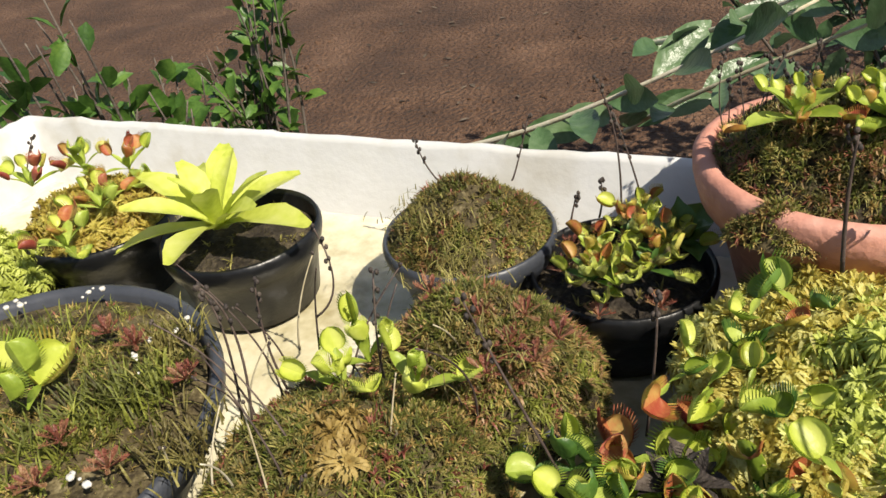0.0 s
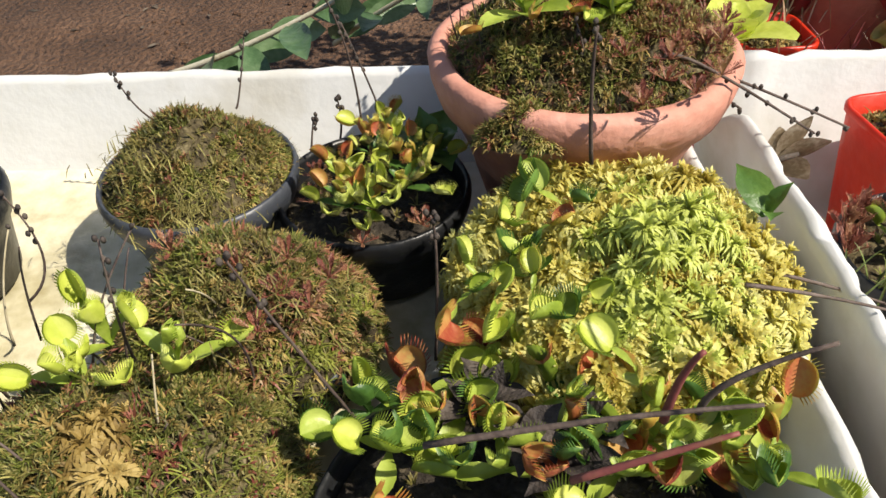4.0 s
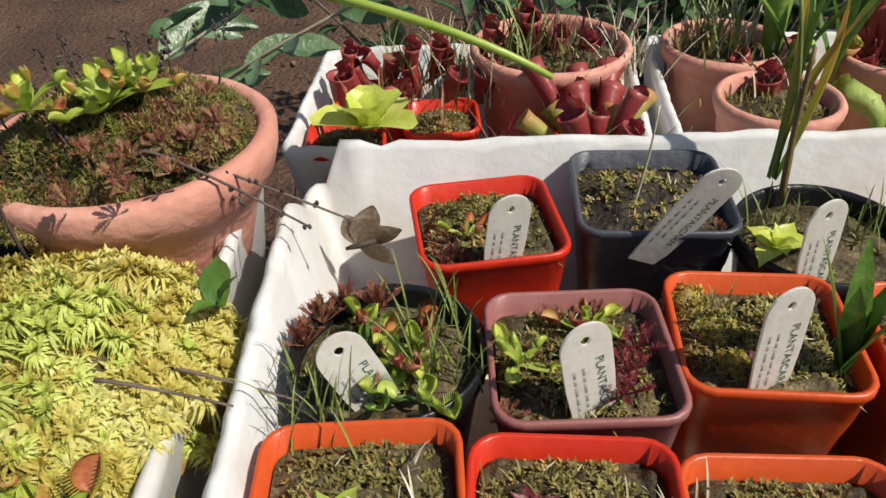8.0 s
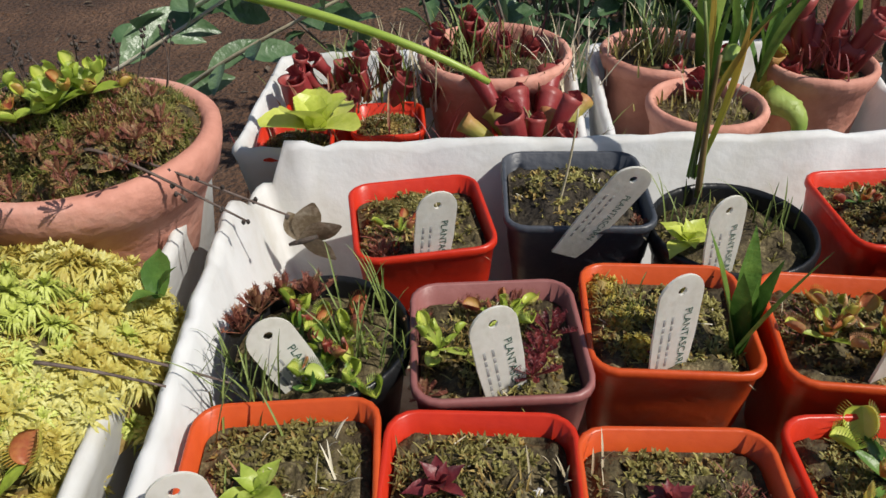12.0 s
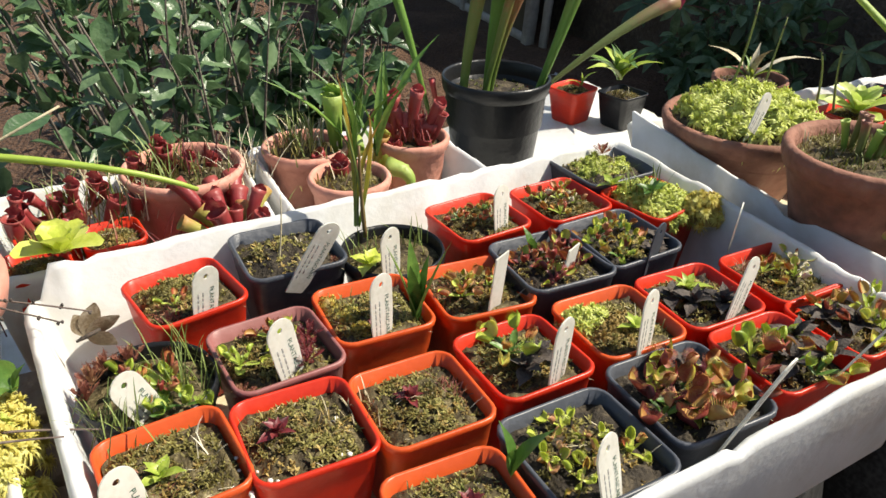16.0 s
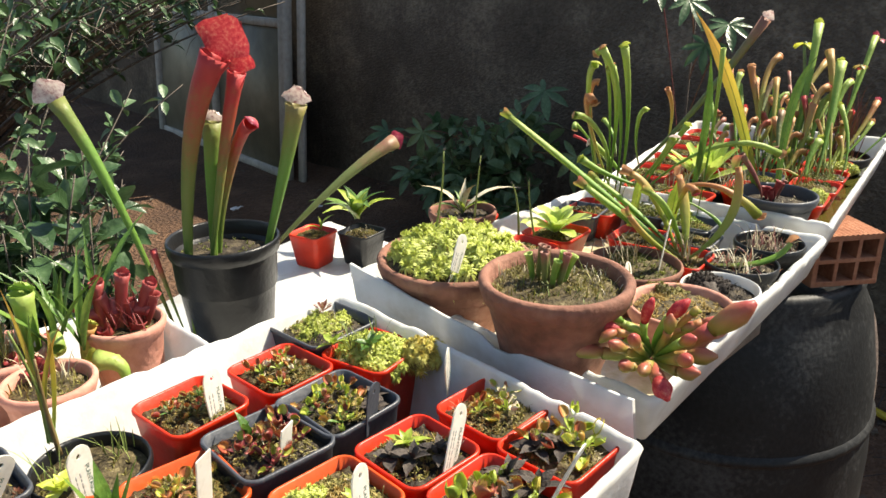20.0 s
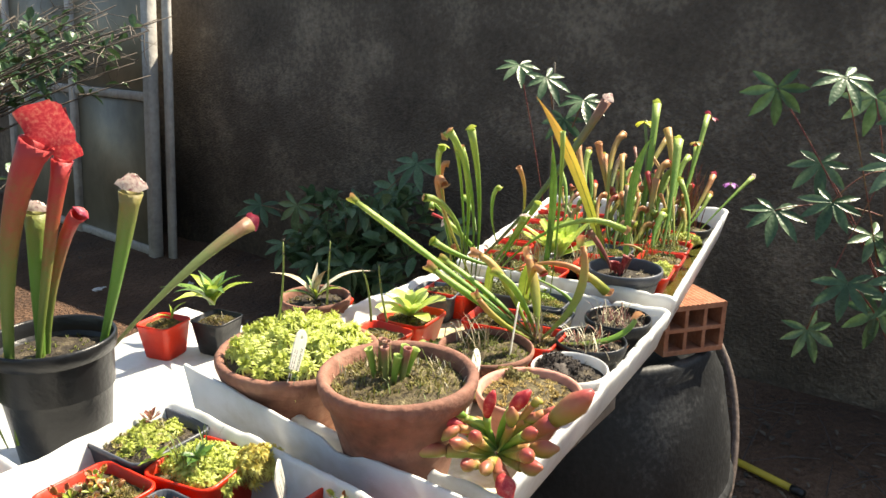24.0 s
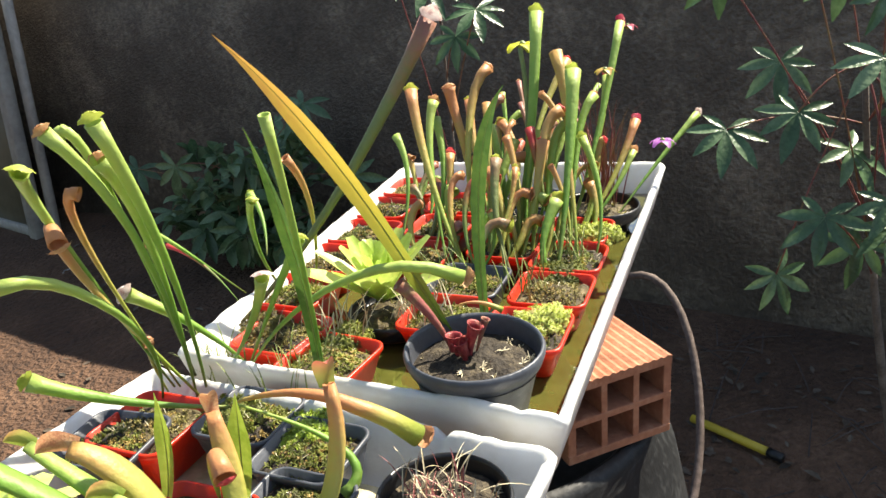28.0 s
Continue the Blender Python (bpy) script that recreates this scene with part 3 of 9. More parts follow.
def square_pot(x, y, mat, label, rot=0.0, size=0.077, soil="peat", moss="moss_olive", seed=0, z=0.802, top=0.892, count=3000, fill=0.011):
    t = thing("square_pot", label, "pot", "square pots in the tray", (x, y, z), rot)
    h, hh = top - z, size / 2
    key = ("sq", mat, round(size, 3), round(h, 3))
    if key not in POT_MESH:
        s = Shape()
        b = hh * 0.74
        s.loops([rsq(b - 0.003, 0.008, 0), rsq(b, 0.009, 0.003), rsq(b + (hh - b) * 0.62, 0.010, h * 0.70), rsq(hh - 0.0035, 0.0105, h * 0.715),
                 rsq(hh - 0.0015, 0.012, h - 0.006), rsq(hh, 0.0125, h - 0.004), rsq(hh, 0.0125, h - 0.001), rsq(hh - 0.001, 0.012, h), rsq(hh - 0.0028, 0.0105, h - 0.0006),
                 rsq(hh - 0.0042, 0.0098, h * 0.74), rsq(hh - 0.0066, 0.009, h * 0.70), rsq(hh - 0.010, 0.009, h * 0.5)], True, True, False)
        POT_MESH[key] = s.mesh("pot_body", M[mat])
    part("pot_body", POT_MESH[key], None, t)
    zz = h - fill
    hs = hh - 0.0045
    e = part("soil", soil_mesh("sq%.3f" % size, rsq(hs, 0.009, 0, 10), 0.006, 0.0026, soil, seed % 5), None, t, "damp peat with bits of moss")
    e.location = (0, 0, zz)
    e = part("moss", tufts_mesh("sq%.3f" % size, hs - 0.002, moss, count, 0.0058, seed % 5, h=0.006, w=0.0007), None, t)
    e.location = (0, 0, zz + 0.002)
    tagged(e, kind="stuff")
    e = part("moss", tufts_mesh("sqb%.3f" % size, hs - 0.002, "sphag_brown", count // 3, 0.0048, seed % 5 + 7, h=0.006, w=0.0007), None, t)
    e.location = (0, 0, zz + 0.002)
    tagged(e, kind="stuff")
    e = part("litter", tufts_mesh("sqs%.3f" % size, hs - 0.002, "straw", 16, 0.015, seed % 4 + 20, lean=3.5, h=0.006, w=0.0003), None, t)
    e.location = (0, 0, zz + 0.004)
    tagged(e, kind="stuff")
    return t


def round_pot(x, y, r, top, mat, label, z=0.802, soil="peat", moss="moss_olive", seed=0, lip=0.008, base=0.72, fill=0.012, count=500, rim=0.003, name="round_pot", heap=0.005, mosslen=0.009, band=0.014, bulge=0.0):
    t = thing(name, label, "pot", "round pots", (x, y, z), seed * 37)
    h = top - z
    s = Shape()
    prof = [(r * base - 0.004, 0), (r * base, 0.003), (r * (base + (0.94 - base) * 0.55 + bulge), h * 0.5), (r * 0.925, h - band - 0.003), (r - 0.0015, h - band - 0.001), (r + rim * 0.3, h - band * 0.5), (r + rim * 0.4, h - 0.003), (r, h), (r - lip * 0.4, h + 0.0006), (r - lip * 0.8, h - 0.003),
            (r - lip, h - band), (r - lip - 0.003, h * 0.6)]
    s.loops([circ(a, b, 44) for a, b in prof], True, True, False)
    part("pot_body", s, mat, t)
    s = Shape()
    dome(s, circ(r - lip - 0.0005, h - fill, 44), heap, 0.0022, random.Random(seed + 5), 13)
    part("soil", s, soil, t, "damp peat with bits of moss")
    if count:
        e = part("moss", tufts_mesh("r%.3f%.3f" % (r, heap), r - lip - 0.002, moss, count, mosslen, seed % 5, True, heap), None, t)
        e.location = (0, 0, h - fill)
        tagged(e, kind="stuff")
    return t


RED, ORG, DRK = "red square plastic pot with damp mossy peat", "orange square plastic pot with mossy peat", "slate-grey square plastic pot with dark peat"
for i, (x, y, m, rot) in enumerate(((-0.010, 0.033, "red", 11), (0.254, 0.043, "red", 5), (0.344, 0.040, "red", 3), (0.194, -0.058, "orange", -5), (0.110, -0.050, "orange", -2),
                                    (-0.053, -0.143, "orange", 5), (0.023, -0.148, "red", -1), (0.098, -0.155, "orange", 0), (0.180, -0.147, "red", 2), (0.266, -0.143, "orange", -1))):
    square_pot(x, y, m, RED if m == "red" else ORG, rot, seed=i)
for i, (x, y, rot) in enumerate(((0.345, -0.144, -1), (0.432, -0.148, 0), (0.427, -0.220, 2), (0.346, -0.223, 1), (0.080, -0.246, -2), (0.428, 0.006, 12))):
    square_pot(x, y, "orange" if i == 4 else "red", ORG if i == 4 else RED, rot, seed=i + 3, soil="peat_dark" if i in (0, 3) else "peat", moss="moss" if i == 5 else "moss_olive")
for i, (x, y, rot) in enumerate(((0.078, 0.055, 0), (0.268, -0.054, -2), (0.342, -0.049, 3), (0.164, -0.240, 1), (0.254, -0.229, -1), (0.425, 0.084, 3))):
    square_pot(x, y, "slate", DRK, rot, 0.083 if i < 5 else 0.088, "peat_dark", seed=i, count=1500, top=0.896)
square_pot(0.031, -0.065, "mauve", "mauve-brown square plastic pot with small sundews", 4, 0.079, "peat", seed=2)
round_pot(0.160, 0.024, 0.044, 0.890, "black", "black round plastic pot with sandy moss", lip=0.003, seed=1)
round_pot(-0.052, -0.061, 0.0435, 0.888, "black", "black round plastic pot with fly traps and sundews", lip=0.003, seed=2, moss="moss")

# first tray
round_pot(-0.545, -0.200, 0.104, 0.895, "slate", "wide black plastic bowl of mosses and gravel", z=0.834, lip=0.007, fill=0.006, seed=3, count=1500, heap=0.012, moss="moss")
round_pot(-0.538, -0.020, 0.050, 0.888, "black", "black round plastic pot under a yellow-green rosette", z=0.834, lip=0.003, seed=4, base=0.8, soil="peat_dark")
round_pot(-0.648, -0.030, 0.050, 0.888, "black", "black round plastic pot with fly traps", z=0.834, lip=0.003, seed=5, base=0.8)
round_pot(-0.394, 0.008, 0.050, 0.888, "slate", "grey round plastic pot topped by a moss cushion", z=0.834, lip=0.003, seed=6, fill=0.004, heap=0.030, count=2600, mosslen=0.010)
round_pot(-0.304, 0.004, 0.049, 0.880, "black", "black round plastic pot with fly traps and sundews", z=0.834, lip=0.003, seed=7, base=0.85, soil="peat_dark")
round_pot(-0.352, -0.086, 0.052, 0.872, "slate", "grey round plastic pot overgrown by a tall moss dome", z=0.834, lip=0.003, seed=8, fill=0.002, heap=0.042, count=3200, mosslen=0.011)
round_pot(-0.378, -0.166, 0.060, 0.872, "slate", "blue-grey round plastic pot heaped with moss", z=0.834, lip=0.003, seed=9, fill=0.002, heap=0.040, count=3000, mosslen=0.011, moss="moss")
round_pot(-0.198, 0.046, 0.0746, 0.936, "terra", "pink terracotta pot with a thick rim, moss spilling over", z=0.834, lip=0.010, band=0.024, rim=0.008, seed=10, fill=0.004, heap=0.018, count=900, base=0.60)
round_pot(-0.197, -0.078, 0.056, 0.865, "black", "black round plastic pot buried under sphagnum", z=0.834, lip=0.003, seed=11, count=0)
round_pot(-0.236, -0.185, 0.074, 0.876, "black", "wide black round plastic pot crowded with fly traps", z=0.834, lip=0.003, seed=12, base=0.85, soil="peat_dark")
# trays behind
round_pot(0.036, 0.266, 0.060, 0.893, "terra", "terracotta pot with maroon pitchers", z=0.775, lip=0.006, seed=13, rim=0.005)
round_pot(0.172, 0.285, 0.047, 0.885, "terra", "terracotta pot behind the tray", z=0.775, lip=0.006, seed=14, rim=0.005)
round_pot(0.190, 0.198, 0.042, 0.880, "terra", "low terracotta pot behind the tray", z=0.775, lip=0.006, seed=15, rim=0.005)
round_pot(0.293, 0.262, 0.042, 0.884, "terra", "terracotta pot with maroon pitchers", z=0.775, lip=0.006, seed=16, rim=0.005)
for x, y in ((-0.100, 0.235), (-0.045, 0.200), (-0.110, 0.172), (0.062, 0.178)):
    square_pot(x, y, "red", RED, 6, 0.056, seed=3, z=0.775, top=0.866)
# clay bowls and pots of the third tray
round_pot(0.598, 0.055, 0.088, 0.930, "terra_old", "wide terracotta bowl heaped with lime sphagnum", z=0.842, lip=0.010, band=0.018, rim=0.006, seed=17, base=0.62, fill=0.004, heap=0.02, count=0, name="clay_bowl")
round_pot(0.562, -0.114, 0.073, 0.963, "terra_old", "brown clay bowl with stubby pitchers in grass", z=0.842, lip=0.010, band=0.020, rim=0.006, seed=18, base=0.60, fill=0.014, count=3000, mosslen=0.010, soil="peat", moss="moss_olive", name="clay_bowl")
round_pot(0.785, -0.070, 0.058, 0.900, "terra_old", "brown faceted plastic pot with moss", z=0.842, lip=0.004, seed=19, fill=0.010, count=2200, band=0.01, soil="peat", moss="moss")
round_pot(0.705, -0.175, 0.056, 0.905, "terra", "terracotta-coloured plastic pot of moss", z=0.842, lip=0.006, seed=20, fill=0.009, count=2200, soil="peat", moss="sphag_brown")
round_pot(0.815, -0.168, 0.045, 0.888, "foam", "white round pot of dark dried moss", z=0.842, lip=0.003, seed=21, soil="peat_dark", moss="dead", count=900)
round_pot(0.908, -0.152, 0.045, 0.888, "black", "black round plastic pot of dark peat and dry twiggy growth", z=0.842, lip=0.003, seed=22, soil="peat_dark", moss="straw", count=300, mosslen=0.014)
round_pot(1.004, -0.148, 0.045, 0.888, "black", "black round plastic pot of dark peat and red sundew leaves", z=0.842, lip=0.003, seed=23, soil="peat_dark", moss="straw", count=260, mosslen=0.013)
for i, (x, y, rot) in enumerate(((0.766, 0.088, 2), (0.850, 0.094, 6), (0.912, -0.005, 10), (0.880, -0.080, 8), (0.808, 0.228, 20), (0.985, 0.115, 8), (0.700, 0.020, 18))):
    square_pot(x, y, "red", RED, rot, 0.078, seed=i, z=0.842 if y < 0.15 else 0.79, top=0.885)
for i, (x, y, rot) in enumerate(((0.955, 0.125, 14), (1.025, 0.045, 8), (1.010, -0.030, 8), (0.955, -0.060, 8))):
    square_pot(x, y, "slate", DRK, rot, 0.072, "peat_dark", "moss", seed=i, top=0.886, z=0.842)
round_pot(0.795, 0.226, 0.050, 0.900, "terra_old", "small clay pot behind the sphagnum bowl", z=0.785, lip=0.005, seed=24, soil="peat_dark", count=900)
# last tray
for i, (x, y, rot) in enumerate(((1.135, 0.105, 6), (1.115, 0.035, 4), (1.225, -0.105, 10), (1.310, -0.095, 10), (1.392, -0.080, 10), (1.215, 0.155, 8), (1.300, 0.175, 8), (1.385, 0.190, 8), (1.470, 0.215, 8), (1.560, 0.225, 8), (1.400, 0.0, 8), (1.470, -0.06, 8))):
    square_pot(x, y, "red", RED, rot, 0.078, seed=i + 1, top=0.892, z=0.857, soil="peat" if i % 2 else "peat_dark", moss="moss" if i % 3 else "moss_olive")
for i, (x, y) in enumerate(((1.300, -0.005), (1.345, 0.085), (1.430, 0.105), (1.475, 0.030), (1.225, -0.020), (1.515, 0.130), (1.560, 0.045))):
    square_pot(x, y, "red" if i % 3 else "slate", RED if i % 3 else DRK, 9, 0.078, seed=i + 2, top=0.892, z=0.857, soil="peat", moss="moss")
round_pot(1.143, -0.098, 0.057, 0.916, "slate", "dark grey round plastic pot standing in green water", z=0.857, lip=0.004, seed=25, soil="peat_dark", moss="straw", fill=0.018, count=240, base=0.74, band=0.012)
round_pot(1.235, 0.045, 0.048, 0.880, "black", "black round plastic pot under a lime rosette", z=0.857, lip=0.003, seed=26)
round_pot(1.560, -0.055, 0.05, 0.892, "black", "black round plastic pot near the tray's end", z=0.857, lip=0.003, seed=27)
# slab behind
round_pot(0.535, 0.470, 0.082, 0.865, "black", "dark grey plastic pot of tall pitchers on the slab", z=0.680, lip=0.005, seed=28, soil="peat_dark", moss="moss", fill=0.03, base=0.72, band=0.02)
square_pot(0.835, 0.665, "red", "tall red square pot on the foam slab", 14, 0.075, seed=2, z=0.680, top=0.748)
square_pot(0.905, 0.600, "black", "black square pot with a strappy young plant", 10, 0.075, "peat_dark", seed=1, z=0.680, top=0.748)


# ---- plants ----
LEAF = {}


def leaf_mesh(key, length, width, mat, arch=0.3, fold=0.25, shape=(0.3, 0.75, 1.0, 0.8, 0.35, 0.03), n=7, twist=0.0, wave=0.0):
    """A leaf that grows along local x and bends down at its tip."""
    if key not in LEAF:
        s = Shape()
        path, widths = [], []
        for i in range(n):
            t = i / (n - 1)
            path.append(Vector((length * t * (1 - 0.15 * arch * t), 0, length * arch * (t - 1.3 * t * t))))
            q = t * (len(shape) - 1)
            k = min(int(q), len(shape) - 2)
            widths.append(width / 2 * (shape[k] + (shape[k + 1] - shape[k]) * (q - k)) * (1 + wave * math.sin(i * 2.1)))
        blade(s, path, widths, fold, twist=twist)
        LEAF[key] = s.mesh("leaf", M[mat])
    return LEAF[key]


def put(name, mesh, parent, at=(0, 0, 0), rz=0.0, ry=0.0, rx=0.0, sc=1.0, label=""):
    ob = new(name, mesh)
    ob.parent = parent
    ob.matrix_basis = pose(*at, rx, ry, rz) @ Matrix.Scale(sc, 4)
    return tagged(ob, label)


def rosette(x, y, z, n, length, width, mat, label, category="rosette plant", seed=0, lift=(5, 50), arch=0.3, fold=0.25, shape=(0.3, 0.75, 1.0, 0.8, 0.35, 0.03), group="", name="rosette_plant"):
    rng = random.Random(seed)
    t = thing(name, label, category, group, (x, y, z), rng.uniform(0, 360))
    me = leaf_mesh((mat, round(length, 3), round(width, 3), arch), length, width, mat, arch, fold, shape, wave=0.06)
    for i in range(n):
        k = i / max(1, n - 1)
        put("leaf", me, t, (0, 0, 0.002 * k), i * 137.5 + rng.uniform(-14, 14), -(lift[0] + (lift[1] - lift[0]) * k + rng.uniform(-6, 6)), rng.uniform(-14, 14), (1.05 - 0.45 * k) * rng.uniform(0.85, 1.1))
    return t


def trap_mesh(mat, size, gape, seed=0):
    """Two lobes hinged along a midrib, along local x, lined inside and fringed with teeth."""
    key = ("trap", mat, size, gape)
    if key not in LEAF:
        s = Shape()
        lined = []
        c, e = math.cos(gape / 2), math.sin(gape / 2)
        for side in (-1, 1):
            nu, nv = 9, 4
            for inner in (0, 1):
                v, f = [], []
                for i in range(nu + 1):
                    a = math.pi * i / nu
                    for j in range(nv + 1):
                        q = j / nv
                        lx = size * (0.5 - 0.5 * math.cos(a))
                        w = size * 0.60 * math.sin(a) ** 0.7 * q * (0.95 if inner else 1.0)
                        bow = 0.24 * size * math.sin(math.pi * q * 0.8) * math.sin(a) - (0.035 * size if inner else 0.0)
                        v.append((lx, side * (w * e + bow * c), w * c - bow * e + (0.02 * size if inner else 0.0)))
                for i in range(nu):
                    for j in range(nv):
                        p = i * (nv + 1) + j
                        f.append((p, p + 1, p + nv + 2, p + nv + 1))
                if inner:
                    lined += range(len(s.f), len(s.f) + len(f))
                else:
                    rim = [Vector(v[k * (nv + 1) + nv]) for k in range(nu + 1)]
                s.add(v, f)
            for i in range(2, 2 * nu - 1):
                a = math.pi * i / (2 * nu)
                p = rim[i // 2] if i % 2 == 0 else (rim[i // 2] + rim[i // 2 + 1]) / 2
                out = Vector((-0.55 * math.cos(a), side * (e - 0.35), c + 0.25)).normalized()
                thin_blade(s, p, out, size * 0.36, size * 0.026, 0.1, Vector((1, 0, 0.3)))
        me = s.mesh("trap", M[mat])
        me.materials.append(M[{"trap_red": "trap_flesh", "trap_orange": "trap_flesh", "green": "lime"}.get(mat, "yellow")])
        for k in lined:
            me.polygons[k].material_index = 1
        LEAF[key] = me
    return LEAF[key]


def fly_trap(x, y, z, n, length, label, seed=0, leaf="lime", traps=("lime", "trap_orange", "lime", "sphag", "trap_red"), size=0.014, lift=(10, 65), wide=0.30, group="fly traps"):
    rng = random.Random(seed * 7 + 1)
    length *= 0.86
    size *= 0.94
    t = thing("venus_fly_trap", label, "fly trap", group, (x, y, z), rng.uniform(0, 360))
    me = leaf_mesh((leaf, "ft", round(length, 3), wide), length, length * wide, leaf, 0.15, 0.35, (0.25, 0.45, 0.85, 1.0, 0.8, 0.15))
    for i in range(n):
        k = i / max(1, n - 1)
        a = i * 137.5 + rng.uniform(-15, 15)
        li = lift[0] + (lift[1] - lift[0]) * k + rng.uniform(-8, 8)
        sc = (1.05 - 0.35 * k) * rng.uniform(0.85, 1.15)
        lf = put("leaf", me, t, (0, 0, 0.001 * i / n), a, -li, rng.uniform(-10, 10), sc)
        tr = trap_mesh(traps[rng.randrange(len(traps))], size, (0.5, 1.0, 1.5)[rng.randrange(3)])
        put("trap", tr, lf, (length * 0.93, 0, -0.10 * length), rng.uniform(-20, 20), rng.uniform(-30, 10), rng.uniform(-50, 50), 1.0)
    return t


def sundew(x, y, z, r, label, seed=0, mat="sundew", n=14, lift=(0, 55)):
    """A rosette of spoon leaves fringed with sticky hairs."""
    rng = random.Random(seed)
    key = ("sd", mat, round(r, 4))
    if key not in LEAF:
        s = Shape()
        pts = [Vector((r * i / 5, 0, 0.06 * r * i)) for i in range(6)]
        blade(s, pts, [r * q for q in (0.05, 0.045, 0.05, 0.10, 0.13, 0.04)], 0.3)
        for i in range(22):
            p = Vector((r * rng.uniform(0.5, 1.0), rng.uniform(-0.1, 0.1) * r, 0.3 * r))
            thin_blade(s, p, (unit(rng) + Vector((0, 0, 0.7))).normalized(), r * 0.22, r * 0.012, 0)
        LEAF[key] = s.mesh("leaf", M[mat])
    t = thing("sundew", label, "sundew", "sundews", (x, y, z), rng.uniform(0, 360))
    for i in range(n):
        k = i / n
        put("leaf", LEAF[key], t, (0, 0, 0), i * 137.5, -(lift[0] + (lift[1] - lift[0]) * k), rng.uniform(-15, 15), rng.uniform(0.8, 1.1))
    return t


def sprig(s, p, d, r, rng, n=80):
    """A sphagnum head: a tuft of soft drooping branches round a dense crown."""
    a = d.orthogonal().normalized()
    b = d.cross(a)
    v, f = [p - d * (0.25 * r)], []
    for lift, share, long in ((-0.35, 0.36, 1.0), (0.25, 0.34, 0.85), (1.3, 0.30, 0.5)):
        k = int(n * share)
        for i in range(k):
            g = 2 * math.pi * (i + rng.uniform(-0.4, 0.4)) / k + lift
            q = (a * math.cos(g) + b * math.sin(g) + d * (lift + rng.uniform(-0.35, 0.45)) + unit(rng) * 0.3).normalized()
            w = q.cross(d)
            w = w.normalized() if w.length > 1e-3 else a
            l = r * long * rng.uniform(0.5, 1.15)
            o = p + d * (0.10 * r * lift)
            m = o + q * (l * 0.5) + d * (0.06 * l)
            e = o + q * l - d * ((0.42 if lift < 1 else 0.05) * l)
            h = r * 0.056
            c = len(v)
            v += [o - w * h * 0.8, o + w * h * 0.8, m + w * h, m - w * h, (m + e) / 2 + w * h * 0.75 + d * 0.04 * l, (m + e) / 2 - w * h * 0.75 + d * 0.04 * l, e]
            f += [(0, c + 1, c), (c, c + 1, c + 2, c + 3), (c + 3, c + 2, c + 4, c + 5), (c + 5, c + 4, c + 6)]
    s.add(v, f)


def sphagnum(x, y, z, rx, ry, h, count, r, mat, label, seed=0, flat=0.75):
    """A heap of sphagnum heads over a hidden core."""
    rng = random.Random(seed)
    t = thing("sphagnum_moss", label, "moss", "", (x, y, z), 0, "")
    s = Shape()
    core = [(rx * 0.93 * math.cos(a), ry * 0.93 * math.sin(a), 0) for a in (2 * math.pi * i / 28 for i in range(28))]
    dome(s, core, h * 0.9, 0.003, rng, 8)
    part("core", s, {"sphag_green": "moss_olive", "sphag": "sphag_brown"}.get(mat, mat), t)
    s = Shape()
    for i in range(count):
        a, q = i * 2.39996 + rng.uniform(-0.2, 0.2), math.sqrt((i + rng.uniform(0, 1)) / count) * 1.02
        px, py = rx * q * math.cos(a), ry * q * math.sin(a)
        lump = 0.30 * r * rng.uniform(-1, 1) + (0.013 if h > 0.04 else 0.008) * noise.noise((px * 45, py * 45, seed))
        pz = h * (1 - q * q * flat) if q < 0.97 else h * rng.uniform(-0.2, 0.3)
        d = Vector((px / rx * 0.7, py / ry * 0.7, 0.8)).normalized()
        sprig(s, Vector((px, py, pz + lump)), d, r * rng.uniform(0.75, 1.25), rng)
    tagged(part("moss_mass", s, mat, t, smooth=False), kind="stuff")
    return t


def moss_cushion(x, y, z, rx, ry, h, count, length, mat, label, seed=0, red=0.0):
    rng = random.Random(seed)
    t = thing("moss_cushion", label, "moss", "moss cushions", (x, y, z))
    s = Shape()
    core = [(rx * math.cos(a), ry * math.sin(a), 0) for a in (2 * math.pi * i / 32 for i in range(32))]
    dome(s, core, h * 0.86, 0.004, rng, 9)
    part("core", s, "peat", t)
    for mm, share in ((mat, 0.75 - red), ("sundew", red), ("moss" if mat == "moss_olive" else "moss_olive", 0.40), ("sphag_brown", 0.36)):
        if share <= 0:
            continue
        s = Shape()
        drift = {"sundew": 0.9, "sphag_brown": 0.5}.get(mm, 0.0)
        for i in range(int(count * share / 2.7)):
            a, q = rng.uniform(0, 2 * math.pi), math.sqrt(rng.uniform(0, 1))
            px, py = rx * q * math.cos(a), ry * q * math.sin(a)
            if drift and noise.noise((px * 35 + 9, py * 35, seed + 2)) * drift < rng.uniform(-0.35, 0.3):
                continue
            p = Vector((px, py, h * (1 - q * q) * (1 + 0.22 * noise.noise((px * 48, py * 48, seed))) + 0.003 * noise.noise((px * 110, py * 110, seed))))
            d = Vector((px / rx * 0.8, py / ry * 0.8, 0.9)).normalized()
            size = rng.uniform(0.45, 1.0) * (1 + 0.9 * noise.noise((px * 40, py * 40, seed + 4)))
            for k in range(9):
                thin_blade(s, p, (d + unit(rng) * 1.25).normalized(), 0.75 * length * size * rng.uniform(0.6, 1.1), 0.00030 if mm == mat else 0.0006 if mm == "sundew" else 0.00045, rng.uniform(0, 0.4))
        tagged(part("sundew_fringe" if mm == "sundew" else "dry_moss" if mm == "sphag_brown" else "moss_carpet", s, mm, t, smooth=False), kind="stuff")
    return t


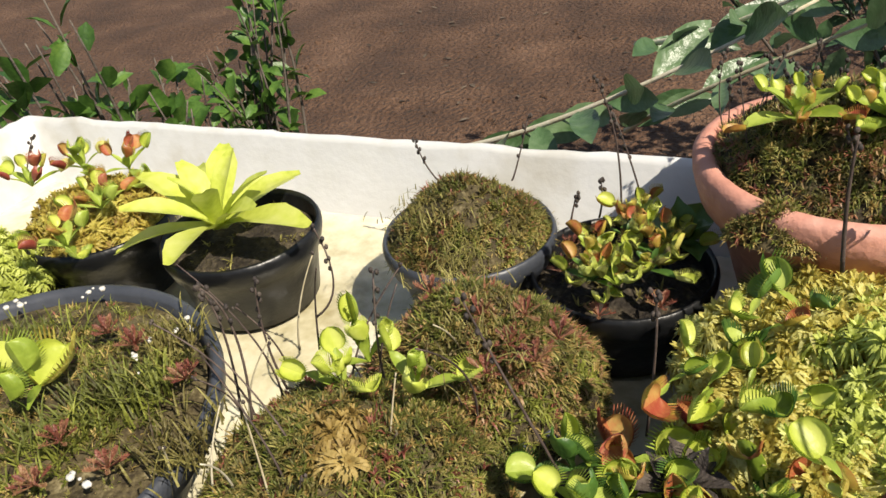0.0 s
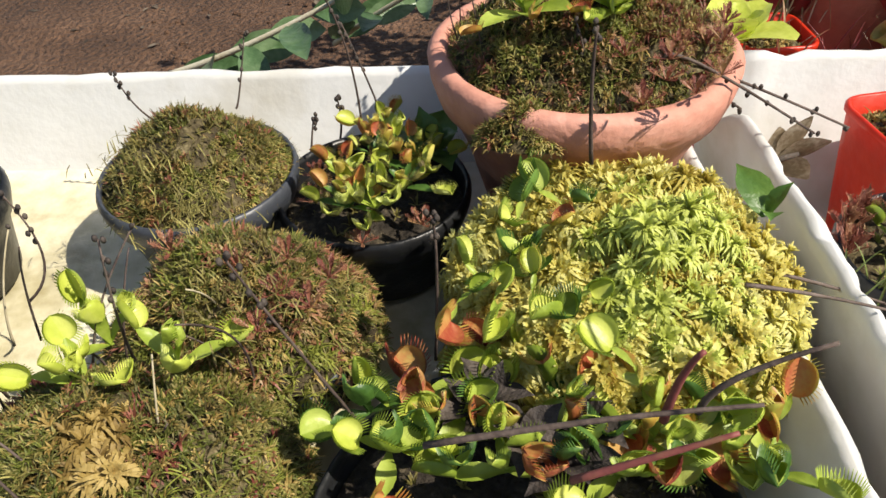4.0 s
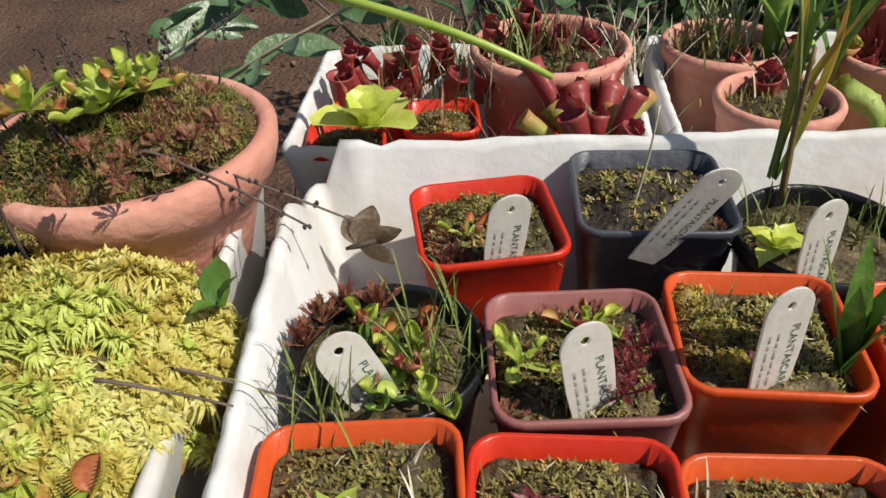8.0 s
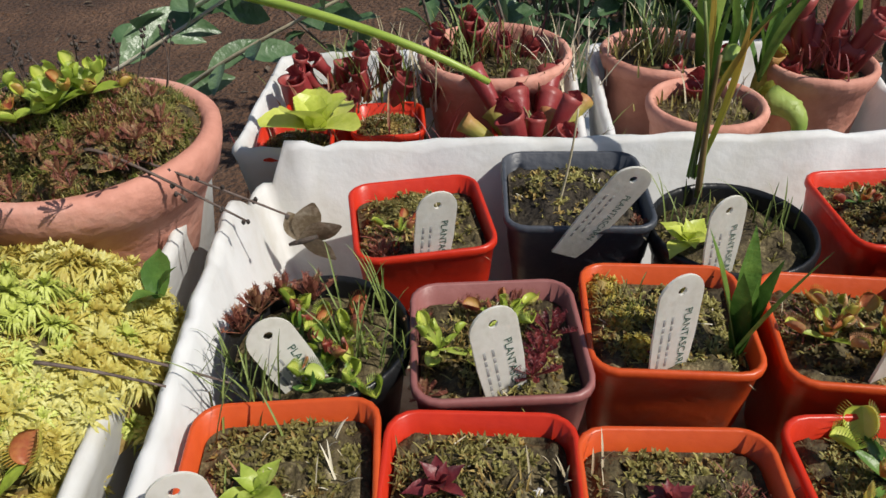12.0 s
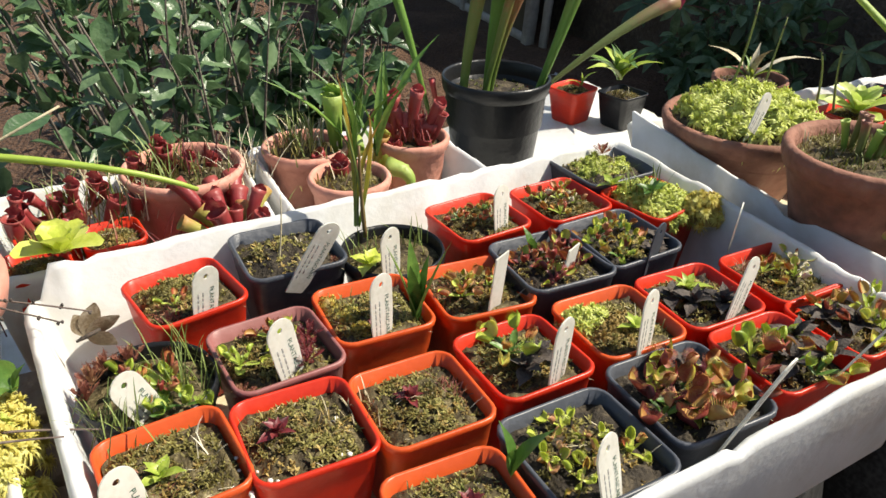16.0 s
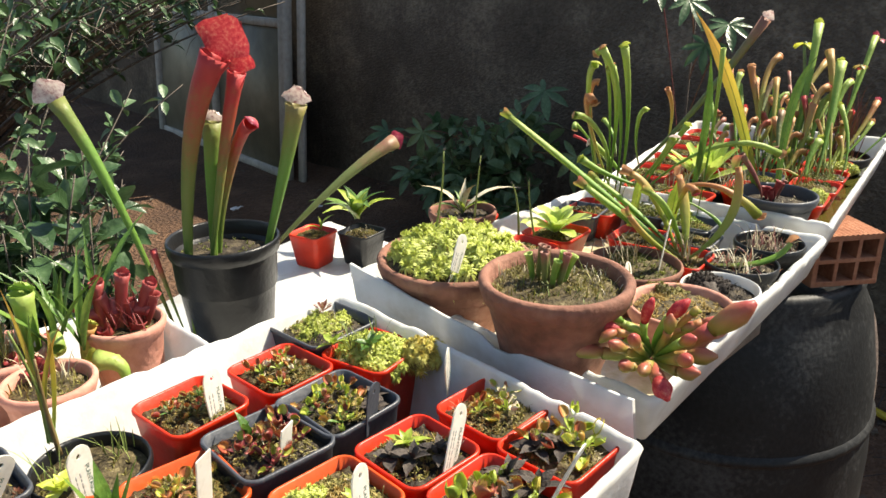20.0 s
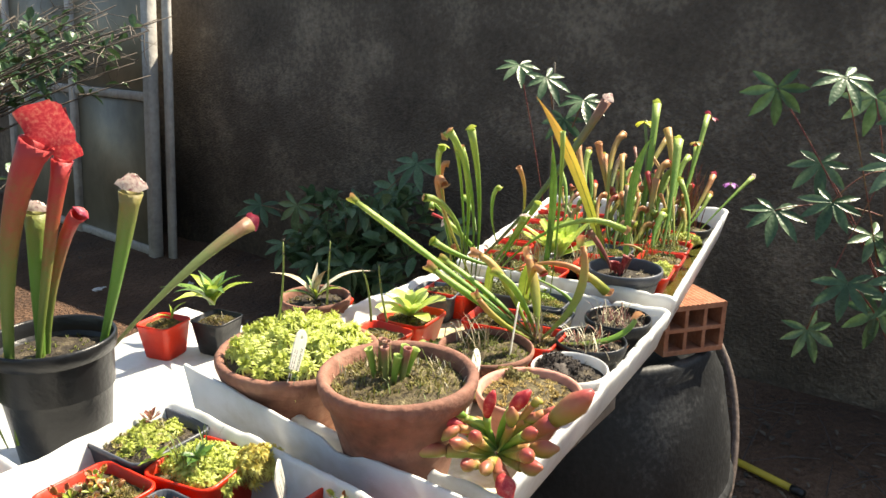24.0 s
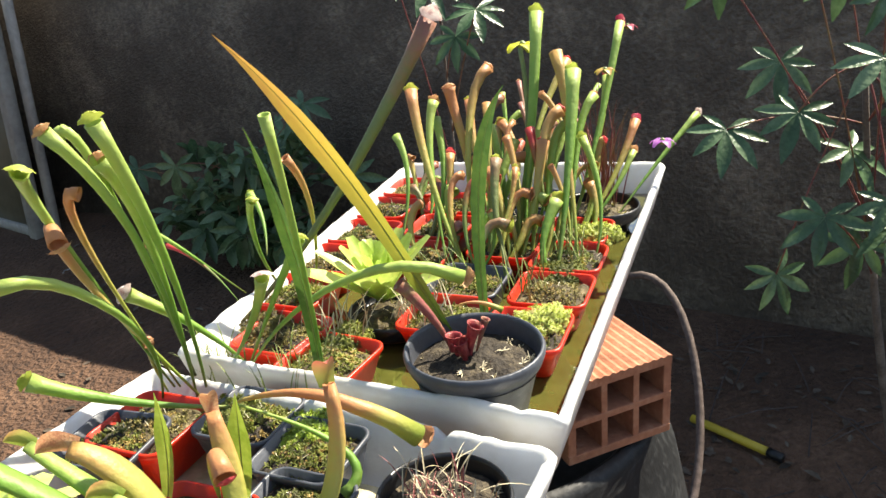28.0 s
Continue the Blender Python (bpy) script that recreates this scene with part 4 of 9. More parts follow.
def grass(x, y, z, n, length, mat, label, seed=0, spread=0.01, w=0.0007, lean=0.5):
    rng, s = random.Random(seed), Shape()
    for i in range(n):
        d = (unit(rng) * lean + Vector((0, 0, 1))).normalized()
        p = Vector((rng.gauss(0, spread), rng.gauss(0, spread), 0))
        l = length * rng.uniform(0.5, 1.1)
        e = p + d * l + Vector((rng.gauss(0, 0.15), rng.gauss(0, 0.15), -0.12)) * l
        pts = through_mid(p, (p + e) / 2 + Vector((0, 0, 0.13 * l)), e, 6)
        blade(s, pts, [w, w, w * 0.9, w * 0.8, w * 0.5, w * 0.1], 0.3)
    ob = tagged(part("grass_tuft", s, mat), label, "grass", kind="stuff")
    ob.location = (x, y, z)
    return ob


def stalk(pts, r, mat, label, beads=0, seed=0, name="dry_flower_stalk", bead=0.0011, bead_mat="dead"):
    """A thin dried stem with seed heads near its end."""
    rng = random.Random(seed)
    t = thing(name, label, "stalk", "", pts[0])
    o = Vector(pts[0])
    path = [Vector(p) - o for p in (bez(*pts, 12) if len(pts) == 3 else [Vector(p) for p in pts])]
    s = Shape()
    tube(s, path, [r * (1 - 0.5 * i / len(path)) for i in range(len(path))], 5)
    part("stem", s, mat, t)
    for i in range(beads):
        p = path[-1 - int(i * 0.6) % max(1, len(path) // 2)] + unit(rng) * bead * 1.6
        s = Shape()
        s.loops([[(p.x + bead * q * math.cos(a), p.y + bead * q * math.sin(a), p.z + bead * zz * 1.3) for a in (2 * math.pi * k / 6 for k in range(6))] for q, zz in ((0.3, -1), (0.9, -0.4), (1, 0.2), (0.5, 0.9))], True, True, True)
        part("seed_head", s, bead_mat, t)
    return t


def pitcher(plant, base, mid, tip, r, mat, hood_mat=None, hood=1.0, curl=0.35, face=None, n=13, stem=0.2, belly=1.25):
    """A trumpet along a curve, open at the mouth, with a hood behind it."""
    o = plant.matrix_basis.inverted()
    swollen = hood < 0
    hood = abs(hood)
    r *= 0.64
    hood *= 1.5 if r > 0.009 else 0.95
    path = [o @ p for p in through_mid(base, mid, tip, n)]
    if curl >= 0.7 and not swollen:
        # cobra-like tips nod towards the front and the tube sways on its way up
        to = (Vector(face) if face else Vector((-0.6, -0.8, 0))).normalized()
        sway = Vector((-to.y, to.x, 0)) * ((1 if int(tip[0] * 1000) % 2 else -1) * 0.06 * (path[-1] - path[0]).length)
        for i in range(n):
            u = max(0.0, (i / (n - 1) - 0.72) / 0.28)
            path[i] = path[i] + sway * math.sin(math.pi * 1.0 * i / (n - 1)) + to * (3.2 * r * u * u) - Vector((0, 0, 2.4 * r * u ** 3))
    radii = []
    for i in range(n):
        t = i / (n - 1)
        radii.append(r * (stem + (1.05 - stem) * t ** belly))
    radii[-1] = r * 1.2
    fr = frames(path)
    s = Shape()
    rings = []
    k = 12
    for (p, d, a, b), q in zip(fr, radii):
        rings.append([p + a * q * math.cos(2 * math.pi * i / k) + b * q * 0.9 * math.sin(2 * math.pi * i / k) for i in range(k)])
    if swollen:
        c = rings[int(n * 0.64):]
        rings = rings[:int(n * 0.64) + 1]
        k0 = len(c)
        bulb = []
        for j, ring in enumerate(c):
            t = j / (k0 - 1)
            m = sum(ring, Vector()) / k
            q = r * (0.62 + 0.42 * math.sin(math.pi * t * 0.75)) * (1 if t < 0.99 else 0.7)
            pp, dd, aa, bb = fr[int(n * 0.64) + j]
            bulb.append([pp + aa * q * math.cos(2 * math.pi * i / k) + bb * q * math.sin(2 * math.pi * i / k) for i in range(k)])
        tip_ring = [fr[-1][0] + fr[-1][1] * r * 0.7 + fr[-1][2] * r * 0.25 * math.cos(2 * math.pi * i / k) + fr[-1][3] * r * 0.25 * math.sin(2 * math.pi * i / k) for i in range(k)]
        bulb.append(tip_ring)
        s.loops(rings, True, True, True)
        ob = part("pitcher", s, mat, plant)
        s = Shape()
        s.loops(bulb, True, True, True)
        part("hood", s, hood_mat or mat, ob)
        return ob
    p, d, a, b = fr[-1]
    for depth, q in ((0.05, 0.98), (0.6, 0.75), (2.0, 0.6)):
        c = p - d * (depth * r)
        rings.append([c + a * r * q * math.cos(2 * math.pi * i / k) + b * r * q * 0.9 * math.sin(2 * math.pi * i / k) for i in range(k)])
    s.loops(rings, True, True, True)
    # the wing along the front
    ob = part("pitcher", s, mat, plant)
    if hood_mat:
        look_to = (Vector(face) if face else Vector((-0.6, -0.8, 0))).normalized()
        front = look_to - d * look_to.dot(d)
        front = front.normalized() if front.length > 1e-3 else b
        side = d.cross(front).normalized()
        h = Shape()
        v, f = [], []
        nu, nv = 8, 9
        root = p - front * r * 0.85 - d * r * 0.15
        ln, turn = r * hood * 1.9, curl * 2.6 + 1e-4
        for j in range(nv + 1):
            q = j / nv
            wid = r * (0.75 * (1 - q) + hood * 0.95 * math.sin(math.pi * (0.12 + 0.80 * q)) ** 0.8 * min(1, q * 2.5))
            ang = turn * q
            c = root + d * (ln * math.sin(ang) / turn) + front * (ln * (1 - math.cos(ang)) / turn)
            inward = front * math.cos(ang) - d * math.sin(ang)
            for i in range(nu + 1):
                u = 2 * i / nu - 1
                rip = 0.20 * r * math.sin(i * 2.3 + j * 1.9) * abs(u) * q
                v.append(c + side * (wid * u) + inward * (0.42 * wid * u * u + rip))
        for j in range(nv):
            for i in range(nu):
                a0 = j * (nu + 1) + i
                f.append((a0, a0 + 1, a0 + nu + 2, a0 + nu + 1))
        h.add(v, f)
        part("hood", h, hood_mat, ob)
    return ob


def keeled(plant, base, mid, tip, r, mat, lid, n=15):
    """A flattened tube with a keel, widest above its middle, under a narrow pointed lid."""
    o = plant.matrix_basis.inverted()
    path = [o @ q for q in through_mid(base, mid, tip, n)]
    rings, k = [], 12
    fr = frames(path)
    for i, (p, d, a, b) in enumerate(fr):
        t = i / (n - 1)
        q = r * (0.22 + 0.78 * math.sin(math.pi * min(1.0, t / 1.36)) ** 1.2)
        ring = []
        for j in range(k):
            g = 2 * math.pi * j / k
            keel = 0.55 * q * max(0.0, math.cos(g)) ** 6 * math.sin(math.pi * min(1.0, t * 1.05))
            ring.append(p + a * (q * 0.82 * math.cos(g) + keel) + b * (q * 0.55 * math.sin(g)))
        rings.append(ring)
    s = Shape()
    p, d, a, b = fr[-1]
    m = [sum((v[j] for v in rings[-1]), 0.0) / k for j in range(3)]
    m = Vector(m)
    for depth, f in ((0.15, 0.85), (1.6, 0.6)):
        rings.append([m + (v - m) * f - d * (depth * r) for v in rings[n - 1]])
    s.loops(rings, True, True, True)
    ob = part("pitcher", s, mat, plant)
    # the lid rises behind the mouth and bows over it
    nod = Vector((-0.6, -0.8, 0))
    nod = (nod - d * nod.dot(d)).normalized()
    pts = [m - nod * (0.55 * r) - d * (0.3 * r) + d * (r * 1.9 * math.sin(1.9 * i / 8)) + nod * (r * 1.5 * (1 - math.cos(1.9 * i / 8))) for i in range(9)]
    h = Shape()
    blade(h, pts, [r * w for w in (0.55, 0.62, 0.7, 0.78, 0.78, 0.68, 0.5, 0.28, 0.03)], 0.45, d)
    part("hood", h, lid, ob)
    return ob


# ---- plant labels ----
def label_word():
    cu = bpy.data.curves.new("word", "FONT")
    cu.body, cu.size = "PLANTASCARN", 0.0052
    cu.fill_mode = "BOTH"
    tmp = bpy.data.objects.new("word", cu)
    me = bpy.data.meshes.new_from_object(tmp)
    bpy.data.objects.remove(tmp)
    me.materials.clear()
    me.materials.append(M["ink_green"])
    return me


WORD = label_word()
TAG_BODY = {}


def plant_tag(hole, foot, label="ivory plastic plant label with green lettering", face=(0.42, -1, 0.3), width=0.0215, writing=True, holed=True, mat="tag", extra=0.008):
    """A round-topped label pushed into the earth, its hole near the top."""
    hole, foot = Vector(hole), Vector(foot)
    up = (hole - foot).normalized()
    n = Vector(face)
    n = (n - up * n.dot(up)).normalized()
    side = up.cross(n)
    length = (hole - foot).length + extra
    t = thing("plant_label", label, "plant label", "plant labels", (0, 0, 0))
    m = Matrix((side, up, n)).transposed().to_4x4()
    m.translation = foot - up * 0.004
    t.matrix_basis = m
    key = (round(length, 3), holed, mat)
    if key not in TAG_BODY:
        L, w = length + 0.004, width / 2
        outer = [(-w * 0.82, 0), (w * 0.82, 0), (w, L * 0.5), (w, L - w)]
        outer += [(w * math.cos(a), L - w + w * math.sin(a)) for a in (math.pi * i / 12 for i in range(1, 12))]
        outer += [(-w, L - w), (-w, L * 0.5)]
        if not holed:
            outer = [(-w * 0.7, 0), (w * 0.7, 0), (w * 0.7, L), (-w * 0.7, L - 0.002)]
        s = Shape()
        if holed:
            k = len(outer)
            hr, hy = 0.0021, L - extra
            c = [math.atan2(y - hy, x) for x, y in outer]
            inner = [(hr * math.cos(a), hy + hr * math.sin(a)) for a in c]
            s.loops([[(x, y, 0.0006) for x, y in inner], [(x, y, 0.0006) for x, y in outer], [(x, y, -0.0006) for x, y in outer], [(x, y, -0.0006) for x, y in inner], [(x, y, 0.0006) for x, y in inner]])
        else:
            s.loops([[(x, y, 0.0006) for x, y in outer], [(x, y, -0.0006) for x, y in outer]], True, True, True)
        TAG_BODY[key] = s.mesh("label_body", M[mat], False)
    part("label_body", TAG_BODY[key], None, t)
    if writing:
        ob = new("lettering", WORD)
        ob.parent = t
        ob.matrix_basis = Matrix.Translation((0.0030, length - 0.014, 0.0009)) @ pose(0, 0, 0, 0, 0, -90)
        for i, (dx, l) in enumerate(((-0.0025, 0.026), (-0.0065, 0.034))):
            s = Shape()
            k = 0
            y = length - 0.017
            while y > length - 0.017 - l:
                step = (0.004, 0.0028, 0.0052)[k % 3]
                s.box(dx - 0.0006, dx + 0.0006, y - step, y, 0.00065, 0.00075, 0.00003)
                y -= step + 0.0009
                k += 1
            part("print_bar", s, "ink_grey", t)
    return t


def long_leaf(base, mid, tip, width, mat, label):
    """A sword leaf along a curve."""
    t = thing("sword_leaf", label, "leaf", "sword leaves", base)
    o = Vector(base)
    path = [p - o for p in through_mid(base, mid, tip, 14)]
    s = Shape()
    widths = [width * (0.35 + 0.65 * math.sin(math.pi * min(1, (i / 13) * 0.62 + 0.12))) * (1 if i < 9 else max(0.03, (13 - i) / 4.5)) for i in range(14)]
    blade(s, path, widths, 0.35, Vector((0.3, -0.9, 0.2)).cross(Vector((0, 0, 1))) + Vector((0, 0.001, 0)))
    b = part("blade", s, mat, t)
    s = Shape()
    tube(s, [p - Vector((0, 0, 0.0004)) for p in path], [width * 0.09 * (1 - 0.85 * i / 13) for i in range(14)], 5)
    part("midrib", s, "stalk_green", b, "pale raised midrib")
    return t


def long_stem(a, m, b):
    t = thing("flower_scape", "slender green flower stem among the pitchers", "scape", "", a)
    o = Vector(a)
    s = Shape()
    tube(s, [p - o for p in through_mid(a, m, b, 12)], [0.003] * 12, 7)
    part("stem", s, "stalk_green", t)


def flower(x, y, z, r, mat, label, n):
    t = thing("flower", label, "flower", "", (x, y, z))
    me = leaf_mesh((mat, "petal", r), r * 1.6, r * 1.0, mat, 0.5, 0.2, (0.4, 0.9, 1.0, 0.7, 0.3))
    for i in range(n):
        put("petal", me, t, (0, 0, 0), i * 360 / n + 10, 10)
    s = Shape()
    s.loops([circ(r * q, -r * 0.3 * k, 8) for q, k in ((0.1, -1), (0.4, 0), (0.3, 1), (0.1, 1.6))], True, True, True)
    part("centre", s, "stalk_green", t)
    return t


# ---- labels, pitchers and stalks ----
plant_tag((0.002, -0.001, 0.920), (-0.003, 0.002, 0.874))
plant_tag((0.099, 0.007, 0.930), (0.072, 0.015, 0.880))
plant_tag((-0.067, -0.084, 0.908), (-0.050, -0.083, 0.868))
plant_tag((0.028, -0.093, 0.924), (0.036, -0.092, 0.876))
plant_tag((0.105, -0.078, 0.929), (0.106, -0.078, 0.874))
plant_tag((0.143, -0.009, 0.922), (0.146, -0.006, 0.876))
plant_tag((0.268, 0.027, 0.918), (0.267, 0.022, 0.882))
plant_tag((0.189, -0.178, 0.930), (0.188, -0.176, 0.882))
plant_tag((0.263, -0.175, 0.928), (0.259, -0.180, 0.882))
plant_tag((0.371, -0.166, 0.921), (0.348, -0.175, 0.882))
plant_tag((0.416, -0.108, 0.929), (0.441, -0.086, 0.882))
plant_tag((0.549, -0.002, 0.973), (0.534, -0.006, 0.949))
plant_tag((0.706, -0.109, 0.925), (0.641, -0.137, 0.890))
plant_tag((0.198, -0.086, 0.926), (0.196, -0.083, 0.882), "white cut plastic strip pushed in the earth", writing=False, holed=False)
plant_tag((0.273, -0.074, 0.908), (0.271, -0.071, 0.882), "white cut plastic strip pushed in the earth", writing=False, holed=False)
plant_tag((0.265, -0.282, 0.946), (0.246, -0.269, 0.882), "ivory plastic plant label seen edge-on")
plant_tag((0.377, -0.271, 0.933), (0.357, -0.257, 0.882), "ivory plastic plant label leaning on the rim")
plant_tag((0.146, -0.274, 0.931), (0.156, -0.278, 0.882))
plant_tag((-0.082, -0.163, 0.909), (-0.076, -0.164, 0.878))
plant_tag((0.349, -0.089, 0.918), (0.347, -0.086, 0.882), "short violet-black plastic plant label", writing=False, mat="slate")
plant_tag((0.803, -0.102, 0.948), (0.798, -0.096, 0.885), "white plastic strip in the clay pot", writing=False, holed=False)
P = thing("pitcher_plant", "tall pitchers with red and white veined hoods on green tubes", "pitcher plant", "", (0.472, 0.469, 0.729))
pitcher(P, (0.472, 0.469, 0.729), (0.486, 0.453, 0.979), (0.524, 0.414, 1.133), 0.0305, "p_red", "hood_red", hood=1.05, curl=0.12)
pitcher(P, (0.456, 0.499, 0.729), (0.416, 0.541, 0.936), (0.375, 0.584, 1.073), 0.0184, "p_tall", "hood_white", hood=1.2, curl=0.35)
pitcher(P, (0.515, 0.479, 0.729), (0.523, 0.471, 0.892), (0.533, 0.460, 1.039), 0.0222, "p_tall", "hood_white", hood=0.6, curl=0.5)
pitcher(P, (0.494, 0.474, 0.729), (0.524, 0.442, 0.950), (0.552, 0.413, 1.109), 0.0191, "p_red", "hood_red", hood=1.0, curl=0.12)
pitcher(P, (0.527, 0.480, 0.729), (0.552, 0.456, 0.897), (0.578, 0.428, 1.063), 0.0152, "p_red", "hood_mag", hood=0.6, curl=0.8)
pitcher(P, (0.555, 0.452, 0.729), (0.598, 0.406, 0.932), (0.621, 0.382, 1.061), 0.0235, "p_tall", "hood_white", hood=0.7, curl=0.3)
pitcher(P, (0.504, 0.470, 0.729), (0.507, 0.469, 0.770), (0.513, 0.462, 0.821), 0.0076, "p_red", "hood_mag", hood=0.7, curl=0.8)
pitcher(P, (0.458, 0.470, 0.729), (0.447, 0.481, 0.794), (0.437, 0.493, 0.865), 0.0076, "p_red", None)
P = thing("pitcher_plant", "leaning olive pitcher with a magenta lip rooted in the dark pot", "pitcher plant", "", (0.694, 0.652, 0.717))
pitcher(P, (0.694, 0.652, 0.717), (0.847, 0.606, 0.847), (0.980, 0.580, 0.916), 0.0228, "p_olive", "hood_mag", hood=0.7, curl=0.3, face=(0.5, -0.4, 0.2))
P = thing("pitcher_plant", "young fan-leaved pitchers, one yellow and one with a broad keel", "pitcher plant", "", (0.213, 0.269, 0.810))
pitcher(P, (0.213, 0.269, 0.810), (0.206, 0.275, 0.871), (0.204, 0.278, 0.941), 0.0190, "p_green", "p_green", hood=0.5, curl=0.5)
pitcher(P, (0.215, 0.266, 0.810), (0.219, 0.261, 0.864), (0.228, 0.252, 0.910), 0.0130, "p_green", "hood_yellow", hood=0.8, curl=0.7)
pitcher(P, (0.245, 0.268, 0.810), (0.248, 0.265, 0.852), (0.254, 0.259, 0.892), 0.0140, "p_copper", "hood_yellow", hood=0.9, curl=0.6)
pitcher(P, (0.251, 0.211, 0.810), (0.262, 0.200, 0.857), (0.244, 0.219, 0.870), 0.0170, "p_green", "hood_yellow", hood=0.7, curl=0.6)
pitcher(P, (0.217, 0.264, 0.810), (0.199, 0.282, 0.838), (0.191, 0.291, 0.864), 0.0110, "p_green", None)
P = thing("parrot_pitcher", "flushed pink and green sprawling pitchers with swollen red hoods", "pitcher plant", "", (0.578, -0.211, 0.905))
pitcher(P, (0.578, -0.211, 0.905), (0.570, -0.199, 0.918), (0.551, -0.171, 0.939), 0.0095, "p_green", "hood_red", hood=-1.0, belly=0.8, stem=0.35)
pitcher(P, (0.571, -0.214, 0.905), (0.555, -0.190, 0.908), (0.532, -0.156, 0.912), 0.0120, "p_copper", "p_flush", hood=-1.0, belly=0.8, stem=0.35)
pitcher(P, (0.569, -0.212, 0.905), (0.544, -0.174, 0.909), (0.520, -0.138, 0.912), 0.0100, "p_copper", "p_flush", hood=-1.0, belly=0.8, stem=0.35)
pitcher(P, (0.570, -0.219, 0.905), (0.549, -0.234, 0.908), (0.532, -0.253, 0.903), 0.0130, "p_flush", "hood_red", hood=-1.0, belly=0.8, stem=0.35)
pitcher(P, (0.587, -0.211, 0.905), (0.596, -0.244, 0.929), (0.609, -0.282, 0.968), 0.0165, "p_flush", "p_flush", hood=-1.0, belly=0.8, stem=0.35)
pitcher(P, (0.581, -0.217, 0.905), (0.578, -0.239, 0.916), (0.579, -0.268, 0.927), 0.0120, "p_copper", "p_flush", hood=-1.0, belly=0.8, stem=0.35)
pitcher(P, (0.586, -0.209, 0.905), (0.590, -0.215, 0.933), (0.599, -0.230, 0.959), 0.0100, "p_green", "hood_red", hood=-1.0, belly=0.8, stem=0.35)
pitcher(P, (0.577, -0.210, 0.905), (0.554, -0.212, 0.924), (0.534, -0.217, 0.944), 0.0090, "p_copper", "p_flush", hood=-1.0, belly=0.8, stem=0.35)
pitcher(P, (0.577, -0.217, 0.905), (0.567, -0.239, 0.908), (0.560, -0.264, 0.917), 0.0110, "p_copper", "p_flush", hood=-1.0, belly=0.8, stem=0.35)
pitcher(P, (0.581, -0.209, 0.905), (0.573, -0.197, 0.931), (0.551, -0.164, 0.933), 0.0080, "p_green", "p_copper", hood=-1.0, belly=0.8, stem=0.35)
pitcher(P, (0.584, -0.213, 0.905), (0.599, -0.237, 0.937), (0.615, -0.261, 0.942), 0.0090, "p_copper", "p_flush", hood=-1.0, belly=0.8, stem=0.35)
pitcher(P, (0.571, -0.214, 0.905), (0.547, -0.214, 0.909), (0.523, -0.215, 0.921), 0.0090, "p_copper", "p_flush", hood=-1.0, belly=0.8, stem=0.35)
pitcher(P, (0.583, -0.212, 0.905), (0.577, -0.203, 0.928), (0.579, -0.207, 0.960), 0.0080, "p_green", "hood_red", hood=-1.0, belly=0.8, stem=0.35)
pitcher(P, (0.582, -0.211, 0.905), (0.559, -0.194, 0.930), (0.540, -0.183, 0.927), 0.0080, "p_copper", "p_flush", hood=-1.0, belly=0.8, stem=0.35)
pitcher(P, (0.584, -0.213, 0.905), (0.591, -0.224, 0.930), (0.605, -0.246, 0.937), 0.0090, "p_copper", "p_flush", hood=-1.0, belly=0.8, stem=0.35)
pitcher(P, (0.578, -0.211, 0.905), (0.583, -0.201, 0.917), (0.586, -0.188, 0.926), 0.0080, "p_green", "p_copper", hood=-1.0, belly=0.8, stem=0.35)
pitcher(P, (0.580, -0.214, 0.905), (0.580, -0.224, 0.928), (0.577, -0.228, 0.951), 0.0090, "p_copper", "p_flush", hood=-1.0, belly=0.8, stem=0.35)
pitcher(P, (0.574, -0.212, 0.905), (0.552, -0.206, 0.918), (0.530, -0.199, 0.933), 0.0090, "p_copper", "p_flush", hood=-1.0, belly=0.8, stem=0.35)
pitcher(P, (0.580, -0.215, 0.905), (0.576, -0.236, 0.927), (0.570, -0.254, 0.942), 0.0090, "p_green", "p_flush", hood=-1.0, belly=0.8, stem=0.35)
pitcher(P, (0.572, -0.217, 0.905), (0.548, -0.226, 0.915), (0.524, -0.234, 0.921), 0.0090, "p_copper", "p_flush", hood=-1.0, belly=0.8, stem=0.35)
pitcher(P, (0.577, -0.217, 0.905), (0.564, -0.243, 0.919), (0.547, -0.262, 0.934), 0.0100, "p_copper", "p_flush", hood=-1.0, belly=0.8, stem=0.35)
pitcher(P, (0.581, -0.210, 0.905), (0.569, -0.192, 0.931), (0.560, -0.177, 0.944), 0.0070, "p_green", None, hood=-1.0, belly=0.8, stem=0.35)
pitcher(P, (0.583, -0.213, 0.905), (0.596, -0.232, 0.943), (0.602, -0.241, 0.953), 0.0070, "p_copper", None, hood=-1.0, belly=0.8, stem=0.35)
P = thing("pitcher_plant", "copper-tipped hooded pitchers arching out of a red pot", "pitcher plant", "", (0.886, -0.080, 0.878))
keeled(P, (0.886, -0.080, 0.880), (0.836, 0.022, 0.965), (0.767, 0.117, 1.057), 0.0075, "p_green", "p_copper")
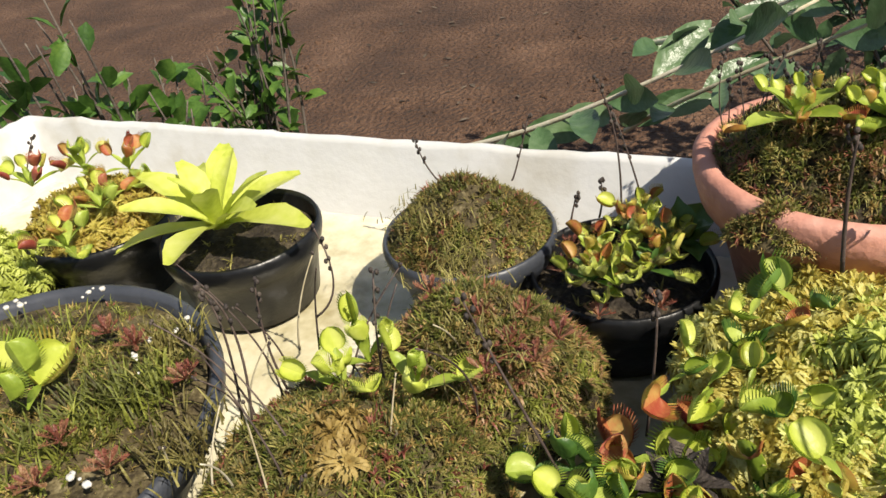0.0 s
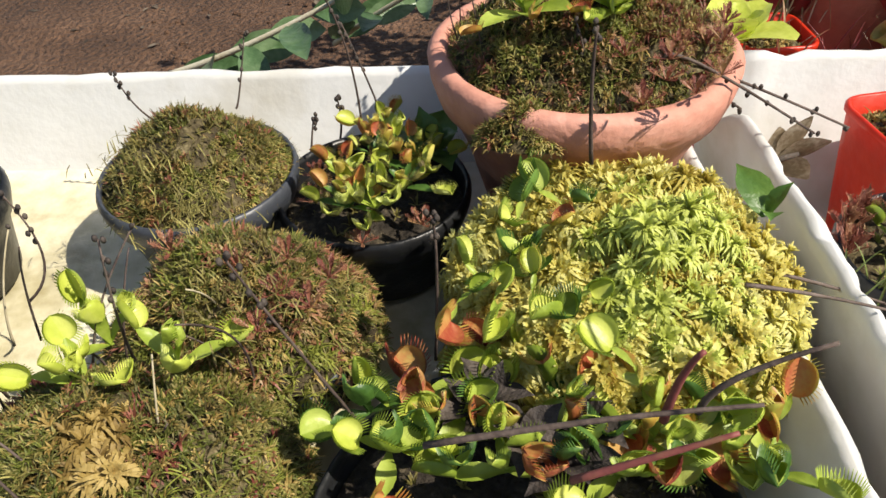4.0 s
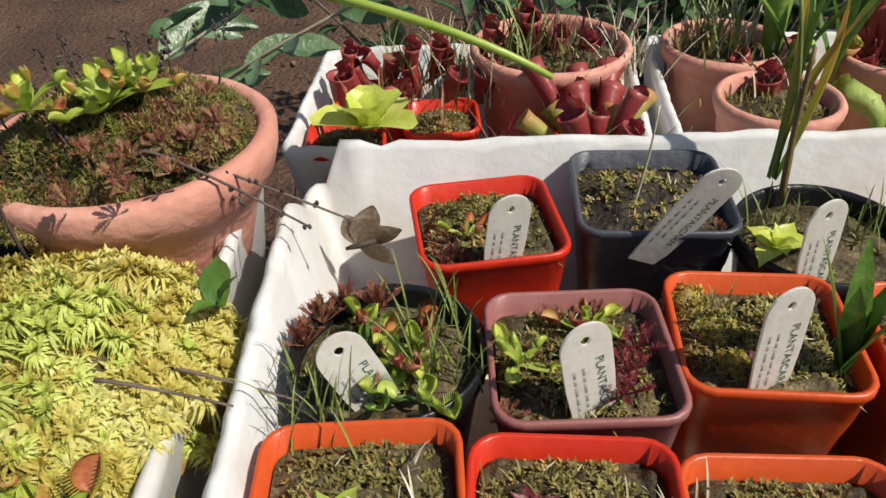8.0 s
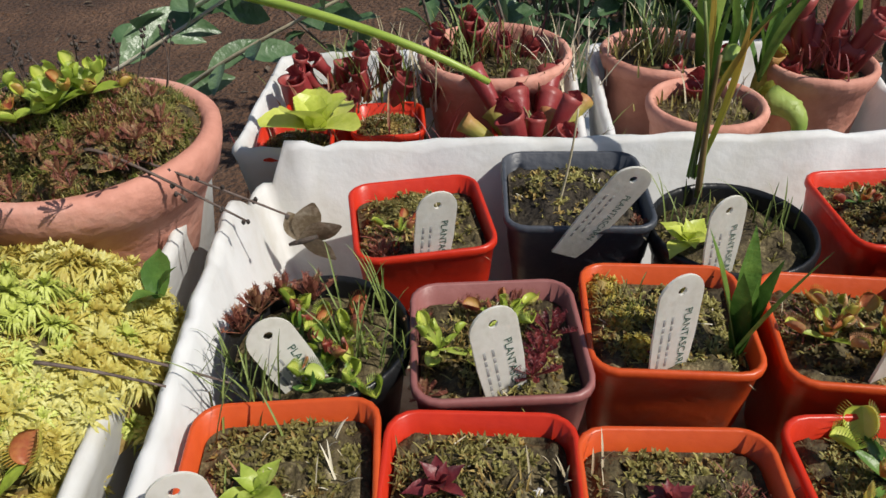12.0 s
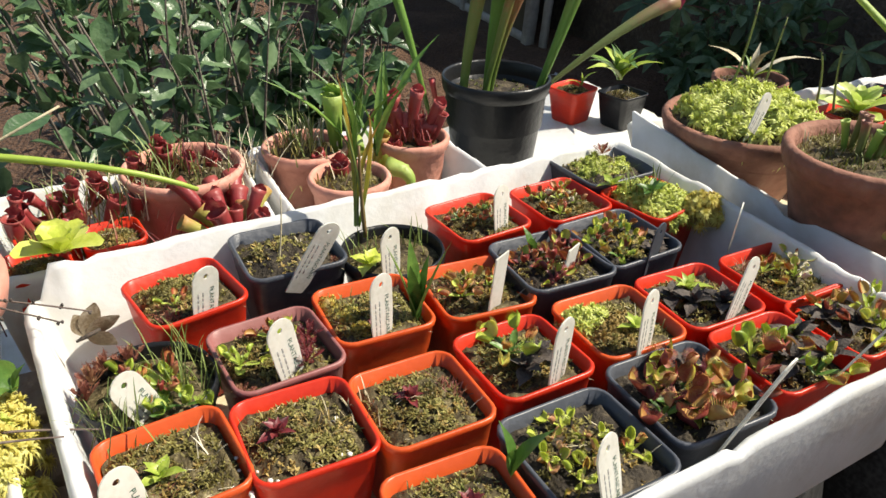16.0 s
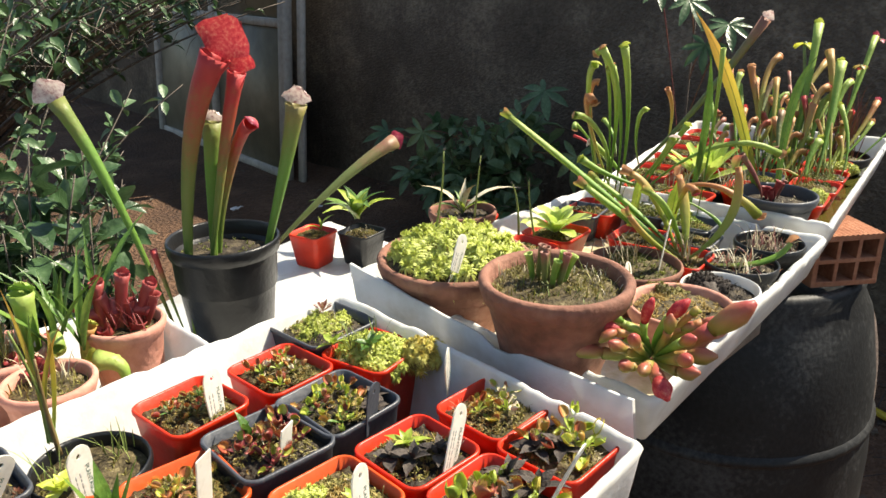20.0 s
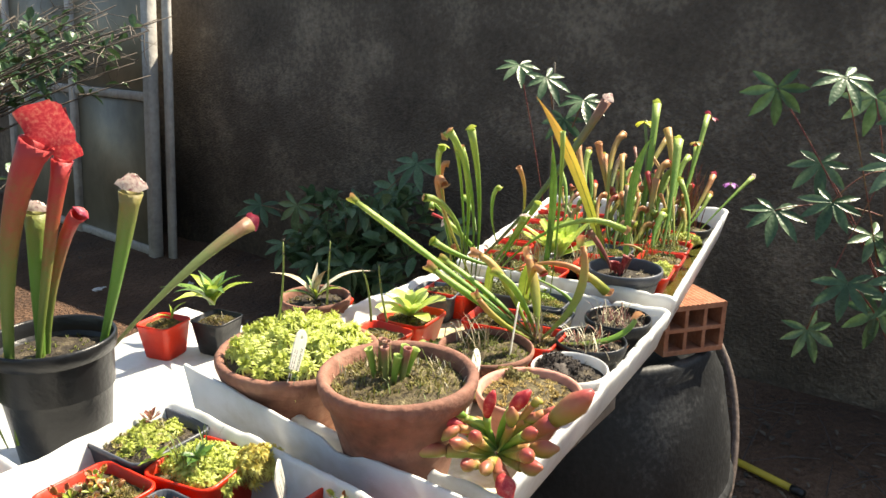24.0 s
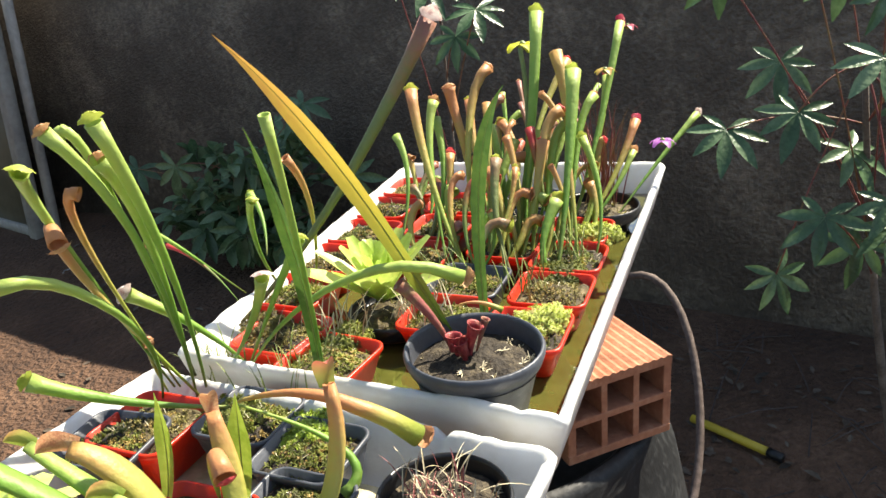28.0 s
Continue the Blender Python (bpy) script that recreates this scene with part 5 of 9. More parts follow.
for base, mid, tip, r, mat, lid in (
        ((0.879, -0.083, 0.878), (0.867, -0.046, 0.956), (0.852, -0.016, 0.989), 0.0190, "p_copper", "hood_pink"),
        ((0.884, -0.090, 0.878), (0.833, -0.039, 0.930), (0.794, 0.013, 0.978), 0.0200, "p_green", "p_flush"),
        ((0.887, -0.082, 0.878), (0.871, -0.026, 0.928), (0.858, 0.040, 0.970), 0.0150, "p_green", "p_copper"),
        ((0.877, -0.088, 0.878), (0.926, -0.120, 0.931), (0.952, -0.113, 0.995), 0.0190, "p_copper", "p_flush"),
        ((0.888, -0.086, 0.878), (0.905, -0.069, 0.933), (0.920, -0.049, 0.979), 0.0150, "p_copper", "hood_pink"),
        ((0.881, -0.081, 0.878), (0.911, -0.163, 0.886), (0.937, -0.198, 0.916), 0.0150, "p_green", "hood_pink"),
        ((0.880, -0.088, 0.878), (0.825, -0.068, 0.917), (0.802, -0.048, 0.951), 0.0160, "p_copper", "p_flush"),
        ((0.889, -0.085, 0.878), (0.863, -0.071, 0.941), (0.850, -0.048, 0.969), 0.0160, "p_green", "p_copper")):
    keeled(P, base, mid, tip, r * 0.44, mat, lid)
grass(0.885, -0.082, 0.882, 26, 0.045, "straw", "dry leaf ends round the pitcher crown", 78, 0.010, 0.0009)
grass(0.908, -0.152, 0.880, 46, 0.030, "straw", "dry twiggy growth in a black pot", 79, 0.016, 0.0006, 0.9)
grass(0.905, -0.150, 0.880, 30, 0.024, "sundew", "red sundew leaves in a black pot", 80, 0.014, 0.0008, 0.9)
grass(1.004, -0.148, 0.880, 50, 0.030, "stalk_red", "red and straw growth in a black pot", 81, 0.016, 0.0006, 0.9)
grass(1.006, -0.146, 0.880, 40, 0.032, "straw", "red and straw growth in a black pot", 82, 0.014, 0.0006, 0.9)
P = thing("pitcher_plant", "slender green pitchers with pale crinkled lids", "pitcher plant", "", (1.046, 0.117, 0.875))
pitcher(P, (1.046, 0.117, 0.875), (1.019, 0.093, 1.012), (0.984, 0.087, 1.129), 0.0086, "p_green", "hood_yellow", hood=1.44, curl=0.5)
pitcher(P, (1.037, 0.120, 0.875), (1.004, 0.097, 1.027), (0.961, 0.108, 1.127), 0.0077, "p_green", "hood_pink", hood=1.28, curl=0.6)
pitcher(P, (1.037, 0.114, 0.875), (0.982, 0.123, 1.016), (0.962, 0.126, 1.066), 0.0095, "p_copper", "hood_pink", hood=1.28, curl=0.7)
pitcher(P, (1.213, 0.232, 0.875), (1.153, 0.267, 0.950), (1.137, 0.275, 0.973), 0.0069, "p_green", "hood_pink", hood=1.28, curl=0.7)
pitcher(P, (1.094, 0.113, 0.875), (1.061, 0.130, 0.928), (1.022, 0.156, 0.973), 0.0095, "p_green", "hood_white", hood=1.44, curl=0.5)
pitcher(P, (1.221, 0.175, 0.875), (1.198, 0.171, 0.946), (1.178, 0.161, 1.018), 0.0069, "p_green", "hood_yellow", hood=1.28, curl=0.7)
pitcher(P, (1.247, 0.160, 0.875), (1.231, 0.133, 0.976), (1.205, 0.133, 1.040), 0.0069, "p_copper", None)
pitcher(P, (1.135, 0.178, 0.875), (1.231, 0.113, 0.978), (1.319, 0.027, 1.152), 0.0129, "p_olive", "hood_white", hood=1.28, curl=0.4)
pitcher(P, (1.086, 0.107, 0.875), (1.103, 0.012, 0.969), (1.140, -0.075, 0.987), 0.0086, "p_green", "hood_pink", hood=1.76, curl=0.8, face=(0.3, -0.9, 0.0))
pitcher(P, (1.094, 0.113, 0.875), (1.103, 0.069, 0.956), (1.110, 0.042, 1.003), 0.0086, "p_green", "hood_yellow", hood=1.28, curl=0.6)
pitcher(P, (1.052, -0.017, 0.875), (1.028, -0.037, 1.005), (1.000, -0.052, 1.136), 0.0052, "p_green", None)
pitcher(P, (1.032, 0.151, 0.875), (1.025, 0.144, 0.915), (1.018, 0.139, 0.949), 0.0060, "p_copper", "hood_pink", hood=1.28, curl=0.8)
P = thing("pitcher_plant", "dense clump of copper and green trumpet pitchers", "pitcher plant", "", (1.332, 0.011, 0.870))
pitcher(P, (1.332, 0.011, 0.870), (1.382, 0.081, 0.965), (1.434, 0.132, 1.058), 0.0103, "p_copper", "hood_yellow", hood=1.28, curl=0.6)
pitcher(P, (1.350, 0.049, 0.870), (1.423, 0.106, 0.978), (1.468, 0.123, 1.038), 0.0095, "p_green", "hood_pink", hood=1.28, curl=0.6)
pitcher(P, (1.375, 0.027, 0.870), (1.440, 0.081, 0.967), (1.503, 0.131, 1.068), 0.0112, "p_copper", "hood_pink", hood=1.12, curl=0.8)
pitcher(P, (1.378, 0.021, 0.870), (1.462, 0.059, 0.977), (1.538, 0.092, 1.085), 0.0103, "p_copper", "hood_pink", hood=1.12, curl=0.8)
pitcher(P, (1.389, -0.009, 0.870), (1.479, 0.004, 0.969), (1.577, 0.031, 1.127), 0.0120, "p_green", "hood_yellow", hood=1.28, curl=0.5)
pitcher(P, (1.387, -0.051, 0.870), (1.482, -0.046, 0.972), (1.554, -0.003, 1.083), 0.0112, "p_copper", None)
pitcher(P, (1.365, -0.076, 0.870), (1.444, -0.060, 0.965), (1.521, -0.038, 1.067), 0.0129, "p_green", "hood_yellow", hood=1.12, curl=0.6)
pitcher(P, (1.383, -0.039, 0.870), (1.456, -0.030, 0.951), (1.524, -0.008, 1.040), 0.0112, "p_copper", "hood_red", hood=0.96, curl=0.8)
pitcher(P, (1.473, -0.043, 0.870), (1.569, -0.047, 0.962), (1.638, -0.038, 1.039), 0.0086, "p_green", "hood_red", hood=1.28, curl=0.5)
pitcher(P, (1.456, -0.049, 0.870), (1.560, -0.050, 0.972), (1.672, -0.044, 1.102), 0.0086, "p_green", "hood_mag", hood=1.44, curl=0.4)
P = thing("pitcher_plant", "shorter copper pitchers filling the front of the clump", "pitcher plant", "", (1.459, -0.056, 0.870))
pitcher(P, (1.459, -0.056, 0.870), (1.532, -0.079, 0.930), (1.600, -0.088, 0.992), 0.0086, "p_copper", "hood_mag", hood=1.44, curl=0.6)
pitcher(P, (1.544, -0.074, 0.870), (1.623, -0.107, 0.928), (1.698, -0.140, 0.980), 0.0069, "p_green", "hood_white", hood=1.44, curl=0.4)
pitcher(P, (1.356, -0.011, 0.870), (1.401, -0.009, 0.918), (1.438, -0.006, 0.958), 0.0086, "p_copper", "hood_pink", hood=1.44, curl=0.8)
pitcher(P, (1.354, -0.005, 0.870), (1.388, -0.026, 0.896), (1.426, -0.023, 0.935), 0.0103, "p_copper", "hood_red", hood=0.96, curl=0.9)
pitcher(P, (1.339, 0.036, 0.870), (1.341, 0.078, 0.900), (1.380, 0.105, 0.953), 0.0077, "p_copper", "hood_pink", hood=1.12, curl=0.9)
pitcher(P, (1.345, 0.018, 0.870), (1.380, 0.049, 0.926), (1.420, 0.070, 0.978), 0.0077, "p_copper", "hood_pink", hood=1.12, curl=0.8)
pitcher(P, (1.337, 0.000, 0.870), (1.372, 0.027, 0.924), (1.414, 0.042, 0.978), 0.0077, "p_red", "hood_pink", hood=1.12, curl=0.8)
pitcher(P, (1.356, -0.051, 0.870), (1.389, -0.053, 0.906), (1.429, -0.045, 0.951), 0.0077, "p_copper", "hood_pink", hood=1.28, curl=0.8)
pitcher(P, (1.495, -0.049, 0.870), (1.548, -0.074, 0.909), (1.601, -0.085, 0.952), 0.0069, "p_green", "hood_pink", hood=1.60, curl=0.6)
pitcher(P, (1.395, -0.027, 0.870), (1.449, -0.007, 0.937), (1.503, 0.002, 0.998), 0.0077, "p_green", None)
P = thing("pitcher_plant", "green pitcher tubes standing at the back of the clump", "pitcher plant", "", (1.373, 0.133, 0.870))
pitcher(P, (1.373, 0.133, 0.870), (1.435, 0.151, 0.941), (1.468, 0.185, 0.992), 0.0077, "p_green", None)
pitcher(P, (1.357, 0.076, 0.870), (1.425, 0.092, 0.949), (1.472, 0.125, 1.016), 0.0086, "p_green", None)
pitcher(P, (1.403, -0.002, 0.870), (1.459, 0.029, 0.944), (1.496, 0.062, 1.003), 0.0086, "p_green", None)
pitcher(P, (1.404, -0.050, 0.870), (1.475, -0.035, 0.952), (1.530, -0.019, 1.020), 0.0103, "p_green", "hood_yellow", hood=0.80, curl=0.7)
pitcher(P, (1.427, -0.068, 0.870), (1.498, -0.058, 0.948), (1.574, -0.034, 1.044), 0.0086, "p_green", "hood_pink", hood=0.96, curl=0.7)
pitcher(P, (1.477, -0.055, 0.870), (1.533, -0.051, 0.928), (1.585, -0.043, 0.983), 0.0077, "p_copper", "hood_red", hood=1.12, curl=0.7)
pitcher(P, (1.379, -0.028, 0.870), (1.442, 0.003, 0.953), (1.470, 0.028, 0.998), 0.0077, "p_copper", None)
pitcher(P, (1.408, -0.062, 0.870), (1.460, -0.020, 0.949), (1.495, 0.008, 1.003), 0.0086, "p_red", None)
pitcher(P, (1.366, 0.008, 0.870), (1.422, 0.029, 0.941), (1.489, 0.061, 1.033), 0.0077, "p_copper", None)
P = thing("pitcher_plant", "green and pale pitchers leaning over the tray's corner", "pitcher plant", "", (1.036, 0.146, 0.880))
pitcher(P, (1.035, 0.145, 0.880), (0.966, 0.130, 1.044), (0.935, 0.103, 1.108), 0.0083, "p_green", "hood_yellow", hood=1.60, curl=0.4)
pitcher(P, (1.056, 0.141, 0.880), (1.006, 0.123, 1.074), (0.986, 0.134, 1.117), 0.0077, "p_green", "hood_pink", hood=1.28, curl=0.6)
pitcher(P, (1.055, 0.143, 0.880), (1.026, 0.118, 1.024), (1.002, 0.118, 1.096), 0.0102, "p_green", "hood_pink", hood=1.12, curl=0.6)
pitcher(P, (1.037, 0.140, 0.880), (0.989, 0.142, 1.035), (0.985, 0.126, 1.075), 0.0077, "p_copper", None)
pitcher(P, (1.018, 0.140, 0.880), (0.973, 0.111, 0.976), (0.911, 0.122, 1.052), 0.0077, "p_green", "hood_pink", hood=0.96, curl=0.7)
pitcher(P, (1.076, 0.120, 0.880), (1.069, 0.071, 0.940), (1.057, 0.036, 0.992), 0.0083, "p_green", "hood_white", hood=1.76, curl=0.5)
pitcher(P, (1.299, 0.279, 0.879), (1.334, 0.311, 0.911), (1.357, 0.349, 0.934), 0.0070, "p_green", "hood_yellow", hood=1.28, curl=0.6)
pitcher(P, (1.185, 0.214, 0.880), (1.179, 0.251, 0.921), (1.174, 0.296, 0.939), 0.0045, "p_red", None)
P = thing("pitcher_plant", "long pale pitchers reaching across the tray corner", "pitcher plant", "", (0.987, 0.011, 0.930))
pitcher(P, (0.975, 0.004, 0.934), (0.931, 0.051, 0.953), (0.892, 0.087, 0.982), 0.0090, "p_green", "hood_yellow", hood=1.12, curl=0.6)
pitcher(P, (0.978, 0.005, 0.934), (0.994, -0.060, 0.953), (1.009, -0.103, 0.925), 0.0109, "p_copper", "hood_pink", hood=1.76, curl=0.9, face=(0.5, -0.6, 0.2))
pitcher(P, (0.979, 0.003, 0.934), (1.002, -0.070, 0.902), (0.984, -0.080, 0.879), 0.0077, "p_green", None)
pitcher(P, (0.906, -0.056, 0.930), (0.902, -0.068, 0.957), (0.896, -0.078, 0.983), 0.0083, "p_copper", "hood_red", hood=0.96, curl=0.9)
P = thing("pitcher_plant", "thicket of short hooked copper pitchers", "pitcher plant", "", (1.368, -0.029, 0.872))
pitcher(P, (1.368, -0.029, 0.872), (1.426, -0.025, 0.932), (1.478, -0.016, 0.993), 0.0106, "p_copper", "hood_red", hood=0.80, curl=0.54)
pitcher(P, (1.325, 0.007, 0.872), (1.360, -0.004, 0.902), (1.384, 0.008, 0.934), 0.0054, "p_green", "hood_pink", hood=1.41, curl=0.64)
pitcher(P, (1.342, -0.039, 0.872), (1.376, -0.003, 0.928), (1.419, 0.016, 0.986), 0.0093, "p_olive", "hood_yellow", hood=1.06, curl=0.69)
pitcher(P, (1.370, -0.025, 0.872), (1.390, -0.013, 0.901), (1.411, 0.005, 0.930), 0.0065, "p_copper", "hood_yellow", hood=1.04, curl=0.75)
pitcher(P, (1.389, 0.067, 0.872), (1.430, 0.088, 0.922), (1.469, 0.107, 0.972), 0.0087, "p_copper", "hood_red", hood=1.38, curl=0.60)
pitcher(P, (1.398, 0.023, 0.872), (1.438, 0.031, 0.917), (1.466, 0.070, 0.965), 0.0101, "p_red", "hood_pink", hood=1.25, curl=0.60)
pitcher(P, (1.385, -0.014, 0.872), (1.441, -0.011, 0.928), (1.491, -0.001, 0.987), 0.0085, "p_copper", "hood_red", hood=0.96, curl=0.80)
pitcher(P, (1.369, -0.021, 0.872), (1.403, 0.002, 0.920), (1.433, 0.034, 0.969), 0.0105, "p_copper", None, hood=1.04, curl=0.41)
pitcher(P, (1.380, 0.027, 0.872), (1.431, 0.040, 0.929), (1.496, 0.024, 0.986), 0.0097, "p_copper", "hood_pink", hood=1.12, curl=0.91)
pitcher(P, (1.404, 0.022, 0.872), (1.440, 0.029, 0.911), (1.484, 0.024, 0.951), 0.0086, "p_green", "hood_pink", hood=1.07, curl=0.54)
pitcher(P, (1.363, 0.030, 0.872), (1.423, 0.028, 0.930), (1.484, 0.023, 0.990), 0.0090, "p_green", None, hood=1.33, curl=0.59)
pitcher(P, (1.330, 0.052, 0.872), (1.360, 0.048, 0.901), (1.383, 0.057, 0.929), 0.0104, "p_olive", "hood_red", hood=0.91, curl=0.92)
pitcher(P, (1.328, 0.006, 0.872), (1.384, -0.007, 0.922), (1.430, -0.002, 0.974), 0.0052, "p_copper", "hood_yellow", hood=1.15, curl=0.42)
pitcher(P, (1.359, 0.000, 0.872), (1.396, 0.022, 0.922), (1.439, 0.032, 0.972), 0.0087, "p_red", None, hood=1.12, curl=0.91)
pitcher(P, (1.372, -0.024, 0.872), (1.409, -0.020, 0.911), (1.449, -0.019, 0.951), 0.0102, "p_green", "hood_pink", hood=0.90, curl=0.80)
pitcher(P, (1.318, -0.010, 0.872), (1.346, -0.001, 0.907), (1.382, -0.004, 0.941), 0.0095, "p_olive", "hood_yellow", hood=1.31, curl=0.76)
P = thing("pitcher_plant", "crowded young pitchers along the tray's edge", "pitcher plant", "", (1.357, -0.066, 0.872))
pitcher(P, (1.357, -0.066, 0.872), (1.384, -0.054, 0.908), (1.420, -0.056, 0.943), 0.0106, "p_green", "hood_yellow", hood=1.31, curl=0.45)
pitcher(P, (1.413, -0.021, 0.872), (1.477, -0.021, 0.934), (1.539, -0.021, 0.998), 0.0060, "p_green", "hood_pink", hood=0.94, curl=0.58)
pitcher(P, (1.457, -0.018, 0.872), (1.476, 0.008, 0.905), (1.510, 0.006, 0.935), 0.0076, "p_red", "hood_pink", hood=1.20, curl=0.74)
pitcher(P, (1.411, -0.100, 0.872), (1.463, -0.091, 0.931), (1.503, -0.055, 0.993), 0.0073, "p_green", "hood_yellow", hood=1.41, curl=0.53)
pitcher(P, (1.363, -0.072, 0.872), (1.378, -0.057, 0.898), (1.401, -0.051, 0.923), 0.0067, "p_green", "hood_pink", hood=0.88, curl=0.65)
pitcher(P, (1.416, -0.033, 0.872), (1.452, -0.037, 0.906), (1.476, -0.015, 0.941), 0.0062, "p_copper", "hood_pink", hood=0.86, curl=0.45)
pitcher(P, (1.483, -0.034, 0.872), (1.519, -0.023, 0.912), (1.567, -0.036, 0.951), 0.0057, "p_copper", "hood_red", hood=1.07, curl=0.81)
pitcher(P, (1.461, -0.072, 0.872), (1.493, -0.074, 0.902), (1.516, -0.058, 0.933), 0.0098, "p_copper", "hood_pink", hood=1.14, curl=0.63)
pitcher(P, (1.470, 0.008, 0.872), (1.506, 0.036, 0.921), (1.552, 0.047, 0.970), 0.0071, "p_red", "hood_pink", hood=0.91, curl=0.56)
pitcher(P, (1.376, -0.097, 0.872), (1.415, -0.079, 0.923), (1.452, -0.058, 0.976), 0.0053, "p_copper", "hood_red", hood=1.38, curl=0.61)
pitcher(P, (1.450, -0.012, 0.872), (1.491, 0.014, 0.926), (1.526, 0.054, 0.983), 0.0074, "p_copper", "hood_pink", hood=1.36, curl=0.80)
pitcher(P, (1.390, -0.078, 0.872), (1.429, -0.057, 0.925), (1.463, -0.025, 0.979), 0.0055, "p_copper", "hood_pink", hood=1.02, curl=0.78)
pitcher(P, (1.448, -0.021, 0.872), (1.498, -0.014, 0.924), (1.536, 0.017, 0.978), 0.0098, "p_red", "hood_pink", hood=1.07, curl=0.50)
pitcher(P, (1.449, -0.059, 0.872), (1.500, -0.062, 0.919), (1.539, -0.043, 0.968), 0.0104, "p_copper", "hood_yellow", hood=0.86, curl=0.93)
P = thing("pitcher_plant", "tall green and copper pitchers at the tray's far end", "pitcher plant", "", (1.606, 0.092, 0.872))
pitcher(P, (1.606, 0.092, 0.872), (1.650, 0.101, 0.915), (1.682, 0.141, 0.960), 0.0106, "p_copper", "hood_yellow", hood=1.22, curl=0.55)
pitcher(P, (1.596, 0.037, 0.872), (1.653, 0.081, 0.942), (1.709, 0.122, 1.016), 0.0052, "p_olive", "hood_pink", hood=1.15, curl=0.60)
pitcher(P, (1.595, 0.060, 0.872), (1.678, 0.080, 0.954), (1.773, 0.071, 1.037), 0.0097, "p_copper", "hood_red", hood=1.04, curl=0.63)
pitcher(P, (1.632, -0.011, 0.872), (1.666, 0.028, 0.921), (1.711, 0.045, 0.968), 0.0074, "p_copper", "hood_pink", hood=1.07, curl=0.88)
pitcher(P, (1.555, 0.003, 0.872), (1.624, 0.021, 0.942), (1.671, 0.077, 1.018), 0.0068, "p_copper", "hood_pink", hood=1.28, curl=0.71)
pitcher(P, (1.610, 0.101, 0.872), (1.647, 0.131, 0.917), (1.690, 0.146, 0.961), 0.0091, "p_copper", "hood_red", hood=0.90, curl=0.43)
pitcher(P, (1.573, 0.027, 0.872), (1.622, 0.061, 0.932), (1.666, 0.101, 0.994), 0.0053, "p_olive", None, hood=1.14, curl=0.67)
pitcher(P, (1.497, -0.002, 0.872), (1.550, 0.013, 0.929), (1.604, 0.027, 0.988), 0.0097, "p_red", None, hood=1.25, curl=0.67)
pitcher(P, (1.481, 0.000, 0.872), (1.537, 0.018, 0.934), (1.598, 0.025, 0.998), 0.0069, "p_olive", "hood_yellow", hood=1.01, curl=0.77)
pitcher(P, (1.607, 0.110, 0.872), (1.664, 0.122, 0.926), (1.724, 0.132, 0.982), 0.0090, "p_green", None, hood=1.15, curl=0.89)
pitcher(P, (1.602, 0.003, 0.872), (1.667, 0.023, 0.939), (1.747, 0.012, 1.006), 0.0055, "p_green", None, hood=1.41, curl=0.66)
pitcher(P, (1.593, 0.136, 0.872), (1.667, 0.141, 0.936), (1.731, 0.168, 1.005), 0.0064, "p_green", "hood_pink", hood=0.94, curl=0.89)
pitcher(P, (1.498, 0.098, 0.872), (1.576, 0.105, 0.946), (1.644, 0.130, 1.024), 0.0103, "p_olive", "hood_pink", hood=0.98, curl=0.75)
pitcher(P, (1.614, 0.028, 0.872), (1.658, 0.050, 0.921), (1.718, 0.040, 0.968), 0.0056, "p_olive", None, hood=1.42, curl=0.86)
pitcher(P, (1.479, 0.057, 0.872), (1.530, 0.102, 0.942), (1.583, 0.138, 1.014), 0.0091, "p_copper", "hood_yellow", hood=1.02, curl=0.47)
pitcher(P, (1.504, 0.023, 0.872), (1.549, 0.058, 0.932), (1.598, 0.086, 0.993), 0.0054, "p_copper", "hood_pink", hood=1.42, curl=0.91)
P = thing("pitcher_plant", "slim pitchers among the red pots", "pitcher plant", "", (1.484, 0.189, 0.872))
pitcher(P, (1.484, 0.189, 0.872), (1.527, 0.192, 0.911), (1.565, 0.210, 0.953), 0.0095, "p_red", "hood_pink", hood=1.30, curl=0.93)
pitcher(P, (1.457, 0.160, 0.872), (1.478, 0.160, 0.893), (1.491, 0.183, 0.915), 0.0079, "p_olive", "hood_pink", hood=0.94, curl=0.56)
pitcher(P, (1.372, 0.070, 0.872), (1.401, 0.067, 0.900), (1.420, 0.087, 0.929), 0.0062, "p_copper", None, hood=0.94, curl=0.78)
pitcher(P, (1.455, 0.139, 0.872), (1.481, 0.152, 0.904), (1.513, 0.159, 0.935), 0.0078, "p_green", None, hood=1.18, curl=0.92)
pitcher(P, (1.363, 0.055, 0.872), (1.394, 0.076, 0.915), (1.429, 0.090, 0.957), 0.0107, "p_green", None, hood=1.30, curl=0.93)
pitcher(P, (1.494, 0.174, 0.872), (1.521, 0.205, 0.911), (1.553, 0.226, 0.950), 0.0077, "p_copper", "hood_pink", hood=1.01, curl=0.75)
pitcher(P, (1.496, 0.165, 0.872), (1.517, 0.188, 0.902), (1.553, 0.181, 0.930), 0.0073, "p_olive", "hood_pink", hood=0.88, curl=0.63)
pitcher(P, (1.428, 0.115, 0.872), (1.442, 0.123, 0.891), (1.467, 0.115, 0.909), 0.0077, "p_green", "hood_pink", hood=1.26, curl=0.85)
pitcher(P, (1.386, 0.106, 0.872), (1.420, 0.104, 0.905), (1.449, 0.117, 0.938), 0.0087, "p_olive", "hood_pink", hood=1.20, curl=0.41)
P = thing("maroon_pitcher_plant", "squat maroon pitchers with flared lips behind the tray", "pitcher plant", "", (-0.009, 0.268, 0.868))
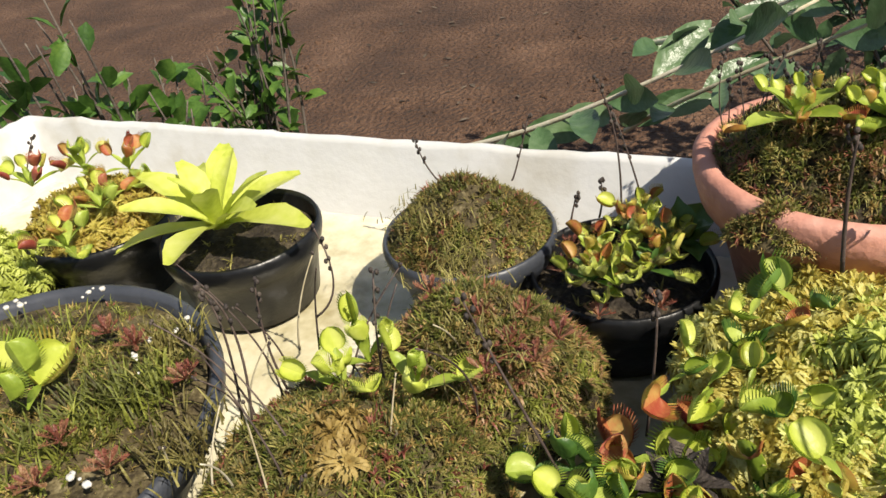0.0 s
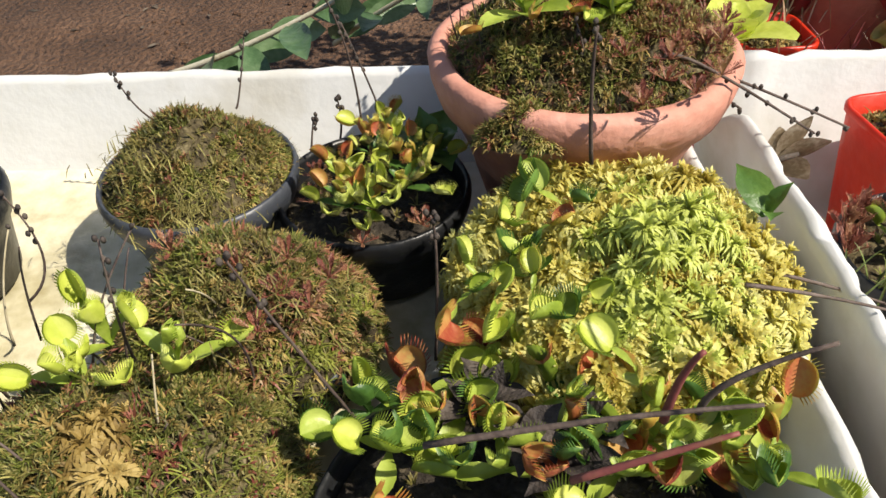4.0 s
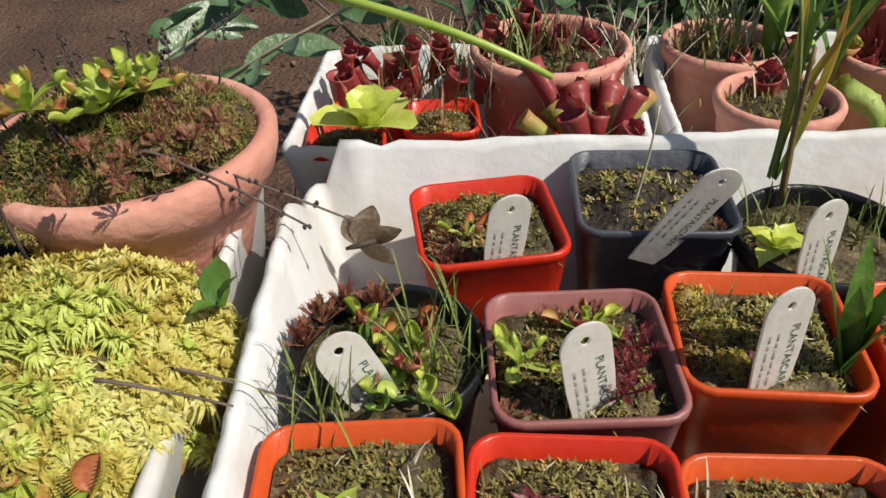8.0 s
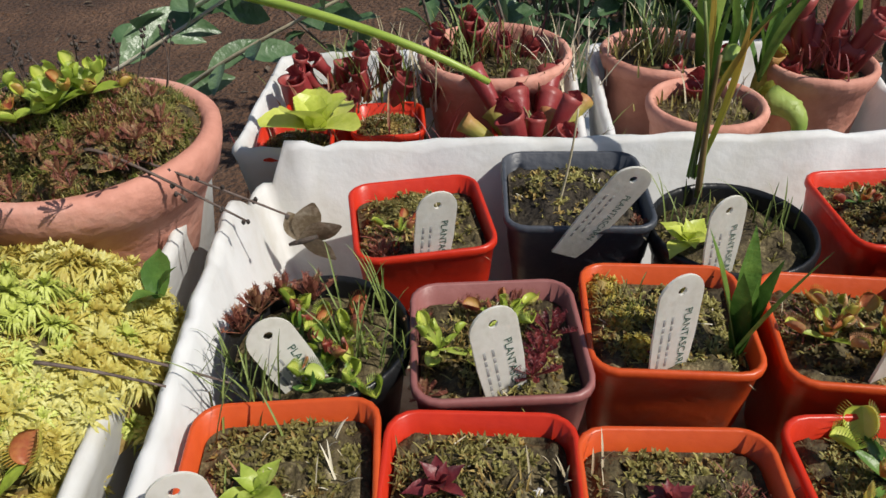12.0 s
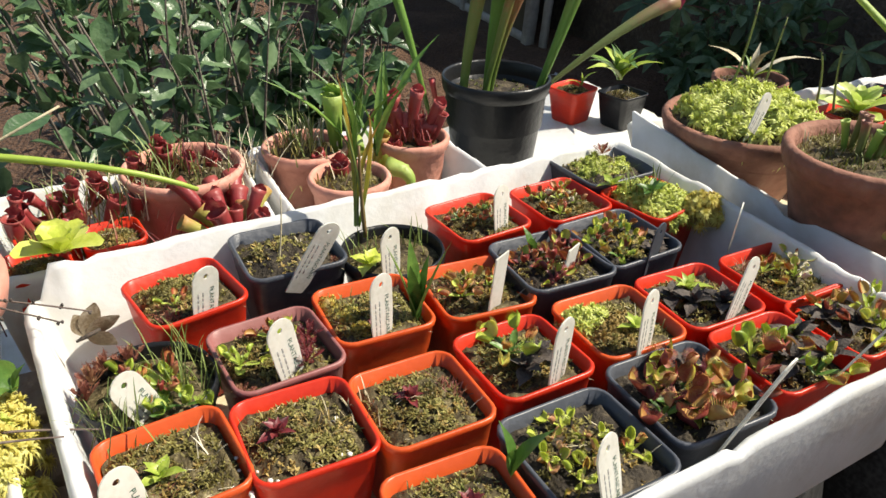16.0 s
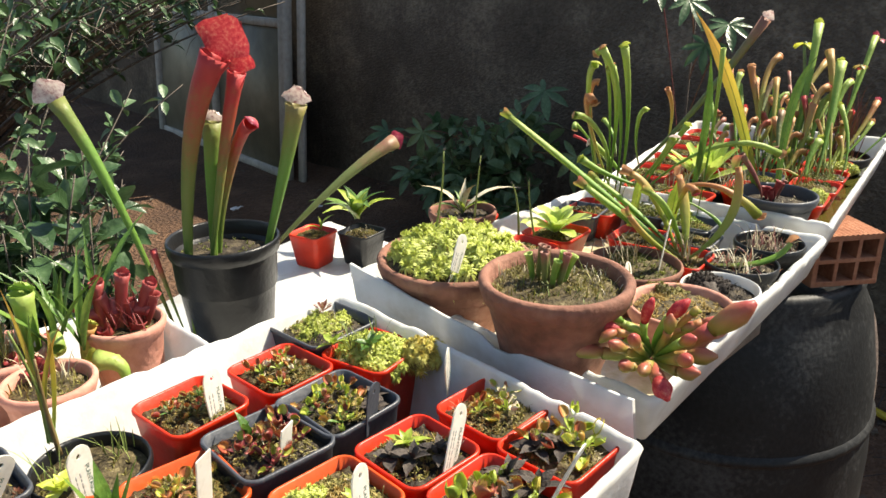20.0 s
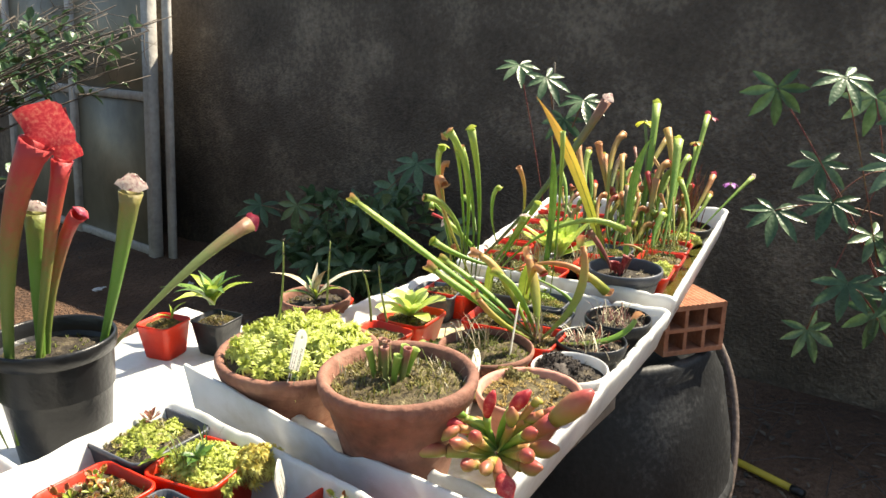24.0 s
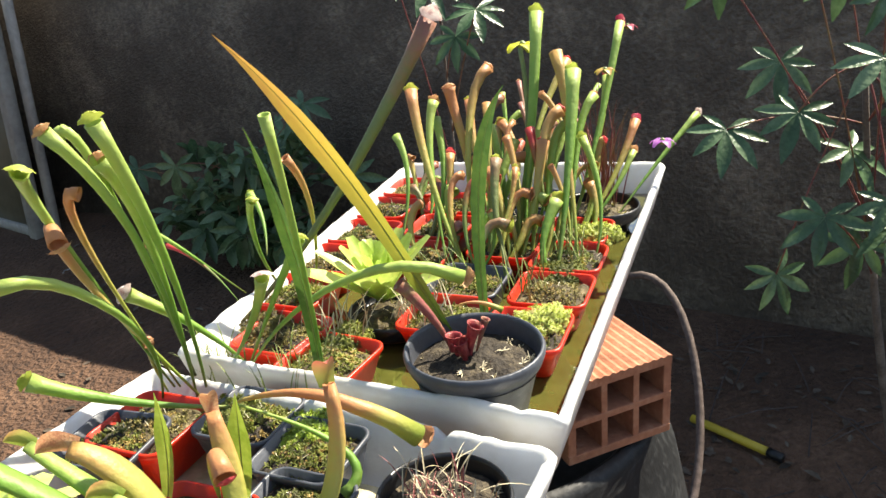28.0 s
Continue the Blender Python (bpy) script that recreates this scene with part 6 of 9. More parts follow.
pitcher(P, (-0.009, 0.268, 0.868), (-0.012, 0.268, 0.885), (-0.010, 0.268, 0.906), 0.0100, "p_maroon", "hood_maroon", hood=1.0, curl=0.3)
pitcher(P, (0.011, 0.268, 0.868), (0.012, 0.268, 0.894), (0.015, 0.268, 0.918), 0.0110, "p_maroon", "hood_maroon", hood=1.0, curl=0.3)
pitcher(P, (0.023, 0.263, 0.868), (0.024, 0.263, 0.887), (0.021, 0.263, 0.912), 0.0110, "p_maroon", "hood_maroon", hood=1.0, curl=0.3)
pitcher(P, (0.035, 0.268, 0.868), (0.039, 0.268, 0.881), (0.043, 0.268, 0.898), 0.0100, "p_maroon", "hood_maroon", hood=1.0, curl=0.3)
pitcher(P, (0.052, 0.268, 0.868), (0.063, 0.268, 0.881), (0.065, 0.268, 0.893), 0.0110, "p_maroon", "hood_maroon", hood=1.0, curl=0.3)
pitcher(P, (0.003, 0.268, 0.868), (-0.002, 0.268, 0.881), (-0.004, 0.268, 0.894), 0.0090, "p_maroon", "hood_maroon", hood=1.0, curl=0.3)
P = thing("maroon_pitcher_plant", "maroon pitchers spilling over the small tray's corner", "pitcher plant", "", (-0.098, 0.250, 0.866))
pitcher(P, (-0.098, 0.250, 0.866), (-0.115, 0.250, 0.875), (-0.117, 0.250, 0.895), 0.0100, "p_maroon", "hood_maroon", hood=1.0, curl=0.3)
pitcher(P, (-0.094, 0.250, 0.866), (-0.097, 0.250, 0.880), (-0.105, 0.250, 0.891), 0.0100, "p_maroon", "hood_maroon", hood=1.0, curl=0.3)
pitcher(P, (-0.076, 0.250, 0.866), (-0.071, 0.250, 0.880), (-0.069, 0.250, 0.897), 0.0110, "p_maroon", "hood_maroon", hood=1.0, curl=0.3)
pitcher(P, (-0.055, 0.250, 0.866), (-0.052, 0.250, 0.884), (-0.049, 0.250, 0.899), 0.0110, "p_maroon", "hood_maroon", hood=1.0, curl=0.3)
pitcher(P, (-0.085, 0.250, 0.866), (-0.103, 0.250, 0.866), (-0.114, 0.249, 0.884), 0.0090, "p_maroon", "hood_maroon", hood=1.0, curl=0.3)
pitcher(P, (-0.063, 0.250, 0.866), (-0.046, 0.251, 0.879), (-0.043, 0.251, 0.890), 0.0100, "p_maroon", "hood_maroon", hood=1.0, curl=0.3)
P = thing("pitcher_plant", "maroon pitchers crowding in front of a terracotta pot", "pitcher plant", "", (0.062, 0.178, 0.850))
crowd = random.Random(31)
for i in range(13):
    a, q = i * 2.4, 0.006 + 0.0016 * i
    x, y = 0.062 + q * math.cos(a), 0.180 + q * math.sin(a)
    k = crowd.uniform(0.020, 0.048)
    pitcher(P, (x, y, 0.852), (x + 0.4 * q * math.cos(a), y + 0.4 * q * math.sin(a), 0.852 + 0.55 * k), (x + 1.3 * q * math.cos(a), y + 1.1 * q * math.sin(a) + 0.01, 0.856 + k), crowd.uniform(0.010, 0.015), "p_maroon" if i % 4 else "p_copper", "hood_maroon" if i % 3 else None, hood=0.6, curl=0.2, belly=0.7, stem=0.3)
P = thing("maroon_pitcher_plant", "maroon pitchers packed in a clay pot", "pitcher plant", "", (0.268, 0.273, 0.868))
pitcher(P, (0.268, 0.273, 0.868), (0.264, 0.275, 0.893), (0.251, 0.282, 0.910), 0.0120, "p_maroon", None, hood=0.6, curl=0.15, belly=0.7)
pitcher(P, (0.275, 0.269, 0.868), (0.273, 0.270, 0.893), (0.274, 0.270, 0.932), 0.0120, "p_maroon", "hood_maroon", hood=0.6, curl=0.15, belly=0.7)
pitcher(P, (0.283, 0.266, 0.868), (0.282, 0.266, 0.893), (0.274, 0.270, 0.917), 0.0120, "p_maroon", "hood_maroon", hood=0.6, curl=0.15, belly=0.7)
pitcher(P, (0.290, 0.262, 0.868), (0.291, 0.261, 0.893), (0.298, 0.258, 0.938), 0.0120, "p_maroon", "hood_maroon", hood=0.6, curl=0.15, belly=0.7)
pitcher(P, (0.297, 0.259, 0.868), (0.300, 0.257, 0.893), (0.300, 0.257, 0.907), 0.0120, "p_maroon", None, hood=0.6, curl=0.15, belly=0.7)
pitcher(P, (0.304, 0.255, 0.868), (0.309, 0.252, 0.893), (0.321, 0.246, 0.924), 0.0120, "p_maroon", "hood_maroon", hood=0.6, curl=0.15, belly=0.7)
pitcher(P, (0.311, 0.252, 0.868), (0.318, 0.248, 0.893), (0.323, 0.245, 0.912), 0.0120, "p_maroon", None, hood=0.6, curl=0.15, belly=0.7)
pitcher(P, (0.286, 0.264, 0.868), (0.286, 0.264, 0.893), (0.286, 0.264, 0.896), 0.0120, "p_maroon", None, hood=0.6, curl=0.15, belly=0.7)
pitcher(P, (0.298, 0.258, 0.868), (0.301, 0.256, 0.893), (0.316, 0.248, 0.893), 0.0120, "p_maroon", None, hood=0.6, curl=0.15, belly=0.7)
pitcher(P, (0.274, 0.270, 0.868), (0.271, 0.271, 0.893), (0.257, 0.279, 0.893), 0.0120, "p_maroon", None, hood=0.6, curl=0.15, belly=0.7)
P = thing("maroon_pitcher_plant", "squat maroon pitchers sprawling in the small tray", "pitcher plant", "", (-0.108, 0.241, 0.858))
pitcher(P, (-0.108, 0.241, 0.858), (-0.114, 0.241, 0.870), (-0.121, 0.241, 0.884), 0.0120, "p_maroon", None, hood=0.42, curl=0.1, belly=0.6, stem=0.3)
pitcher(P, (-0.093, 0.257, 0.858), (-0.089, 0.257, 0.870), (-0.084, 0.258, 0.885), 0.0140, "p_maroon", "hood_maroon", hood=0.42, curl=0.1, belly=0.6, stem=0.3)
pitcher(P, (-0.124, 0.231, 0.858), (-0.123, 0.231, 0.869), (-0.122, 0.231, 0.884), 0.0160, "p_maroon", "hood_maroon", hood=0.42, curl=0.1, belly=0.6, stem=0.3)
pitcher(P, (-0.065, 0.246, 0.858), (-0.068, 0.246, 0.870), (-0.072, 0.246, 0.885), 0.0120, "p_maroon", None, hood=0.42, curl=0.1, belly=0.6, stem=0.3)
pitcher(P, (-0.047, 0.230, 0.858), (-0.041, 0.231, 0.869), (-0.033, 0.231, 0.884), 0.0140, "p_maroon", "hood_maroon", hood=0.42, curl=0.1, belly=0.6, stem=0.3)
pitcher(P, (-0.082, 0.201, 0.858), (-0.079, 0.201, 0.869), (-0.075, 0.201, 0.883), 0.0160, "p_maroon", "hood_maroon", hood=0.42, curl=0.1, belly=0.6, stem=0.3)
P = thing("maroon_pitcher_plant", "maroon pitchers crowded round a clay pot", "pitcher plant", "", (-0.005, 0.276, 0.858))
pitcher(P, (-0.005, 0.276, 0.858), (-0.011, 0.276, 0.870), (-0.020, 0.275, 0.884), 0.0120, "p_maroon", None, hood=0.42, curl=0.1, belly=0.6, stem=0.3)
pitcher(P, (0.016, 0.292, 0.858), (0.018, 0.292, 0.870), (0.022, 0.292, 0.885), 0.0140, "p_maroon", "hood_maroon", hood=0.42, curl=0.1, belly=0.6, stem=0.3)
pitcher(P, (0.030, 0.276, 0.858), (0.029, 0.276, 0.869), (0.028, 0.276, 0.884), 0.0160, "p_maroon", "hood_maroon", hood=0.42, curl=0.1, belly=0.6, stem=0.3)
pitcher(P, (0.046, 0.260, 0.858), (0.041, 0.260, 0.869), (0.036, 0.260, 0.884), 0.0120, "p_maroon", None, hood=0.42, curl=0.1, belly=0.6, stem=0.3)
pitcher(P, (0.060, 0.276, 0.858), (0.065, 0.276, 0.869), (0.071, 0.276, 0.884), 0.0140, "p_maroon", "hood_maroon", hood=0.42, curl=0.1, belly=0.6, stem=0.3)
pitcher(P, (-0.018, 0.236, 0.858), (-0.015, 0.236, 0.869), (-0.012, 0.236, 0.883), 0.0160, "p_maroon", "hood_maroon", hood=0.42, curl=0.1, belly=0.6, stem=0.3)
pitcher(P, (0.003, 0.236, 0.858), (0.002, 0.236, 0.869), (0.000, 0.236, 0.883), 0.0120, "p_maroon", None, hood=0.42, curl=0.1, belly=0.6, stem=0.3)
pitcher(P, (0.023, 0.227, 0.858), (0.018, 0.226, 0.869), (0.013, 0.226, 0.883), 0.0140, "p_maroon", "hood_maroon", hood=0.42, curl=0.1, belly=0.6, stem=0.3)
P = thing("maroon_pitcher_plant", "deep red pitchers behind the square pots", "pitcher plant", "", (0.196, 0.261, 0.858))
pitcher(P, (0.196, 0.261, 0.858), (0.188, 0.260, 0.869), (0.177, 0.260, 0.884), 0.0120, "p_maroon", None, hood=0.42, curl=0.1, belly=0.6, stem=0.3)
pitcher(P, (0.224, 0.282, 0.858), (0.225, 0.282, 0.870), (0.226, 0.282, 0.884), 0.0140, "p_maroon", "hood_maroon", hood=0.42, curl=0.1, belly=0.6, stem=0.3)
pitcher(P, (0.193, 0.221, 0.858), (0.191, 0.221, 0.869), (0.188, 0.221, 0.883), 0.0160, "p_maroon", "hood_maroon", hood=0.42, curl=0.1, belly=0.6, stem=0.3)
pitcher(P, (0.285, 0.261, 0.858), (0.278, 0.260, 0.869), (0.269, 0.260, 0.884), 0.0120, "p_maroon", None, hood=0.42, curl=0.1, belly=0.6, stem=0.3)
pitcher(P, (0.297, 0.250, 0.858), (0.300, 0.250, 0.869), (0.303, 0.250, 0.883), 0.0140, "p_maroon", "hood_maroon", hood=0.42, curl=0.1, belly=0.6, stem=0.3)
stalk(((-0.313, 0.043, 0.885), (-0.312, 0.043, 0.940), (-0.325, 0.037, 0.971)), 0.0007, "stalk", "thin dark dried flower stalk with seed heads", 8, 235)
stalk(((-0.302, 0.054, 0.885), (-0.306, 0.052, 0.907), (-0.318, 0.047, 0.948)), 0.0007, "stalk", "thin dark dried flower stalk with seed heads", 8, 236)
stalk(((-0.430, 0.058, 0.885), (-0.440, 0.054, 0.895), (-0.444, 0.052, 0.919)), 0.0007, "stalk", "thin dark dried flower stalk with seed heads", 8, 237)
stalk(((-0.325, 0.040, 0.885), (-0.322, 0.041, 0.898), (-0.324, 0.040, 0.911)), 0.0007, "stalk", "thin dark dried flower stalk with seed heads", 8, 238)
stalk(((-0.339, 0.028, 0.885), (-0.337, 0.029, 0.897), (-0.335, 0.029, 0.905)), 0.0007, "stalk", "thin dark dried flower stalk with seed heads", 8, 239)
stalk(((-0.390, 0.073, 0.885), (-0.388, 0.074, 0.886), (-0.377, 0.078, 0.930)), 0.0007, "stalk", "thin dark dried flower stalk with seed heads", 8, 240)
stalk(((-0.438, -0.157, 0.885), (-0.429, -0.153, 0.940), (-0.436, -0.156, 0.957)), 0.0007, "stalk", "thin dark dried flower stalk with seed heads", 8, 241)
stalk(((-0.428, -0.135, 0.885), (-0.433, -0.137, 0.916), (-0.427, -0.135, 0.947)), 0.0007, "stalk", "thin dark dried flower stalk with seed heads", 8, 242)
stalk(((-0.379, -0.125, 0.885), (-0.382, -0.127, 0.905), (-0.375, -0.124, 0.953)), 0.0007, "stalk", "thin dark dried flower stalk with seed heads", 8, 243)
stalk(((-0.293, -0.148, 0.885), (-0.311, -0.156, 0.944), (-0.320, -0.159, 0.976)), 0.0007, "stalk", "thin dark dried flower stalk with seed heads", 8, 244)
stalk(((-0.268, -0.117, 0.885), (-0.264, -0.115, 0.949), (-0.267, -0.116, 0.955)), 0.0007, "stalk", "thin dark dried flower stalk with seed heads", 8, 245)
stalk(((-0.762, 0.007, 0.885), (-0.756, 0.010, 0.904), (-0.743, 0.015, 0.921)), 0.0007, "stalk", "thin dark dried flower stalk with seed heads", 8, 246)
stalk(((-0.443, -0.084, 0.885), (-0.424, -0.075, 0.898), (-0.434, -0.080, 0.939)), 0.0007, "stalk", "thin dark dried flower stalk with seed heads", 8, 247)
stalk(((-0.427, -0.164, 0.885), (-0.413, -0.158, 0.952), (-0.427, -0.164, 0.965)), 0.0007, "stalk", "thin dark dried flower stalk with seed heads", 8, 248)
stalk(((-0.201, 0.004, 0.885), (-0.197, 0.006, 0.939), (-0.208, 0.001, 0.966)), 0.0007, "stalk", "thin dark dried flower stalk with seed heads", 8, 249)
stalk(((-0.205, -0.052, 0.930), (-0.209, -0.051, 0.966), (-0.208, -0.051, 0.989)), 0.0010, "stalk", "thin dark dried flower stalk with seed heads", 4, 250)
stalk(((-0.192, 0.013, 0.950), (-0.171, 0.011, 0.953), (-0.075, 0.005, 0.909)), 0.0011, "stalk", "thin dark dried flower stalk with seed heads", 8, 251)
stalk(((-0.187, 0.009, 0.950), (-0.152, 0.007, 0.937), (-0.128, 0.006, 0.920)), 0.0011, "stalk", "thin dark dried flower stalk with seed heads", 8, 252)
stalk(((-0.169, 0.000, 0.950), (-0.167, 0.000, 0.959), (-0.095, -0.004, 0.912)), 0.0011, "stalk", "thin dark dried flower stalk with seed heads", 8, 253)
stalk(((-0.168, -0.269, 0.838), (-0.142, -0.210, 0.970), (-0.112, -0.144, 1.120)), 0.0012, "stalk_red", "tall reddish flower scape leaning across the trays", name="flower_scape")
stalk(((-0.168, -0.316, 0.838), (-0.138, -0.252, 0.970), (-0.109, -0.188, 1.100)), 0.0013, "stalk_green", "tall green flower scape leaning across the trays", name="flower_scape")
stalk(((-0.268, -0.180, 0.920), (-0.215, -0.183, 0.939), (-0.178, -0.186, 0.947)), 0.0012, "stalk", "dry reddish stalk lying across the fly traps", 0, 256)
stalk(((-0.229, -0.204, 0.940), (-0.204, -0.206, 0.957), (-0.193, -0.206, 0.963)), 0.0012, "stalk_red", "dry reddish stalk lying across the fly traps", 0, 257)
stalk(((-0.155, -0.108, 0.915), (-0.134, -0.109, 0.913), (-0.103, -0.111, 0.905)), 0.0010, "stalk", "dry bent stalk lying over the tray edge", 0, 258)
stalk(((-0.142, -0.090, 0.905), (-0.122, -0.091, 0.902), (-0.083, -0.091, 0.885)), 0.0010, "stalk", "dry bent stalk lying over the tray edge", 0, 259)
stalk(((-0.197, -0.171, 0.920), (-0.196, -0.171, 0.944), (-0.191, -0.172, 0.952)), 0.0016, "stalk_red", "curved red flower scape", 0, 260)
stalk(((-0.186, -0.168, 0.920), (-0.186, -0.168, 0.936), (-0.155, -0.170, 0.953)), 0.0013, "stalk", "curved dark dry scape", 0, 261)
stalk(((0.068, 0.048, 0.885), (0.074, 0.048, 0.916), (0.075, 0.048, 0.948)), 0.0009, "straw", "pale dry stem standing in the grey pot", 0, 262)
stalk(((0.151, 0.061, 0.885), (0.147, 0.060, 0.918), (0.147, 0.060, 0.972)), 0.0022, "stalk_copper", "brown-green upright reed stem", 0, 263)
stalk(((0.150, 0.061, 0.885), (0.152, 0.061, 0.924), (0.134, 0.060, 1.000)), 0.0018, "stalk_green", "upright green reed stem", 0, 264, name="reed_stem")
stalk(((-0.200, 0.225, 0.965), (-0.035, 0.137, 0.964), (0.03, 0.155, 0.915)), 0.0042, "stalk_lime", "thick smooth lime-green leaf stem", name="long_leaf_stalk")
stalk(((0.593, 0.100, 0.900), (0.606, 0.080, 0.973), (0.606, 0.080, 1.048)), 0.0018, "stalk_green", "upright green scape with a nodding bud", 4, 266, name="flower_scape")
stalk(((0.776, 0.185, 0.900), (0.777, 0.183, 0.929), (0.780, 0.178, 0.992)), 0.0018, "stalk_green", "upright green scape with a nodding bud", 4, 267, name="flower_scape")
stalk(((0.765, 0.095, 0.900), (0.765, 0.096, 0.950), (0.760, 0.104, 0.971)), 0.0018, "stalk_green", "upright green scape with a nodding bud", 4, 268, name="flower_scape")
stalk(((0.776, 0.077, 0.900), (0.771, 0.085, 0.947), (0.771, 0.085, 0.977)), 0.0018, "stalk_green", "upright green scape with a nodding bud", 4, 269, name="flower_scape")


# dark seed stalks crowding the back of the terracotta pot
_rng = random.Random(77)
for k in range(24):
    _a, _q = _rng.uniform(0.9, 3.6), _rng.uniform(0.025, 0.062)
    _p = Vector((-0.198 + _q * math.cos(_a), 0.046 + _q * math.sin(_a), 0.936))
    _t = _p + Vector((_rng.gauss(0, 0.010), _rng.gauss(0, 0.008), _rng.uniform(0.026, 0.052)))
    stalk((_p, (_p + _t) / 2 + Vector((_rng.gauss(0, 0.004), 0, 0)), _t), 0.00045, "stalk", "short dark dried seed stalk in the terracotta pot", 6, 300 + k, bead=0.0010)


# ---- first tray: mosses, fly traps and rosettes ----
rosette(-0.540, -0.033, 0.895, 15, 0.074, 0.023, "yellow", "big yellow-green butterwort-like rosette with long smooth leaves", "rosette plant", 3, (2, 62), 0.25, 0.35, (0.45, 0.6, 0.8, 1.0, 0.85, 0.3))
sphagnum(-0.655, -0.020, 0.878, 0.052, 0.044, 0.024, 150, 0.011, "sphag", "yellow-green sphagnum around fly traps", 4)
fly_trap(-0.705, -0.028, 0.905, 7, 0.026, "lime fly trap among sphagnum in a black pot", 0, size=0.013)
fly_trap(-0.625, -0.043, 0.905, 7, 0.026, "lime fly trap among sphagnum in a black pot", 1, size=0.013)
fly_trap(-0.685, 0.001, 0.905, 7, 0.026, "lime fly trap among sphagnum in a black pot", 2, size=0.013)
fly_trap(-0.648, 0.007, 0.905, 7, 0.026, "lime fly trap among sphagnum in a black pot", 3, size=0.013)
fly_trap(-0.610, -0.086, 0.905, 7, 0.026, "lime fly trap among sphagnum in a black pot", 4, size=0.013)
sphagnum(-0.700, -0.105, 0.855, 0.065, 0.05, 0.055, 220, 0.011, "sphag_green", "green sphagnum mound beside the wide bowl", 5)
moss_cushion(-0.545, -0.200, 0.888, 0.088, 0.088, 0.014, 5200, 0.012, "moss", "bright green hair moss in the wide black bowl", 6, 0.05)
sundew(-0.502, -0.146, 0.905, 0.009, "small red sundew rosette in moss", 0)
sundew(-0.458, -0.210, 0.905, 0.009, "small red sundew rosette in moss", 1)
sundew(-0.489, -0.205, 0.905, 0.009, "small red sundew rosette in moss", 2)
sundew(-0.461, -0.159, 0.905, 0.009, "small red sundew rosette in moss", 3)
sundew(-0.523, -0.143, 0.905, 0.009, "small red sundew rosette in moss", 4)
sundew(-0.481, -0.226, 0.905, 0.009, "small red sundew rosette in moss", 5)
fly_trap(-0.522, -0.185, 0.912, 2, 0.016, "round closed yellow-green trap in moss", 9, traps=("sphag", "lime"), size=0.020)
fly_trap(-0.510, -0.200, 0.912, 2, 0.016, "round closed yellow-green trap in moss", 10, traps=("sphag", "lime"), size=0.020)
moss_cushion(-0.394, 0.008, 0.882, 0.048, 0.048, 0.032, 3600, 0.010, "moss_olive", "olive moss cushion bulging from a grey pot", 7, 0.14)
moss_cushion(-0.352, -0.086, 0.862, 0.060, 0.056, 0.052, 5600, 0.011, "moss_olive", "tall moss dome dotted with red sundews", 8, 0.34)
moss_cushion(-0.378, -0.168, 0.866, 0.068, 0.060, 0.046, 5600, 0.011, "moss", "spreading green moss heap with lime fly traps", 9, 0.12)
sundew(-0.327, -0.108, 0.912, 0.009, "pinkish-red sundew on the moss dome", 20, n=10)
sundew(-0.313, -0.115, 0.912, 0.009, "pinkish-red sundew on the moss dome", 21, n=10)
sundew(-0.330, -0.127, 0.912, 0.009, "pinkish-red sundew on the moss dome", 22, n=10)
sundew(-0.326, -0.088, 0.912, 0.009, "pinkish-red sundew on the moss dome", 23, n=10)
sundew(-0.308, -0.099, 0.912, 0.009, "pinkish-red sundew on the moss dome", 24, n=10)
sundew(-0.345, -0.093, 0.912, 0.009, "pinkish-red sundew on the moss dome", 25, n=10)
sundew(-0.374, -0.083, 0.912, 0.009, "pinkish-red sundew on the moss dome", 26, n=10)
fly_trap(-0.387, -0.145, 0.905, 5, 0.022, "pale lime fly trap on the moss heap", 4, traps=("lime", "yellow"), size=0.012, lift=(25, 80), wide=0.34)
fly_trap(-0.385, -0.127, 0.905, 5, 0.022, "pale lime fly trap on the moss heap", 5, traps=("lime", "yellow"), size=0.012, lift=(25, 80), wide=0.34)
fly_trap(-0.357, -0.137, 0.905, 5, 0.022, "pale lime fly trap on the moss heap", 6, traps=("lime", "yellow"), size=0.012, lift=(25, 80), wide=0.34)
sphagnum(-0.376, -0.175, 0.900, 0.018, 0.016, 0.012, 26, 0.011, "sphag_brown", "tan sphagnum tuft on the moss heap", 3)
# round pot of fly traps
fly_trap(-0.312, -0.014, 0.894, 9, 0.020, "yellow-green fly trap crowding a black pot", 2, leaf="green" if 0 % 3 else "lime", size=0.0105, traps=("sphag", "moss", "sphag_green", "moss", "trap_orange", "moss_olive"))
fly_trap(-0.301, 0.005, 0.894, 9, 0.020, "yellow-green fly trap crowding a black pot", 3, leaf="green" if 1 % 3 else "lime", size=0.0105, traps=("sphag", "moss", "sphag_green", "moss", "trap_orange", "moss_olive"))
fly_trap(-0.285, -0.018, 0.894, 9, 0.020, "yellow-green fly trap crowding a black pot", 4, leaf="green" if 2 % 3 else "lime", size=0.0105, traps=("sphag", "moss", "sphag_green", "moss", "trap_orange", "moss_olive"))
fly_trap(-0.298, -0.035, 0.894, 9, 0.020, "yellow-green fly trap crowding a black pot", 5, leaf="green" if 3 % 3 else "lime", size=0.0105, traps=("sphag", "moss", "sphag_green", "moss", "trap_orange", "moss_olive"))
fly_trap(-0.281, 0.004, 0.894, 9, 0.020, "yellow-green fly trap crowding a black pot", 6, leaf="green" if 4 % 3 else "lime", size=0.0105, traps=("sphag", "moss", "sphag_green", "moss", "trap_orange", "moss_olive"))
